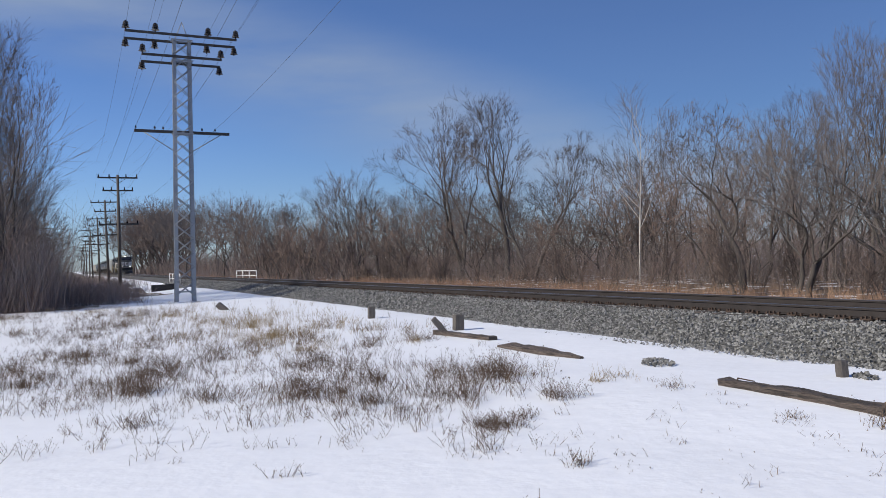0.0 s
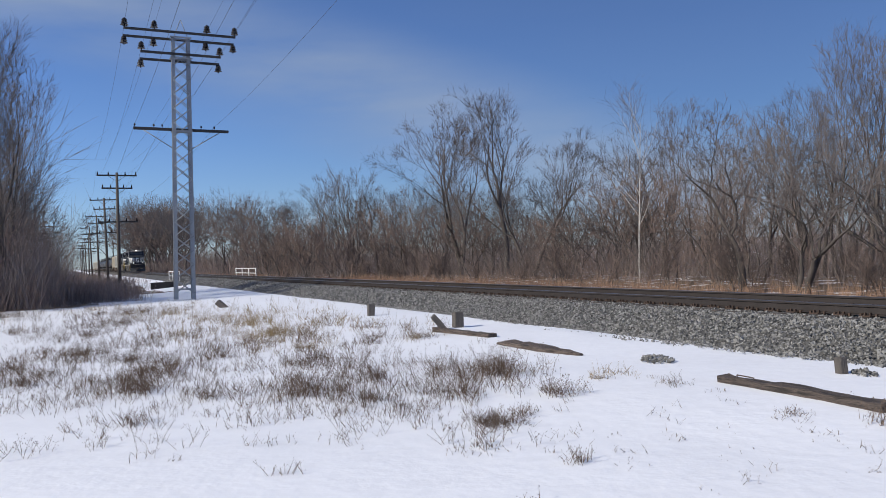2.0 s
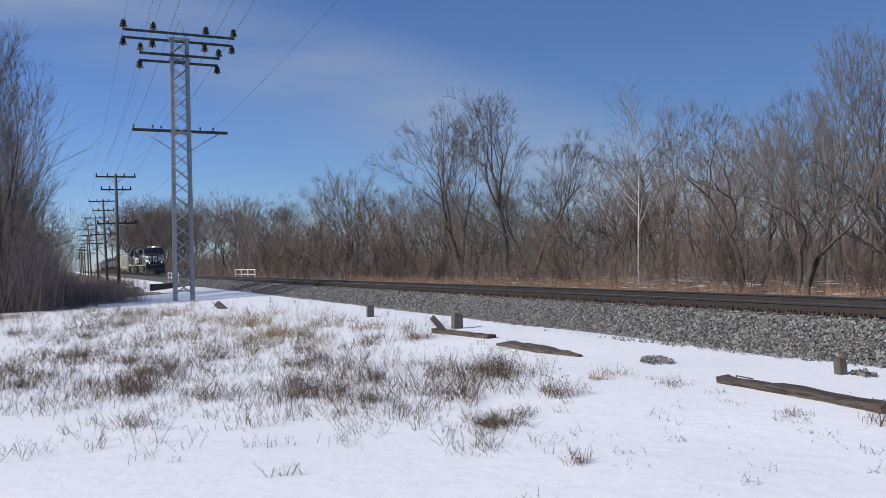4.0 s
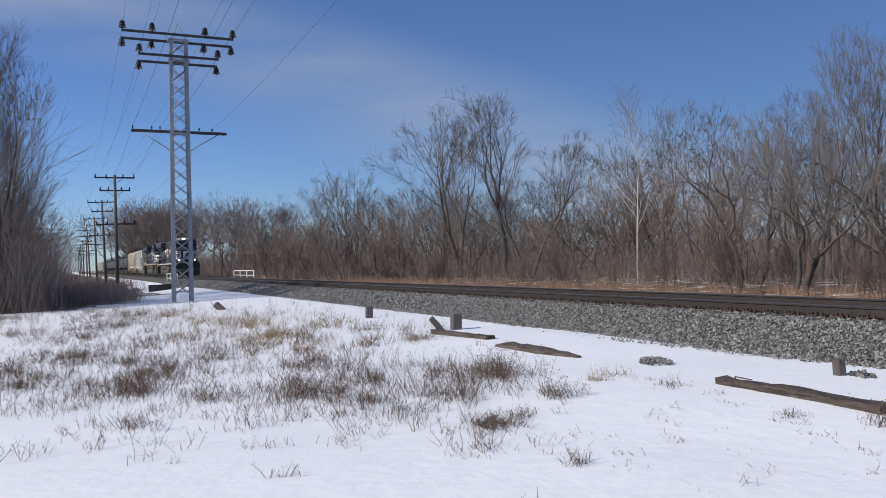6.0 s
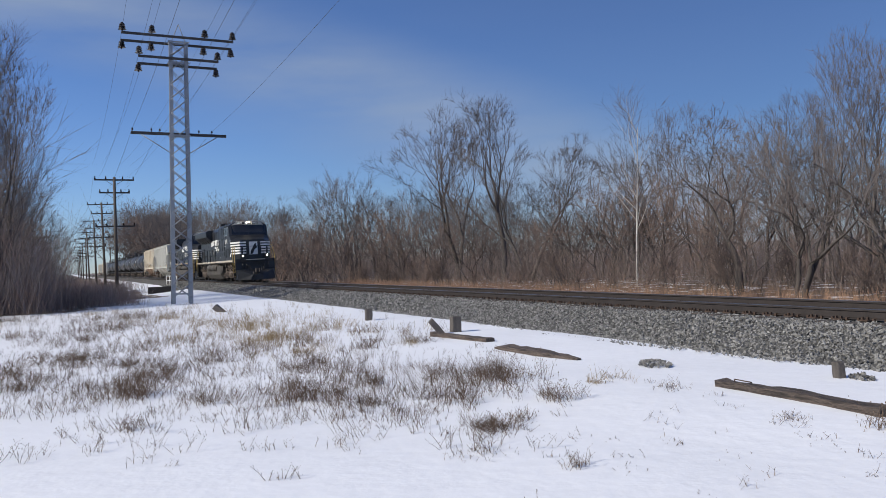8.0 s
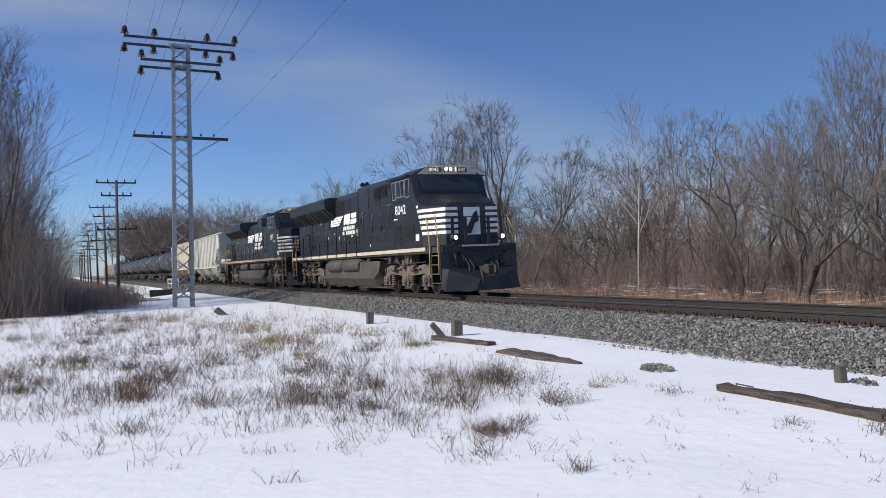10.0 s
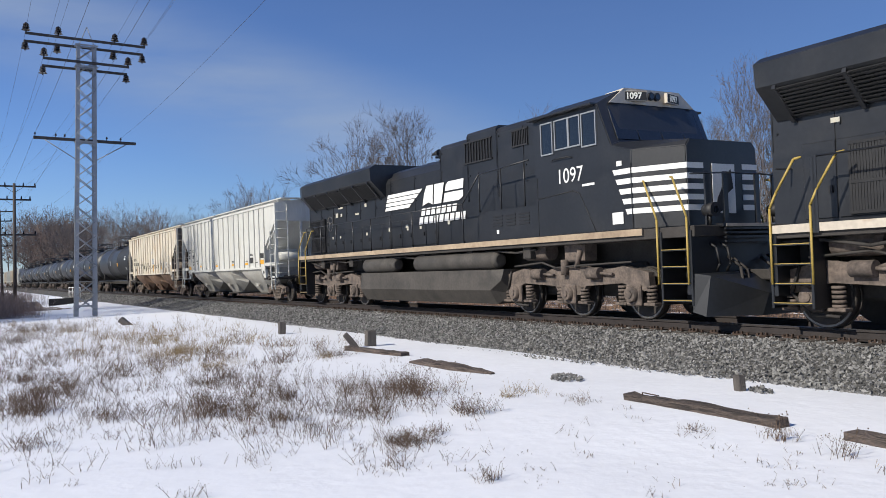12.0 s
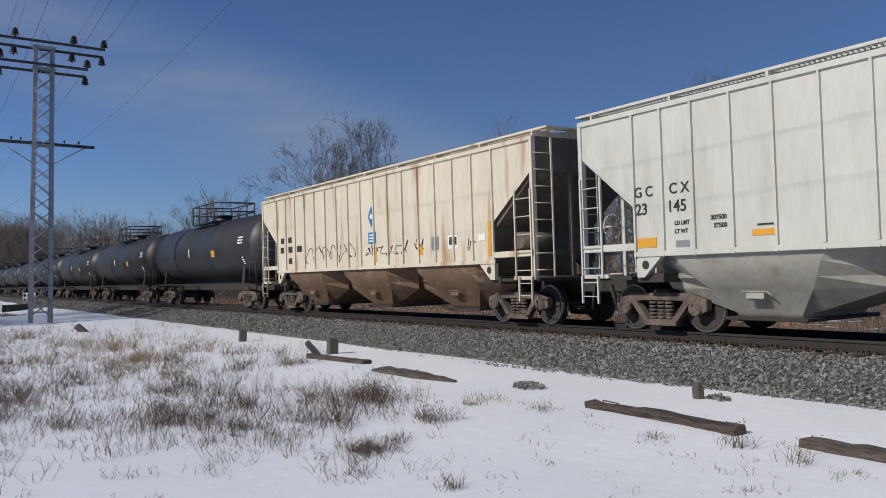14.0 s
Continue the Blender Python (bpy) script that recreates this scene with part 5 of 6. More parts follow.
        part("roof_hatch", bm, BLACK, top)
    # horns
    bm = bmesh.new()
    hd, hz = (11.5, 4.63) if first else (11.75, 4.42)
    rod(bm, (X(hd), -0.45, hz - 0.05), (X(hd), -0.45, hz + 0.16), 0.05, n=6)
    box(bm, X(hd + 0.3), X(hd - 0.3), -0.5, -0.4, hz + 0.14, hz + 0.2)
    for k, (dx, sg) in enumerate(((-0.25, 1), (0.0, 1), (0.25, -1), (-0.1, -1))):
        y = -0.62 + 0.14 * k
        rod(bm, (X(hd) + dx, y, hz + 0.24), (X(hd) + dx + sg * 0.4, y, hz + 0.26), 0.03, 0.1, 10)
    part("air_horn", bm, GRILLE, top)
    # vents behind the cab
    for d0, d1, z0, z1 in (((8.85, 8.05, 3.95, 4.42), (7.95, 7.3, 4.0, 4.46), (7.1, 6.6, 4.3, 4.5), (6.5, 5.95, 3.98, 4.56)) if first else ((9.6, 8.2, 4.05, 4.62), (7.3, 6.6, 4.2, 4.6))):
        for sy in (-1, 1):
            bm = bmesh.new()
            y = sy * (hw + 0.004)
            for k in range(10):
                xx = X(d0) + (d0 - d1) * (k + 0.5) / 10
                box(bm, xx - 0.016, xx + 0.016, *sorted((y, y + sy * 0.03)), z0, z1)
            for z in (z0, z1):
                box(bm, X(d0), X(d1), *sorted((y, y + sy * 0.035)), z - 0.02, z + 0.02)
            part("vent", bm, GRILLE, top)
    # equipment boxes on the walkway
    b0, b1, bz = (9.4, 5.5, 2.55) if first else (8.4, 5.7, 2.62)
    for sy in (-1, 1):
        bm = bmesh.new()
        prism(bm, [(X(b0), sill), (X(b0) + 0.1, bz - 0.25), (X(b0) + 0.3, bz), (X(b1), bz), (X(b1), sill)], sy * 0.96, sy * 1.36)
        cabinet = part("equipment_cabinet", bm, BLACK, top)
        for k in range(3):
            cx = X(b0 - 0.7 - k * (b0 - b1 - 1.0) / 3)
            bm = bmesh.new()
            for z in (bz - 0.42, bz - 0.34, bz - 0.26, bz - 0.18):
                box(bm, cx, cx + 0.42, *sorted((sy * 1.36, sy * 1.375)), z, z + 0.035)
            part("louvre", bm, GRILLE, cabinet)
        plate("placard", X(b0 - 0.95), X(b0 - 0.85), bz - 0.6, bz - 0.5, sy * 1.362, WHITEMARK, cabinet)
    # cab and nose
    cr = 5.4 if first else 5.68
    zc = 4.44 if first else 4.56
    zr = zc + 0.32
    fw = 3.42 if first else 3.45
    bm = bmesh.new()

    def ring(wb, zs, wt, zt2):
        return [(-wb, sill), (-wb, zs), (-wt, zt2), (wt, zt2), (wb, zs), (wb, sill)]
    secs = [(X(cr), ring(1.5, zc, 0.85, zr)), (X(fw), ring(1.5, zc, 0.85, zr)), (X(fw - 0.42), ring(1.5, 3.55, 1.2, 3.66)), (X(2.45), ring(1.5, 3.22, 1.05, 3.46)), (X(1.45), ring(1.02, 3.12, 0.8, 3.26))]
    if not first:
        secs = [(X(cr), ring(1.5, zc, 0.85, zr)), (X(fw), ring(1.5, zc, 0.85, zr)), (X(fw - 0.40), ring(1.5, 3.62, 1.25, 3.7)), (X(2.5), ring(1.48, 3.45, 1.0, 3.66)), (X(1.5), ring(1.0, 3.42, 0.9, 3.55))]
    loft(bm, secs)
    bmesh.ops.bevel(bm, geom=[e for e in bm.edges], offset=0.018, segments=2, affect="EDGES")
    cab = part("cab", bm, BLACK, top)
    # windshield panes on the slope
    p_top, p_bot = Vector((X(fw), 0, zc + 0.06)), Vector((X(fw - 0.42), 0, 3.66))
    nrm = Vector((p_top.z - p_bot.z, 0, p_bot.x - p_top.x)).normalized()
    for y0, y1 in ((-1.3, -0.7), (-0.66, -0.03), (0.03, 0.66), (0.7, 1.3)):
        bm = bmesh.new()
        quad = []
        for t, y in ((0.1, y0), (0.1, y1), (0.86, y1 * 0.97), (0.86, y0 * 0.97)):
            quad.append(p_bot.lerp(p_top, t) + Vector((0, y, 0)) + nrm * 0.012)
        lo, hi = [bm.verts.new(q) for q in quad], [bm.verts.new(q + nrm * 0.012) for q in quad]
        bm.faces.new(hi)
        for i in range(4):
            bm.faces.new((lo[i], lo[(i + 1) % 4], hi[(i + 1) % 4], hi[i]))
        bmesh.ops.recalc_face_normals(bm, faces=bm.faces)
        part("windshield", bm, GLASS, cab, "dark tinted windshield pane")
    # number boards and headlights over the windshield
    bm = bmesh.new()
    loft(bm, [(X(fw + 0.45), [(-0.95, zr - 0.22), (-0.82, zr + 0.02), (0.82, zr + 0.02), (0.95, zr - 0.22)]), (X(fw - 0.12), [(-1.25, zr - 0.30), (-0.80, zr + 0.04), (0.80, zr + 0.04), (1.25, zr - 0.30)])])
    part("light_housing", bm, SILLWHITE, cab, "off-white lamp housing above the windshield")
    fx = X(fw - 0.13)
    for sy in (-1, 1):
        turn = pose(0, 0, 0, 0, 0, -sy * -18)
        c = Vector((fx, sy * 0.55, zr - 0.13))
        bm = bmesh.new()
        box(bm, -0.02, 0.06, -0.29, 0.29, -0.11, 0.11, 0.01, m=Matrix.Translation(c) @ turn)
        board = part("number_board", bm, SILLWHITE, cab)
        bm = bmesh.new()
        box(bm, 0.061, 0.066, -0.265, 0.265, -0.09, 0.09, m=Matrix.Translation(c) @ turn)
        part("board_face", bm, INK, board, "black board face")
        words(number, 0.19, 0, 0, 0, board, LIT_BOARD, turn=Matrix.Translation(c) @ turn @ Matrix.Translation((0.07, -0.22, -0.065)) @ pose(0, 0, 0, 90, 0, 90) @ Matrix.Diagonal((0.98, 1, 1, 1)), bold=0.004)
        for k in (0.09,):
            bm = bmesh.new()
            rod(bm, (fx, sy * k, zr - 0.11), (fx + 0.06, sy * k, zr - 0.11), 0.088, n=14)
            lamp = part("headlight", bm, GRILLE, cab)
            bm = bmesh.new()
            rod(bm, (fx + 0.061, sy * k, zr - 0.11), (fx + 0.068, sy * k, zr - 0.11), 0.06, n=14)
            part("lens", bm, LAMP if first else GLASS, lamp)
    # side windows
    wz0, wz1 = (3.72, 4.30) if first else (3.78, 4.40)
    panes = ((5.22, 4.88), (4.80, 4.40), (4.36, 4.02), (3.90, 3.52)) if first else ((5.36, 4.98), (4.85, 4.42), (4.36, 4.02), (3.92, 3.50))
    for sy in (-1, 1):
        bm = bmesh.new()
        box(bm, X(cr + 0.05), X(fw + 0.02), *sorted((sy * 1.42, sy * 1.66)), zc - 0.03, zc + 0.02, 0.01)
        part("awning", bm, BLACK, cab)
        for k, (d0, d1) in enumerate(panes):
            lo = wz0 - (0.06 if k in (0, 3) else 0)
            y = sy * 1.5
            bm = bmesh.new()
            for a, b, c, e in ((d0 + 0.03, d0, lo, wz1), (d1, d1 - 0.03, lo, wz1), (d0 + 0.03, d1 - 0.03, lo - 0.03, lo), (d0 + 0.03, d1 - 0.03, wz1, wz1 + 0.03)):
                box(bm, X(a), X(b), *sorted((y, y + sy * 0.03)), c, e)
            win = part("side_window", bm, FRAME, cab, "aluminium-framed cab window")
            bm = bmesh.new()
            box(bm, X(d0), X(d1), *sorted((y, y + sy * 0.012)), lo, wz1)
            part("pane", bm, GLASS, win)
    # cab side details: number, louvred panels, placards
    words(number, 0.50 if first else 0.46, X(5.07 if first else 4.87), -1.508, 3.05 if first else 3.0, cab, WHITEMARK, squeeze=1.12 if first else 1.0)
    plate("small_lettering", X(5.25 if first else 4.0), X(4.85 if first else 3.6), 2.86, 2.91, -1.502, WHITEMARK, cab)
    plate("placard", X(3.08), X(2.76), 1.98, 2.22, -1.502, WHITEMARK, cab, "white square placard")
    plate("placard", X(2.9), X(2.75), 3.16, 3.26, -1.502, WHITEMARK, cab)
    if first:
        for d0, d1 in ((5.3, 4.5), (4.2, 3.25)):
            for sy in (-1, 1):
                bm = bmesh.new()
                box(bm, X(d0 + 0.06), X(d1 - 0.06), *sorted((sy * 1.5, sy * 1.512)), 1.92, 2.68, 0.005)
                door = part("louvred_door", bm, BLACK, cab)
                bm = bmesh.new()
                for k in range(13):
                    z = 1.98 + k * 0.05
                    box(bm, X(d0), X(d1), *sorted((sy * 1.51, sy * 1.53)), z, z + 0.02)
                part("louvre", bm, GRILLE, door)
        plate("placard", X(6.45), X(6.16), 3.70, 3.82, -hw - 0.002, RED, top, "red warning placard")
        for k in range(2):
            plate("lettering_bar", X(6.42), X(6.19), 3.72 + 0.05 * k, 3.74 + 0.05 * k, -hw - 0.009, WHITEMARK, top)
    else:
        for sy in (-1, 1):
            bm = bmesh.new()
            for pts in ([(X(5.6), 2.72), (X(4.3), 2.80), (X(4.1), 2.72), (X(3.6), 1.85)],):
                for a, b in zip(pts, pts[1:]):
                    rod(bm, (a[0], sy * 1.502, a[1]), (b[0], sy * 1.502, b[1]), 0.012, n=4)
            part("panel_seam", bm, GRILLE, cab)
    # side seam and grab iron
    for d0 in (2.5, cr - 0.08):
        bm = bmesh.new()
        box(bm, X(d0) - 0.008, X(d0) + 0.008, -1.508, -1.5, sill + 0.02, 3.2)
        part("panel_seam", bm, GRILLE, cab)
    bm = bmesh.new()
    pipe(bm, [(X(5.0), -1.53, 3.52), (X(4.9), -1.56, 3.56), (X(4.4), -1.56, 3.56), (X(4.3), -1.53, 3.52)], 0.012, 5)
    part("grab_iron", bm, GRILLE, cab)
    # nose stripes round side, chamfer and front
    for i in range(5):
        z0 = 2.98 - 0.205 * i
        z1 = z0 + (0.115 if first else 0.11)
        for sy in (-1, 1):
            d0 = (2.80 if first else 2.98) - 0.085 * i
            line = [(X(d0), sy * 1.507), (X(2.45 if first else 2.5), sy * (1.507 if first else 1.487)), (X(1.44 if first else 1.49), sy * (1.027 if first else 1.007)), (X(1.44 if first else 1.49), sy * 0.55)]
            bm = bmesh.new()
            for k in range(3):
                (xa, ya), (xb, yb) = line[k], line[k + 1]
                lean = 0.05 if k == 0 else 0.0
                vs = [bm.verts.new(q) for q in ((xa, ya, z0), (xb, yb, z0), (xb, yb, z1), (xa - lean, ya, z1))]
                bm.faces.new(vs)
            part("nose_stripe", bm, WHITEMARK, cab, "white nose stripe")
    plate_x = X(1.44 if first else 1.49) + 0.002
    bm = bmesh.new()
    box(bm, plate_x, plate_x + 0.008, -0.32, 0.32, 2.1, 3.08)
    door = part("nose_panel", bm, WHITEMARK, cab, "white panel on the nose with a black emblem")
    bm = bmesh.new()
    prism(bm, [(-0.26, 2.12), (-0.05, 2.15), (0.1, 2.5), (0.26, 2.6), (0.2, 2.98), (0.05, 2.85), (-0.1, 2.55), (-0.2, 2.4)], plate_x + 0.008, plate_x + 0.014, axis="x")
    part("nose_emblem", bm, INK, door)
    emblem(top, X(15.45) if first else X(14.6), X(11.35) if first else X(9.7), 3.12 if first else 3.1, 3.62 if first else 3.68, -hw - 0.026)
    # pilot, plow, ditch lights
    bm = bmesh.new()
    box(bm, X(1.15), X(1.05), -1.48, 1.48, 0.55, sill - 0.02, 0.01)
    part("pilot", bm, BLACK, top)
    bm = bmesh.new()
    box(bm, -half + 0.72, -half + 0.82, -1.48, 1.48, 0.55, sill - 0.02, 0.01)
    part("pilot", bm, BLACK, top)
    bm = bmesh.new()
    box(bm, X(1.45), X(0.85), -0.8, 0.8, sill - 0.05, sill + 0.02, 0.01)
    for k in range(4):
        box(bm, X(0.87), X(0.82), -0.75, 0.75, sill - 0.34 + 0.08 * k, sill - 0.30 + 0.08 * k)
    part("anticlimber", bm, BLACK, top)
    bm = bmesh.new()
    loft(bm, [(X(1.02), [(-1.5, 0.24), (-1.45, 0.95), (1.45, 0.95), (1.5, 0.24)]), (X(0.75), [(-1.46, 0.16), (-1.3, 0.9), (1.3, 0.9), (1.46, 0.16)]), (X(0.25), [(-0.55, 0.15), (-0.35, 0.55), (0.35, 0.55), (0.55, 0.15)])])
    part("snow_plow", bm, BLACK, top)
    for sy in (-1, 1):
        bm = bmesh.new()
        rod(bm, (X(1.15), sy * 0.92, sill + 0.28), (X(0.9), sy * 0.92, sill + 0.28), 0.12, 0.14, 14)
        rod(bm, (X(1.05), sy * 0.92, sill), (X(1.05), sy * 0.92, sill + 0.2), 0.04, n=6)
        lamp = part("ditch_light", bm, GRILLE, top)
        bm = bmesh.new()
        rod(bm, (X(0.898), sy * 0.92, sill + 0.28), (X(0.89), sy * 0.92, sill + 0.28), 0.065, n=14)
        part("lens", bm, LAMP if first else GLASS, lamp)
    bm = bmesh.new()
    for k, (y, z) in enumerate(((-0.55, 1.25), (-0.38, 1.2), (0.4, 1.2), (0.58, 1.25))):
        pipe(bm, [(X(1.0), y, z), (X(0.7), y, z - 0.2), (X(0.62), y, z - 0.65)], 0.03, 6)
    part("air_hoses", bm, DARKGRIME, top)
    coupler(top, X(0.12), 1)
    coupler(top, -half + 0.12, -1)
    end_steps(top, X(1.0), 1, YELLOW)
    end_steps(top, -half + 0.7, -1, YELLOW)
    # handrails
    for sy in (-1, 1):
        handrail(top, -half + 1.6, X(10.0 if first else 9.0), 1.45, sy * 1.47, sill, sill + 1.05, BLACK, first)
        if first:
            bm = bmesh.new()
            pipe(bm, [(X(10.0), sy * 1.47, sill + 1.05), (X(9.5), sy * 1.46, sill + 1.25), (X(9.1), sy * 1.44, sill + 1.72), (X(5.6), sy * 1.44, sill + 1.8)], 0.02, 6)
            part("handrail", bm, BLACK, top)
            for d0 in (9.1, 8.0, 6.9, 5.9):
                bm = bmesh.new()
                rod(bm, (X(d0), sy * 1.44, bz), (X(d0), sy * 1.44, sill + 1.78), 0.02, n=6)
                part("stanchion", bm, BLACK, top)
        else:
            bm = bmesh.new()
            pipe(bm, [(X(9.0), sy * 1.47, sill + 1.05), (X(8.2), sy * 1.44, sill + 1.75), (X(6.0), sy * 1.44, sill + 1.85)], 0.02, 6)
            part("handrail", bm, BLACK, top)
            for d0 in (8.2, 7.2, 6.2):
                bm = bmesh.new()
                rod(bm, (X(d0), sy * 1.44, bz), (X(d0), sy * 1.44, sill + 1.8), 0.02, n=6)
                part("stanchion", bm, BLACK, top)
    for y in (-0.95, -0.45, 0.45, 0.95):
        bm = bmesh.new()
        box(bm, X(1.07), X(1.05), y - 0.06, y + 0.06, sill - 0.05, sill + 1.02, 0.004)
        box(bm, X(1.13), X(1.07), y - 0.012, y + 0.012, sill - 0.05, sill + 1.0)
        part("stanchion", bm, BLACK, top)
    bm = bmesh.new()
    box(bm, X(0.849), X(0.84), -0.72, 0.72, sill - 0.045, sill + 0.015)
    part("platform_edge", bm, SILLWHITE, top, "white-painted platform edge")
    for y in (-1.0, -0.7, 0.7, 1.0):
        bm = bmesh.new()
        pipe(bm, [(X(1.02), y, 1.5), (X(0.86), y, 1.42), (X(0.82), y * 0.96, 1.12), (X(0.95), y * 0.9, 0.98)], 0.026, 6)
        part("cable", bm, GRILLE, top)
    bm = bmesh.new()
    pipe(bm, [(X(1.05), -1.4, sill + 0.95), (X(1.05), -0.45, sill + 1.0), (X(1.05), 0.45, sill + 1.0), (X(1.05), 1.4, sill + 0.95)], 0.018, 6)
    pipe(bm, [(-half + 0.8, -1.4, sill + 0.95), (-half + 0.8, 1.4, sill + 0.95)], 0.018, 6)
    part("handrail", bm, BLACK, top)
    # fuel tank and air reservoirs
    t0, t1 = (15.2, 7.55) if first else (15.75, 7.4)
    zt0 = 1.32 if first else 1.12
    bm = bmesh.new()
    loft(bm, [(X(t0), [(-1.40, zt0), (-1.45, 0.62), (-1.2, 0.3), (1.2, 0.3), (1.45, 0.62), (1.40, zt0)]), (X(t0 - 0.12), [(-1.46, zt0), (-1.5, 0.60), (-1.28, 0.24), (1.28, 0.24), (1.5, 0.60), (1.46, zt0)]),
              (X(t1 + 0.35), [(-1.46, zt0), (-1.5, 0.60), (-1.28, 0.24), (1.28, 0.24), (1.5, 0.60), (1.46, zt0)]), (X(t1), [(-1.3, zt0), (-1.4, 0.85), (-1.0, 0.5), (1.0, 0.5), (1.4, 0.85), (1.3, zt0)])])
    part("fuel_tank", bm, TANKGREY, top, "dusty dark fuel tank")
    for d0, d1 in (((14.3, 12.25), (11.95, 9.75)) if first else ((15.6, 13.3), (12.0, 7.6))):
        for sy in (-1, 1):
            bm = bmesh.new()
            zz, rr = (1.16, 0.31) if first else (1.36, 0.24)
            yy = sy * (1.36 if first else 1.24)
            for a, b, ra2, rb2 in ((d0, d0 - 0.12, rr * 0.6, rr), (d0 - 0.12, d1 + 0.12, rr, rr), (d1 + 0.12, d1, rr, rr * 0.6)):
                rod(bm, (X(a), yy, zz), (X(b), yy, zz), ra2, rb2, 18)
            part("air_reservoir", bm, TANKGREY, top)
    for sy in (-1, 1):
        for k in range(6):
            bm = bmesh.new()
            d0 = 6.0 + k * 2.6
            pipe(bm, [(X(d0), sy * 1.3, sill - 0.28), (X(d0 + 0.8), sy * 1.33, sill - 0.34 - 0.05 * (k % 2)), (X(d0 + 1.6), sy * 1.3, sill - 0.27), (X(d0 + 2.6), sy * 1.3, sill - 0.28)], 0.03, 6)
            box(bm, X(d0 + 0.5), X(d0 + 0.2), *sorted((sy * 1.15, sy * 1.35)), sill - 0.5, sill - 0.22, 0.02)
            part("piping", bm, DARKGRIME, top)
    for d0, d1 in ((7.3, 3.0), (21.2, 16.0)):
        for sy in (-1, 1):
            bm = bmesh.new()
            rod(bm, (X(d0 - 0.6), sy * 1.0, sill - 0.35), (X(d0 - 1.5), sy * 1.0, sill - 0.35), 0.2, 0.2, 12)
            box(bm, X(d0 - 2.2), X(d0 - 2.9), *sorted((sy * 0.8, sy * 1.2)), sill - 0.6, sill - 0.2, 0.03)
            part("brake_gear", bm, GRIME, top)
    engine_truck(top, X(4.97), 4.05 if first else 4.15)
    engine_truck(top, X(18.93) if first else X(18.9), 4.05 if first else 4.15)
    return top


CARS.append((locomotive(22.18, "8042", "black freight locomotive with white striped nose and lit headlights", "angular", 0.0), 11.09))
CARS.append((locomotive(22.16, "1097", "second black freight locomotive with white striped nose and rounded hood", "round", 0.13), 22.18 + 11.08))


# ---- covered hoppers ----
def ladder(parent, x0, x1, y, z0, z1, rungs, material):
    bm = bmesh.new()
    for x in (x0, x1):
        box(bm, x - 0.02, x + 0.02, y - 0.02, y + 0.02, z0, z1)
    for k in range(rungs):
        z = z0 + (z1 - z0) * (k + 0.5) / rungs
        rod(bm, (x0, y, z), (x1, y, z), 0.013, n=5)
    return part("ladder", bm, material, parent)


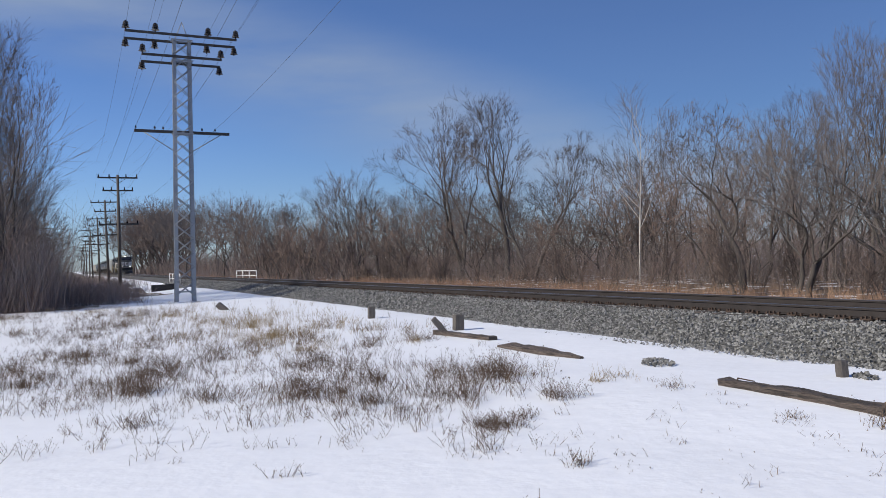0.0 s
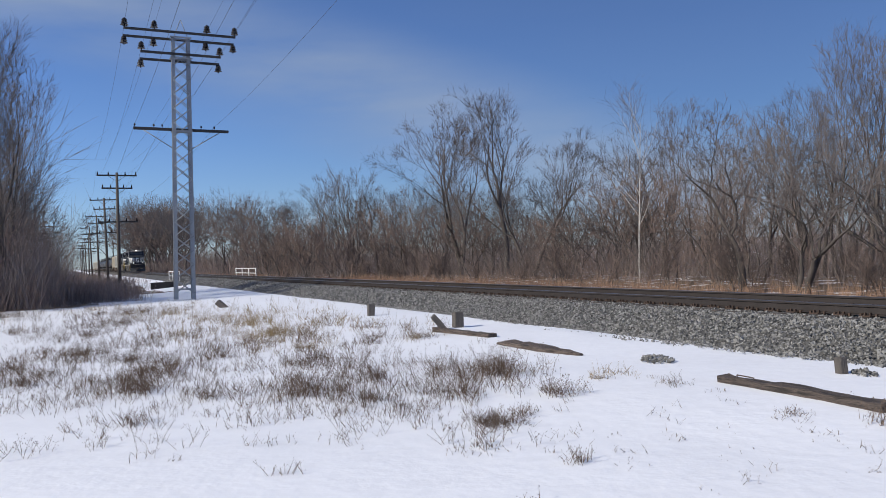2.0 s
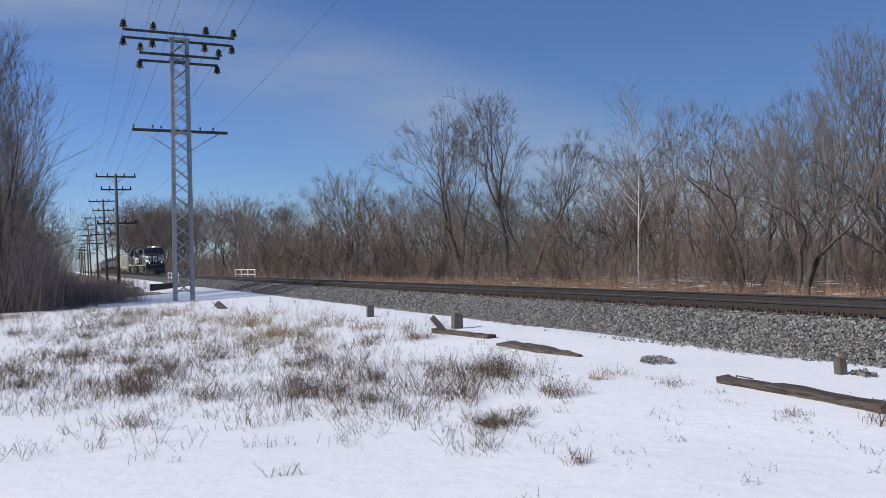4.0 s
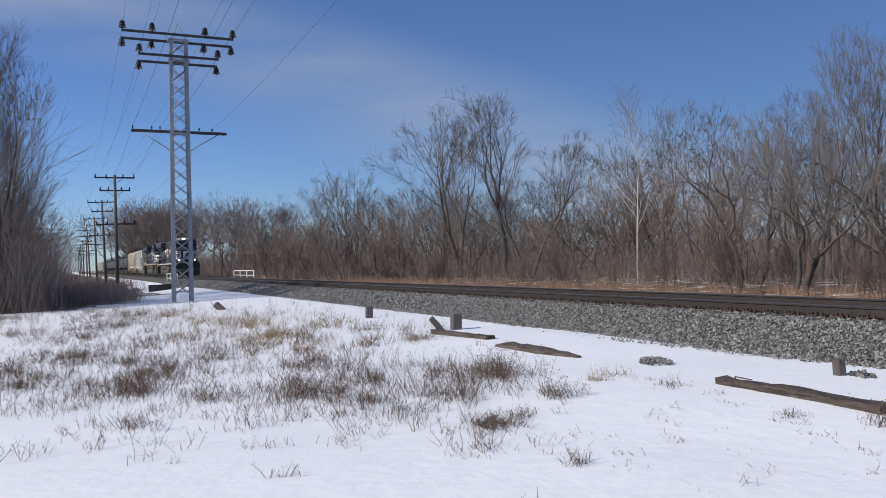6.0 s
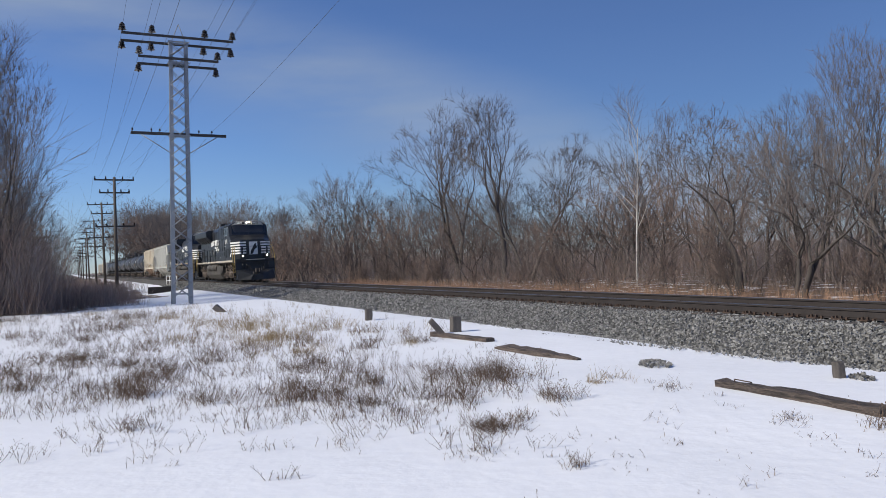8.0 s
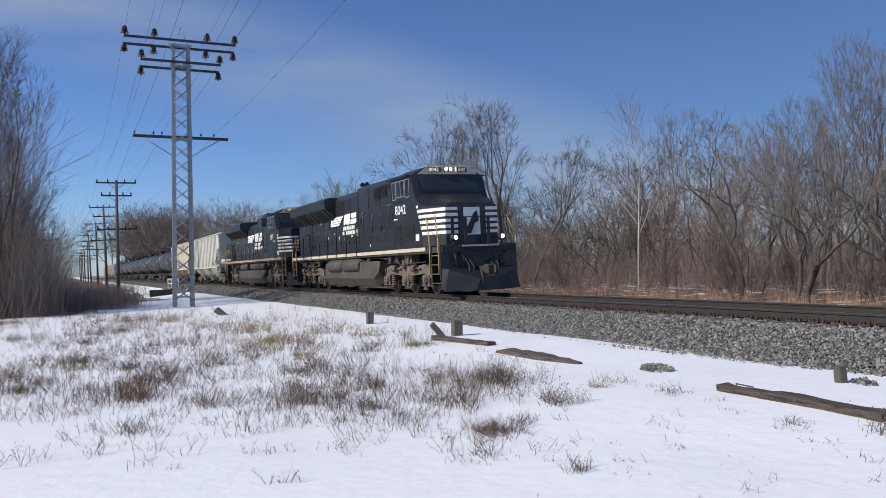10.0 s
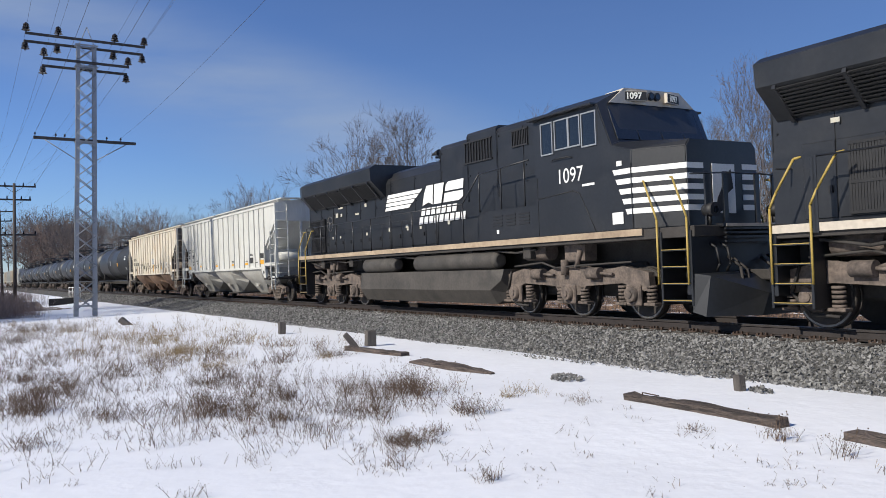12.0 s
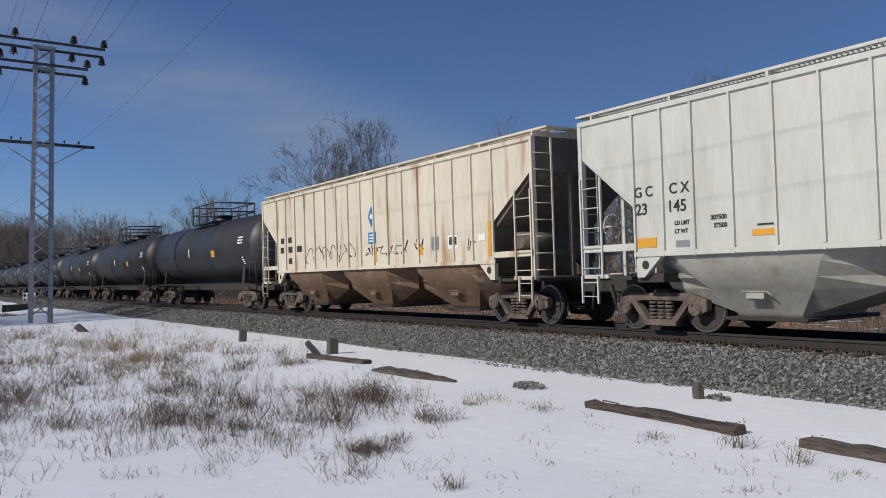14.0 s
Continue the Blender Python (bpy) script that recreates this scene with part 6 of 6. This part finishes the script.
def hopper(half, label, paint, bay_paint, ribs, roof_paint, end_paint, widths=None):
    top = tagged(empty("hopper_car"), label, "hopper car", "covered hopper cars")
    zi, ze, inner = 1.49, 4.21, half - 1.5
    bm = bmesh.new()
    prism(bm, [(-inner, zi), (inner, zi), (inner, 2.42), (half, 3.5), (half, ze), (-half, ze), (-half, 3.5), (-inner, 2.42)], -1.585, 1.585)
    bm.normal_update()
    for f in bm.faces:
        f.material_index = 1 if abs(f.normal.y) < 0.5 else 0
    body = part("body", bm, [paint, end_paint], top)
    bm = bmesh.new()
    prism(bm, [(-1.6, ze), (-1.3, ze + 0.06), (-0.5, ze + 0.16), (0.5, ze + 0.16), (1.3, ze + 0.06), (1.6, ze)], -half, half, axis="x")
    part("roof", bm, roof_paint, top)
    for sy in (-1, 1):
        bm = bmesh.new()
        box(bm, -half, half, *sorted((sy * 1.585, sy * 1.63)), ze - 0.09, ze + 0.01, 0.006)
        box(bm, -inner - 0.05, inner + 0.05, *sorted((sy * 1.585, sy * 1.625)), zi - 0.06, zi + 0.04, 0.006)
        part("side_rail", bm, paint, body)
        for k in range(ribs + 1):
            x = -inner + 2 * inner * (sum(widths[:k]) / sum(widths) if widths else k / ribs)
            bm = bmesh.new()
            box(bm, x - 0.022, x + 0.022, *sorted((sy * 1.585, sy * 1.635)), zi + 0.04, ze - 0.09)
            rod(bm, (x, sy * 1.60, zi - 0.04), (x, sy * 1.645, zi - 0.04), 0.03, n=6)
            part("rib", bm, paint, body)
        # roof walk
        bm = bmesh.new()
        for k in range(int(half * 2 / 0.09)):
            x = -half + 0.05 + k * 0.09
            box(bm, x, x + 0.03, *sorted((sy * 0.88, sy * 1.4)), ze + 0.165, ze + 0.19)
        for y in (0.88, 1.14, 1.4):
            box(bm, -half - 0.15, half + 0.15, sy * y - 0.014, sy * y + 0.014, ze + 0.15, ze + 0.2)
        walkway = part("roof_walk", bm, roof_paint, top)
        for k in range(ribs // 2 + 1):
            x = -half + 0.2 + (2 * half - 0.4) * k / (ribs // 2)
            bm = bmesh.new()
            box(bm, x - 0.025, x + 0.025, *sorted((sy * 0.86, sy * 1.42)), ze + 0.02, ze + 0.16)
            part("bracket", bm, roof_paint, walkway)
    for sx in (-1, 1):
        bm = bmesh.new()
        box(bm, *sorted((sx * half, sx * (half + 0.28))), -1.4, 1.4, ze + 0.16, ze + 0.2)
        part("end_walk", bm, roof_paint, top)
    # loading hatches
    bm = bmesh.new()
    for k in range(5):
        x = -half + 2 + k * (2 * half - 4) / 4
        box(bm, x - 0.9, x + 0.9, -0.35, 0.35, ze + 0.13, ze + 0.24, 0.03)
    part("hatches", bm, roof_paint, top)
    # discharge bays
    pitch = 2 * inner / 3
    for k in (-1, 0, 1):
        cx = k * pitch
        bm = bmesh.new()
        a = pitch / 2 - 0.02
        rings = []
        for fx, fy, ex, ey, z in ((1.50, 1.55, a, 0.95, zi), (1.36, 1.50, a, 0.93, 1.27), (1.18, 1.34, a * 0.97, 0.9, 1.02), (1.0, 1.16, a * 0.93, 0.86, 0.82), (0.64, 0.92, 0.70, 0.7, 0.40), (0.62, 0.9, 0.66, 0.68, 0.32)):
            rings.append([bm.verts.new((cx + px, py, z)) for px, py in ((-fx, -fy), (fx, -fy), (ex, -ey), (ex, ey), (fx, fy), (-fx, fy), (-ex, ey), (-ex, -ey))])
        for p, q in zip(rings, rings[1:]):
            for i in range(8):
                bm.faces.new((p[i], p[(i + 1) % 8], q[(i + 1) % 8], q[i])).smooth = i in (0, 4)
        bm.faces.new(rings[-1])
        bmesh.ops.recalc_face_normals(bm, faces=bm.faces)
        bay = part("discharge_bay", bm, bay_paint, top)
        bm = bmesh.new()
        box(bm, cx - 0.8, cx + 0.8, -1.05, 1.05, 0.27, 0.33, 0.01)
        rod(bm, (cx - 0.5, -1.12, 0.3), (cx - 0.5, 1.12, 0.3), 0.04, n=8)
        part("outlet_gate", bm, DARKGRIME, bay)
        bm = bmesh.new()
        y, z = -1.22, 0.78
        pipe(bm, [(cx - 0.28, y - 0.04, z), (cx + 0.22, y - 0.04, z), (cx + 0.3, y + 0.04, z - 0.1)], 0.014, 5)
        box(bm, cx - 0.2, cx + 0.15, y - 0.02, y + 0.1, z - 0.12, z - 0.03)
        part("vibrator_bracket", bm, bay_paint, bay)
    # centre sill, ends, bolster gussets
    bm = bmesh.new()
    box(bm, -half - 0.85, half + 0.85, -0.28, 0.28, 0.72, 1.1, 0.02)
    for sx in (-1, 1):
        box(bm, *sorted((sx * (inner + 0.2), sx * (half + 0.05))), -1.55, 1.55, 1.0, 1.08, 0.01)
        box(bm, *sorted((sx * (inner - 0.55), sx * (inner + 0.1))), -1.5, 1.5, 0.95, 1.12, 0.01)
    part("underframe", bm, DARKGRIME, top)
    for sx in (-1, 1):
        bm = bmesh.new()
        prism(bm, [(sx * inner, 2.42), (sx * half, 3.5), (sx * half, 3.44), (sx * (inner - 1.0), 1.5), (sx * (inner - 1.0), 1.6)], -1.5, 1.5)
        part("slope_sheet", bm, end_paint, top)
        for sy in (-1, 1):
            bm = bmesh.new()
            box(bm, *sorted((sx * (half - 0.09), sx * (half + 0.01))), *sorted((sy * 1.5, sy * 1.62)), 1.05, ze, 0.008)
            part("corner_post", bm, paint, top)
            bm = bmesh.new()
            box(bm, *sorted((sx * inner, sx * half)), *sorted((sy * 1.56, sy * 1.62)), 1.56, 1.70, 0.006)
            box(bm, *sorted((sx * (half - 0.75), sx * half)), *sorted((sy * 1.3, sy * 1.62)), 1.04, 1.12, 0.006)
            part("side_sill", bm, paint, top)
            bm = bmesh.new()
            prism(bm, [(sx * (inner - 0.62), zi - 0.05), (sx * inner, zi - 0.05), (sx * inner, 1.05), (sx * (inner - 0.18), 1.05)], sy * 1.5, sy * 1.6)
            gusset = part("gusset", bm, paint, top)
            bm = bmesh.new()
            rod(bm, (sx * (inner - 0.22), sy * 1.6, 1.28), (sx * (inner - 0.22), sy * 1.606, 1.28), 0.085, n=14)
            part("gusset_hole", bm, INK, gusset)
            ladder(top, sx * (half - 0.05), sx * (half - 0.62), sy * 1.64, 1.05, 3.05, 5, paint)
            ladder(top, sx * (half - 0.05), sx * (half - 0.5), sy * 1.66, 0.55, 1.1, 2, paint)
            bm = bmesh.new()
            for k in range(8):
                z = 1.25 + k * 0.37
                rod(bm, (sx * (half + 0.04), sy * 1.58, z), (sx * (half + 0.04), sy * 1.08, z), 0.013, n=5)
            box(bm, *sorted((sx * (half + 0.02), sx * (half + 0.06))), *sorted((sy * 1.06, sy * 1.1)), 1.1, ze)
            part("end_ladder", bm, paint, top)
        bm = bmesh.new()
        for y in (-0.45, 0.45):
            box(bm, *sorted((sx * (half - 0.12), sx * half)), y - 0.05, y + 0.05, 1.05, 3.5, 0.01)
        part("end_post", bm, end_paint, top)
        coupler(top, sx * (half + 1.1), sx)
    bm = bmesh.new()
    rod(bm, (half - 1.0, -1.25, 1.95), (half - 1.0, 0.1, 1.95), 0.2, n=16)
    part("air_reservoir", bm, end_paint, top)
    bm = bmesh.new()
    for i in range(14):
        a, b = 6.2832 * i / 14, 6.2832 * (i + 1) / 14
        rod(bm, (half + 0.22, 0.55 + 0.28 * math.cos(a), 2.2 + 0.28 * math.sin(a)), (half + 0.22, 0.55 + 0.28 * math.cos(b), 2.2 + 0.28 * math.sin(b)), 0.016, n=5)
    for a in (0, 2.1, 4.2):
        rod(bm, (half + 0.22, 0.55, 2.2), (half + 0.22, 0.55 + 0.28 * math.cos(a), 2.2 + 0.28 * math.sin(a)), 0.012, n=4)
    rod(bm, (half, 0.55, 2.2), (half + 0.22, 0.55, 2.2), 0.03, n=6)
    part("brake_wheel", bm, paint, top)
    return top, body, inner


grain, body, inner = hopper(8.46, "off-white covered hopper car with ribbed sides and grey bays", HOPWHITE, BAYGREY, 17, HOPWHITE, HOPWHITE, [0.70] * 2 + [0.815] * 4 + [0.92] * 5 + [0.815] * 4 + [0.70] * 2)
Y = -1.59
for text, size, d, z in (("G C", 0.27, 61.47, 2.55), ("C X", 0.27, 60.62, 2.55), ("23", 0.30, 61.45, 2.22), ("145", 0.30, 60.68, 2.22), ("LD LMT", 0.10, 60.52, 1.98), ("LT WT", 0.10, 60.52, 1.83), ("203500", 0.11, 59.72, 2.02), ("59500", 0.11, 59.66, 1.88)):
    words(text, size, 54.5 - d, Y - 0.002, z, body, INK, bold=0.004)
for d0, d1, z0, z1, m in ((61.42, 60.96, 1.60, 1.78, ORANGE), (58.9, 58.42, 1.70, 1.80, ORANGE), (55.7, 55.25, 1.66, 1.75, ORANGE), (52.7, 52.3, 1.66, 1.75, ORANGE), (50.5, 50.05, 1.66, 1.76, ORANGE), (48.24, 47.74, 1.66, 1.84, ORANGE), (48.24, 47.76, 1.92, 2.14, INK), (49.72, 49.26, 1.72, 1.98, INK), (60.5, 60.2, 1.58, 1.70, FRAME)):
    plate("placard", 54.5 - d0, 54.5 - d1, z0, z1, Y, m, body)
for d0, d1, z in ((58.8, 58.5, 1.86), (55.65, 55.3, 1.80), (52.65, 52.35, 1.80), (50.45, 50.1, 1.82), (49.7, 49.3, 2.06), (49.7, 49.3, 2.12), (49.0, 48.6, 1.72), (52.65, 52.35, 1.86)):
    plate("lettering_bar", 54.5 - d0, 54.5 - d1, z, z + 0.03, Y, INK, body)
CARS.append((grain, 54.5))
for x in (-6.93, 6.93):
    freight_truck(grain, x)

stained, body, inner = hopper(8.27, "rust-stained cream covered hopper car with painted scrawls", HOPCREAM, BAYRUST, 16, HOPCREAM, ENDGRIME_SHADE)
# blue diamond emblem and plaque
bm = bmesh.new()
prism(bm, [(72.75 - 72.28, 2.98), (72.75 - 72.08, 3.30), (72.75 - 71.88, 2.98), (72.75 - 72.08, 2.66)], -1.59, -1.596)
part("emblem", bm, BLUE, body, "blue diamond emblem")
bm = bmesh.new()
prism(bm, [(0.57, 2.98), (0.67, 3.1), (0.77, 2.98), (0.67, 2.90)], -1.597, -1.60)
part("emblem", bm, WHITEMARK, body)
plate("placard", 0.46, 0.94, 2.18, 2.52, -1.59, BLUE, body, "blue plaque with unreadable wording")
for z in (2.24, 2.33, 2.42):
    plate("lettering_bar", 0.53, 0.87, z, z + 0.04, -1.597, WHITEMARK, body)
for d0, d1, z0, z1, m in ((79.2, 78.9, 2.5, 2.7, INK), (78.5, 78.2, 2.5, 2.7, INK), (79.25, 78.95, 2.15, 2.36, INK), (78.5, 78.15, 2.15, 2.36, INK), (77.7, 77.3, 2.15, 2.36, INK), (78.5, 78.2, 1.75, 1.95, INK), (68.75, 68.4, 1.85, 2.2, FRAME), (67.95, 67.5, 1.85, 2.2, WHITEMARK), (67.9, 67.75, 1.95, 2.15, INK), (67.7, 67.55, 1.95, 2.15, INK), (66.62, 66.32, 2.0, 2.16, WHITEMARK), (66.22, 66.1, 1.62, 2.45, ORANGE), (69.35, 69.2, 1.75, 2.0, ORANGE), (71.9, 71.8, 1.65, 2.1, ORANGE)):
    plate("placard", 72.75 - d0, 72.75 - d1, z0, z1, -1.59, m, body)
r = random.Random(4)
for d0, d1, z0, z1, n, m in ((77.0, 73.2, 1.66, 2.30, 6, INK), (72.5, 71.9, 1.75, 2.15, 2, INK), (71.7, 69.9, 1.7, 2.2, 4, INK), (69.6, 69.1, 1.8, 2.2, 2, INK), (67.1, 66.75, 1.75, 2.1, 2, INK)):
    for k in range(n):
        bm = bmesh.new()
        x0 = 72.75 - d0 + (d0 - d1) * k / n
        wd = (d0 - d1) / n
        a, b, c = r.uniform(2.6, 5.5), r.uniform(4.5, 9.5), r.uniform(0, 6)
        pts = [(x0 + wd * (0.1 + 0.75 * j / 26 + 0.28 * math.sin(a * j / 26 * 2 + c)), -1.592, z0 + (z1 - z0) * (0.5 + 0.48 * math.sin(b * j / 26 + c * 1.7) * (0.7 + 0.3 * math.cos(j * 0.4)))) for j in range(27)]
        pipe(bm, pts, 0.011, 4)
        part("scrawl", bm, m, body, "dark spray-paint stroke")
CARS.append((stained, 72.75))
for x in (-6.9, 6.9):
    freight_truck(stained, x)


# ---- tank cars ----
def tank_car():
    top = tagged(empty("tank_car"), "black cylindrical tank car with a railed top platform", "tank car", "black tank cars")
    bm = bmesh.new()
    n, zc, rr, h = 36, 2.62, 1.47, 7.7
    secs = [(-h - 0.55, 0.15), (-h - 0.48, 0.62), (-h - 0.30, 1.08), (-h, 1.40), (-h + 0.15, rr), (-2.6, rr), (-2.58, rr + 0.012), (-2.5, rr + 0.012), (-2.48, rr), (2.48, rr), (2.5, rr + 0.012), (2.58, rr + 0.012), (2.6, rr), (h - 0.15, rr), (h, 1.40), (h + 0.30, 1.08), (h + 0.48, 0.62), (h + 0.55, 0.15)]
    rings = [[bm.verts.new((x, q * math.cos(6.2832 * i / n), zc + q * math.sin(6.2832 * i / n))) for i in range(n)] for x, q in secs]
    for a, b in zip(rings, rings[1:]):
        for i in range(n):
            bm.faces.new((a[i], a[(i + 1) % n], b[(i + 1) % n], b[i])).smooth = True
    bm.faces.new(rings[0])
    bm.faces.new(rings[-1])
    bmesh.ops.recalc_face_normals(bm, faces=bm.faces)
    shell = part("tank", bm, CARBLACK, top)
    for x0, x1, z0, z1, m in ((2.6, 3.1, 2.3, 2.6, ORANGE), (6.3, 6.9, 2.75, 3.1, WHITEMARK), (-1.0, -0.9, 2.4, 2.8, WHITEMARK), (6.6, 6.75, 1.9, 2.2, WHITEMARK)):
        bm = bmesh.new()
        if m is WHITEMARK and x1 - x0 > 0.3:
            for k in range(3):
                z = z0 + k * (z1 - z0) / 3
                y = -math.sqrt((rr + 0.01) ** 2 - (z - zc) ** 2)
                box(bm, x0, x1, y - 0.012, y + 0.02, z, z + 0.06)
        else:
            for k in range(4):
                z = z0 + k * (z1 - z0) / 4
                y = -math.sqrt((rr + 0.006) ** 2 - (z - zc) ** 2)
                box(bm, x0, x1, y - 0.012, y + 0.04, z, z + (z1 - z0) / 4)
        part("marking", bm, m, shell)
    # dome, hatch and platform
    bm = bmesh.new()
    rod(bm, (0, 0, 4.0), (0, 0, 4.35), 0.45, 0.42, 18)
    rod(bm, (0, 0, 4.35), (0, 0, 4.42), 0.5, 0.48, 18)
    rod(bm, (-0.9, 0, 4.0), (-0.9, 0, 4.3), 0.16, n=10)
    part("hatch", bm, CARBLACK, top)
    bm = bmesh.new()
    for sy in (-1, 1):
        box(bm, -1.7, 1.7, *sorted((sy * 0.6, sy * 1.05)), 4.0, 4.06, 0.01)
    part("platform", bm, CARBLACK, top)
    for sy in (-1, 1):
        for x in (-1.7, -0.6, 0.6, 1.7):
            bm = bmesh.new()
            rod(bm, (x, sy * 1.0, 4.0), (x, sy * 1.0, 4.92), 0.034, n=5)
            part("rail_post", bm, CARBLACK, top)
        for z in (4.5, 4.92):
            bm = bmesh.new()
            pipe(bm, [(-1.7, -sy * 1.0, z), (-1.7 * sy * sy, sy * 1.0, z), (1.7, sy * 1.0, z), (1.7, -sy * 1.0, z)], 0.034, 5)
            part("platform_rail", bm, CARBLACK, top)
        bm = bmesh.new()
        box(bm, -h, h, *sorted((sy * 1.35, sy * 1.5)), 1.02, 1.1, 0.01)
        part("running_board", bm, CARBLACK, top)
        for sx in (-1, 1):
            bm = bmesh.new()
            pipe(bm, [(sx * h, sy * 1.45, 1.1), (sx * h, sy * 1.45, 1.9), (sx * (h + 0.7), sy * 1.45, 1.9), (sx * (h + 0.7), sy * 1.45, 0.6)], 0.022, 5)
            part("end_railing", bm, CARBLACK, top)
    bm = bmesh.new()
    box(bm, -8.3, 8.3, -0.3, 0.3, 0.75, 1.2, 0.02)
    for sx in (-1, 1):
        box(bm, *sorted((sx * 7.4, sx * 8.4)), -1.5, 1.5, 0.98, 1.06, 0.01)
        prism(bm, [(-1.3, 1.0), (1.3, 1.0), (1.2, 1.9), (0.7, 1.45), (-0.7, 1.45), (-1.2, 1.9)], sx * 6.2, sx * 6.5, axis="x")
    part("underframe", bm, DARKGRIME, top)
    for sx in (-1, 1):
        coupler(top, sx * 8.75, sx)
    return top


tank = tank_car()
for x in (-6.3, 6.3):
    freight_truck(tank, x, spin=False)
CARS.append((tank, 81.85 + 17.65 / 2))
for k in range(1, 8):
    CARS.append((copy_thing(tank, Matrix()), 81.85 + 17.65 * (k + 0.5)))
rear = 81.85 + 17.65 * 8
for k in range(4):
    ob = copy_thing(grain if k % 2 == 0 else stained, Matrix())
    CARS.append((ob, rear + 19.4 * k + 9.7))
for ob in [c for c in tank.children if c.name.startswith("axle")]:
    WHEELS.append((ob, ob.location.x, 0.457))


# ---- pieces of the track: ties, plates, spikes and loose stones ----
def tie_mesh():
    bm = bmesh.new()
    box(bm, -0.115, 0.115, -1.3, 1.3, -0.36, -0.19, 0.012)
    data = bpy.data.meshes.new("tie")
    bm.to_mesh(data)
    bm.free()
    data.materials.append(TIE)
    return data


def plate_mesh():
    bm = bmesh.new()
    for side in (-0.753, 0.753):
        box(bm, -0.1, 0.1, side - 0.19, side + 0.19, -0.192, -0.176)
        for dx in (-0.05, 0.05):
            for dy in (-0.1, 0.1):
                box(bm, dx - 0.012, dx + 0.012, side + dy - 0.02, side + dy + 0.02, -0.18, -0.13)
        for dx in (-0.15, 0.15):
            box(bm, dx - 0.02, dx + 0.02, side - 0.1, side + 0.1, -0.2, -0.15)
    data = bpy.data.meshes.new("fastening")
    bm.to_mesh(data)
    bm.free()
    data.materials.append(SPIKE)
    return data


def lay_ties():
    r = random.Random(5)
    tie, plate = tie_mesh(), plate_mesh()
    sleepers = tagged(empty("crossties"), "row of dark wooden ties under the rails", "ties", kind="structure")
    for i in range(230):
        s = -118 + i * 0.53
        ob = new("tie", tie)
        ob.parent = sleepers
        ob.matrix_basis = Matrix.Translation(at(s + r.gauss(0, 0.02), r.gauss(0, 0.03), r.gauss(0, 0.006))) @ pose(0, 0, 0, 0, 0, HEAD + r.gauss(0, 0.6))
        fx = new("fastening", plate)
        fx.parent = sleepers
        fx.matrix_basis = Matrix.Translation(at(s, 0)) @ pose(0, 0, 0, 0, 0, HEAD)
    verts, faces = [], []
    for s in np.arange(-420, -118.5, 0.53):
        b = len(verts)
        for dz in (-0.36, -0.19):
            for ds, dw in ((-0.11, -1.3), (0.11, -1.3), (0.11, 1.3), (-0.11, 1.3)):
                verts.append(at(s + ds, dw, dz))
        faces += [(b + 4, b + 5, b + 6, b + 7), (b, b + 1, b + 5, b + 4), (b + 1, b + 2, b + 6, b + 5), (b + 2, b + 3, b + 7, b + 6), (b + 3, b, b + 4, b + 7)]
    tagged(raw_object("tie_run", verts, faces, TIE, sleepers), kind="stuff")


lay_ties()


def ballast_z(w):
    w = abs(w)
    return -0.225 if w < 1.85 else -0.235 + (w - 1.85) / 1.65 * (GROUND - 0.03 + 0.235)


def scatter_stones():
    """Loose stones, octahedra made uneven, packed on the shoulder that faces the camera."""
    r = np.random.RandomState(11)
    verts, faces = [], []
    corners, octa = np.array(CORNERS, float), np.array(OCTA)
    f, a = np.array(FWD), np.array(AWAY)
    for s0, s1, w0, w1, count, lo, hi in ((-24, -3, 0.9, 3.75, 27000, 0.015, 0.034), (-50, -24, 0.9, 3.75, 11000, 0.024, 0.046), (-100, -50, 0.9, 3.7, 7000, 0.04, 0.075), (-40, -3, -1.6, 0.9, 5000, 0.02, 0.04)):
        n = count
        s, w = r.uniform(s0, s1, n), r.uniform(w0, w1, n)
        w = np.where(w > 3.4, 3.4 + (w - 3.4) * r.rand(n), w)
        z = np.array([ballast_z(x) for x in w]) + r.uniform(-0.01, 0.022, n)
        size = r.uniform(lo, hi, n)
        c = f[None] * s[:, None] + a[None] * (TRACK_D - w)[:, None]
        c[:, 2] = z
        q = r.normal(size=(n, 3, 3))
        q, _ = np.linalg.qr(q)
        pts = corners[None] * r.uniform(0.6, 1.35, (n, 6, 3)) + r.normal(0, 0.28, (n, 6, 3))
        pts = np.einsum("nij,nkj->nki", q, pts) * size[:, None, None] + c[:, None]
        base = len(verts) + np.arange(n) * 6
        verts.extend(pts.reshape(-1, 3).tolist())
        faces.extend((octa[None] + base[:, None, None]).reshape(-1, 3).tolist())
    tagged(raw_object("ballast_stones", verts, faces, STONE), "loose grey-green crushed stones heaped along the track", "ballast", kind="stuff")


scatter_stones()


# ---- motion ----
FRONT = [(0, -228.2), (1.5, -197.0), (3.0, -165.6), (4.5, -134.3), (6.0, -103.1), (7.0, -82.5), (8.0, -62.8), (9.0, -43.5), (10.0, -25.0), (10.5, -15.9), (11.0, -6.55), (12.0, 12.3), (12.5, 21.75), (13.3, 36.95), (14.0, 50.3)]


def motions():
    for ob, back in CARS:
        walk(ob, [(t, Matrix.Translation(at(u - back, 0)) @ pose(0, 0, 0, 0, 0, HEAD)) for t, u in FRONT])
    for ob, x, radius in WHEELS:
        rows = []
        for i in range(0, 421):
            t = i / 30
            u = float(np.interp(t, [a for a, b in FRONT], [b for a, b in FRONT]))
            rows.append((t, pose(x, 0, radius, 0, math.degrees(u / radius) % 360.0, 0)))
        walk(ob, rows)


motions()
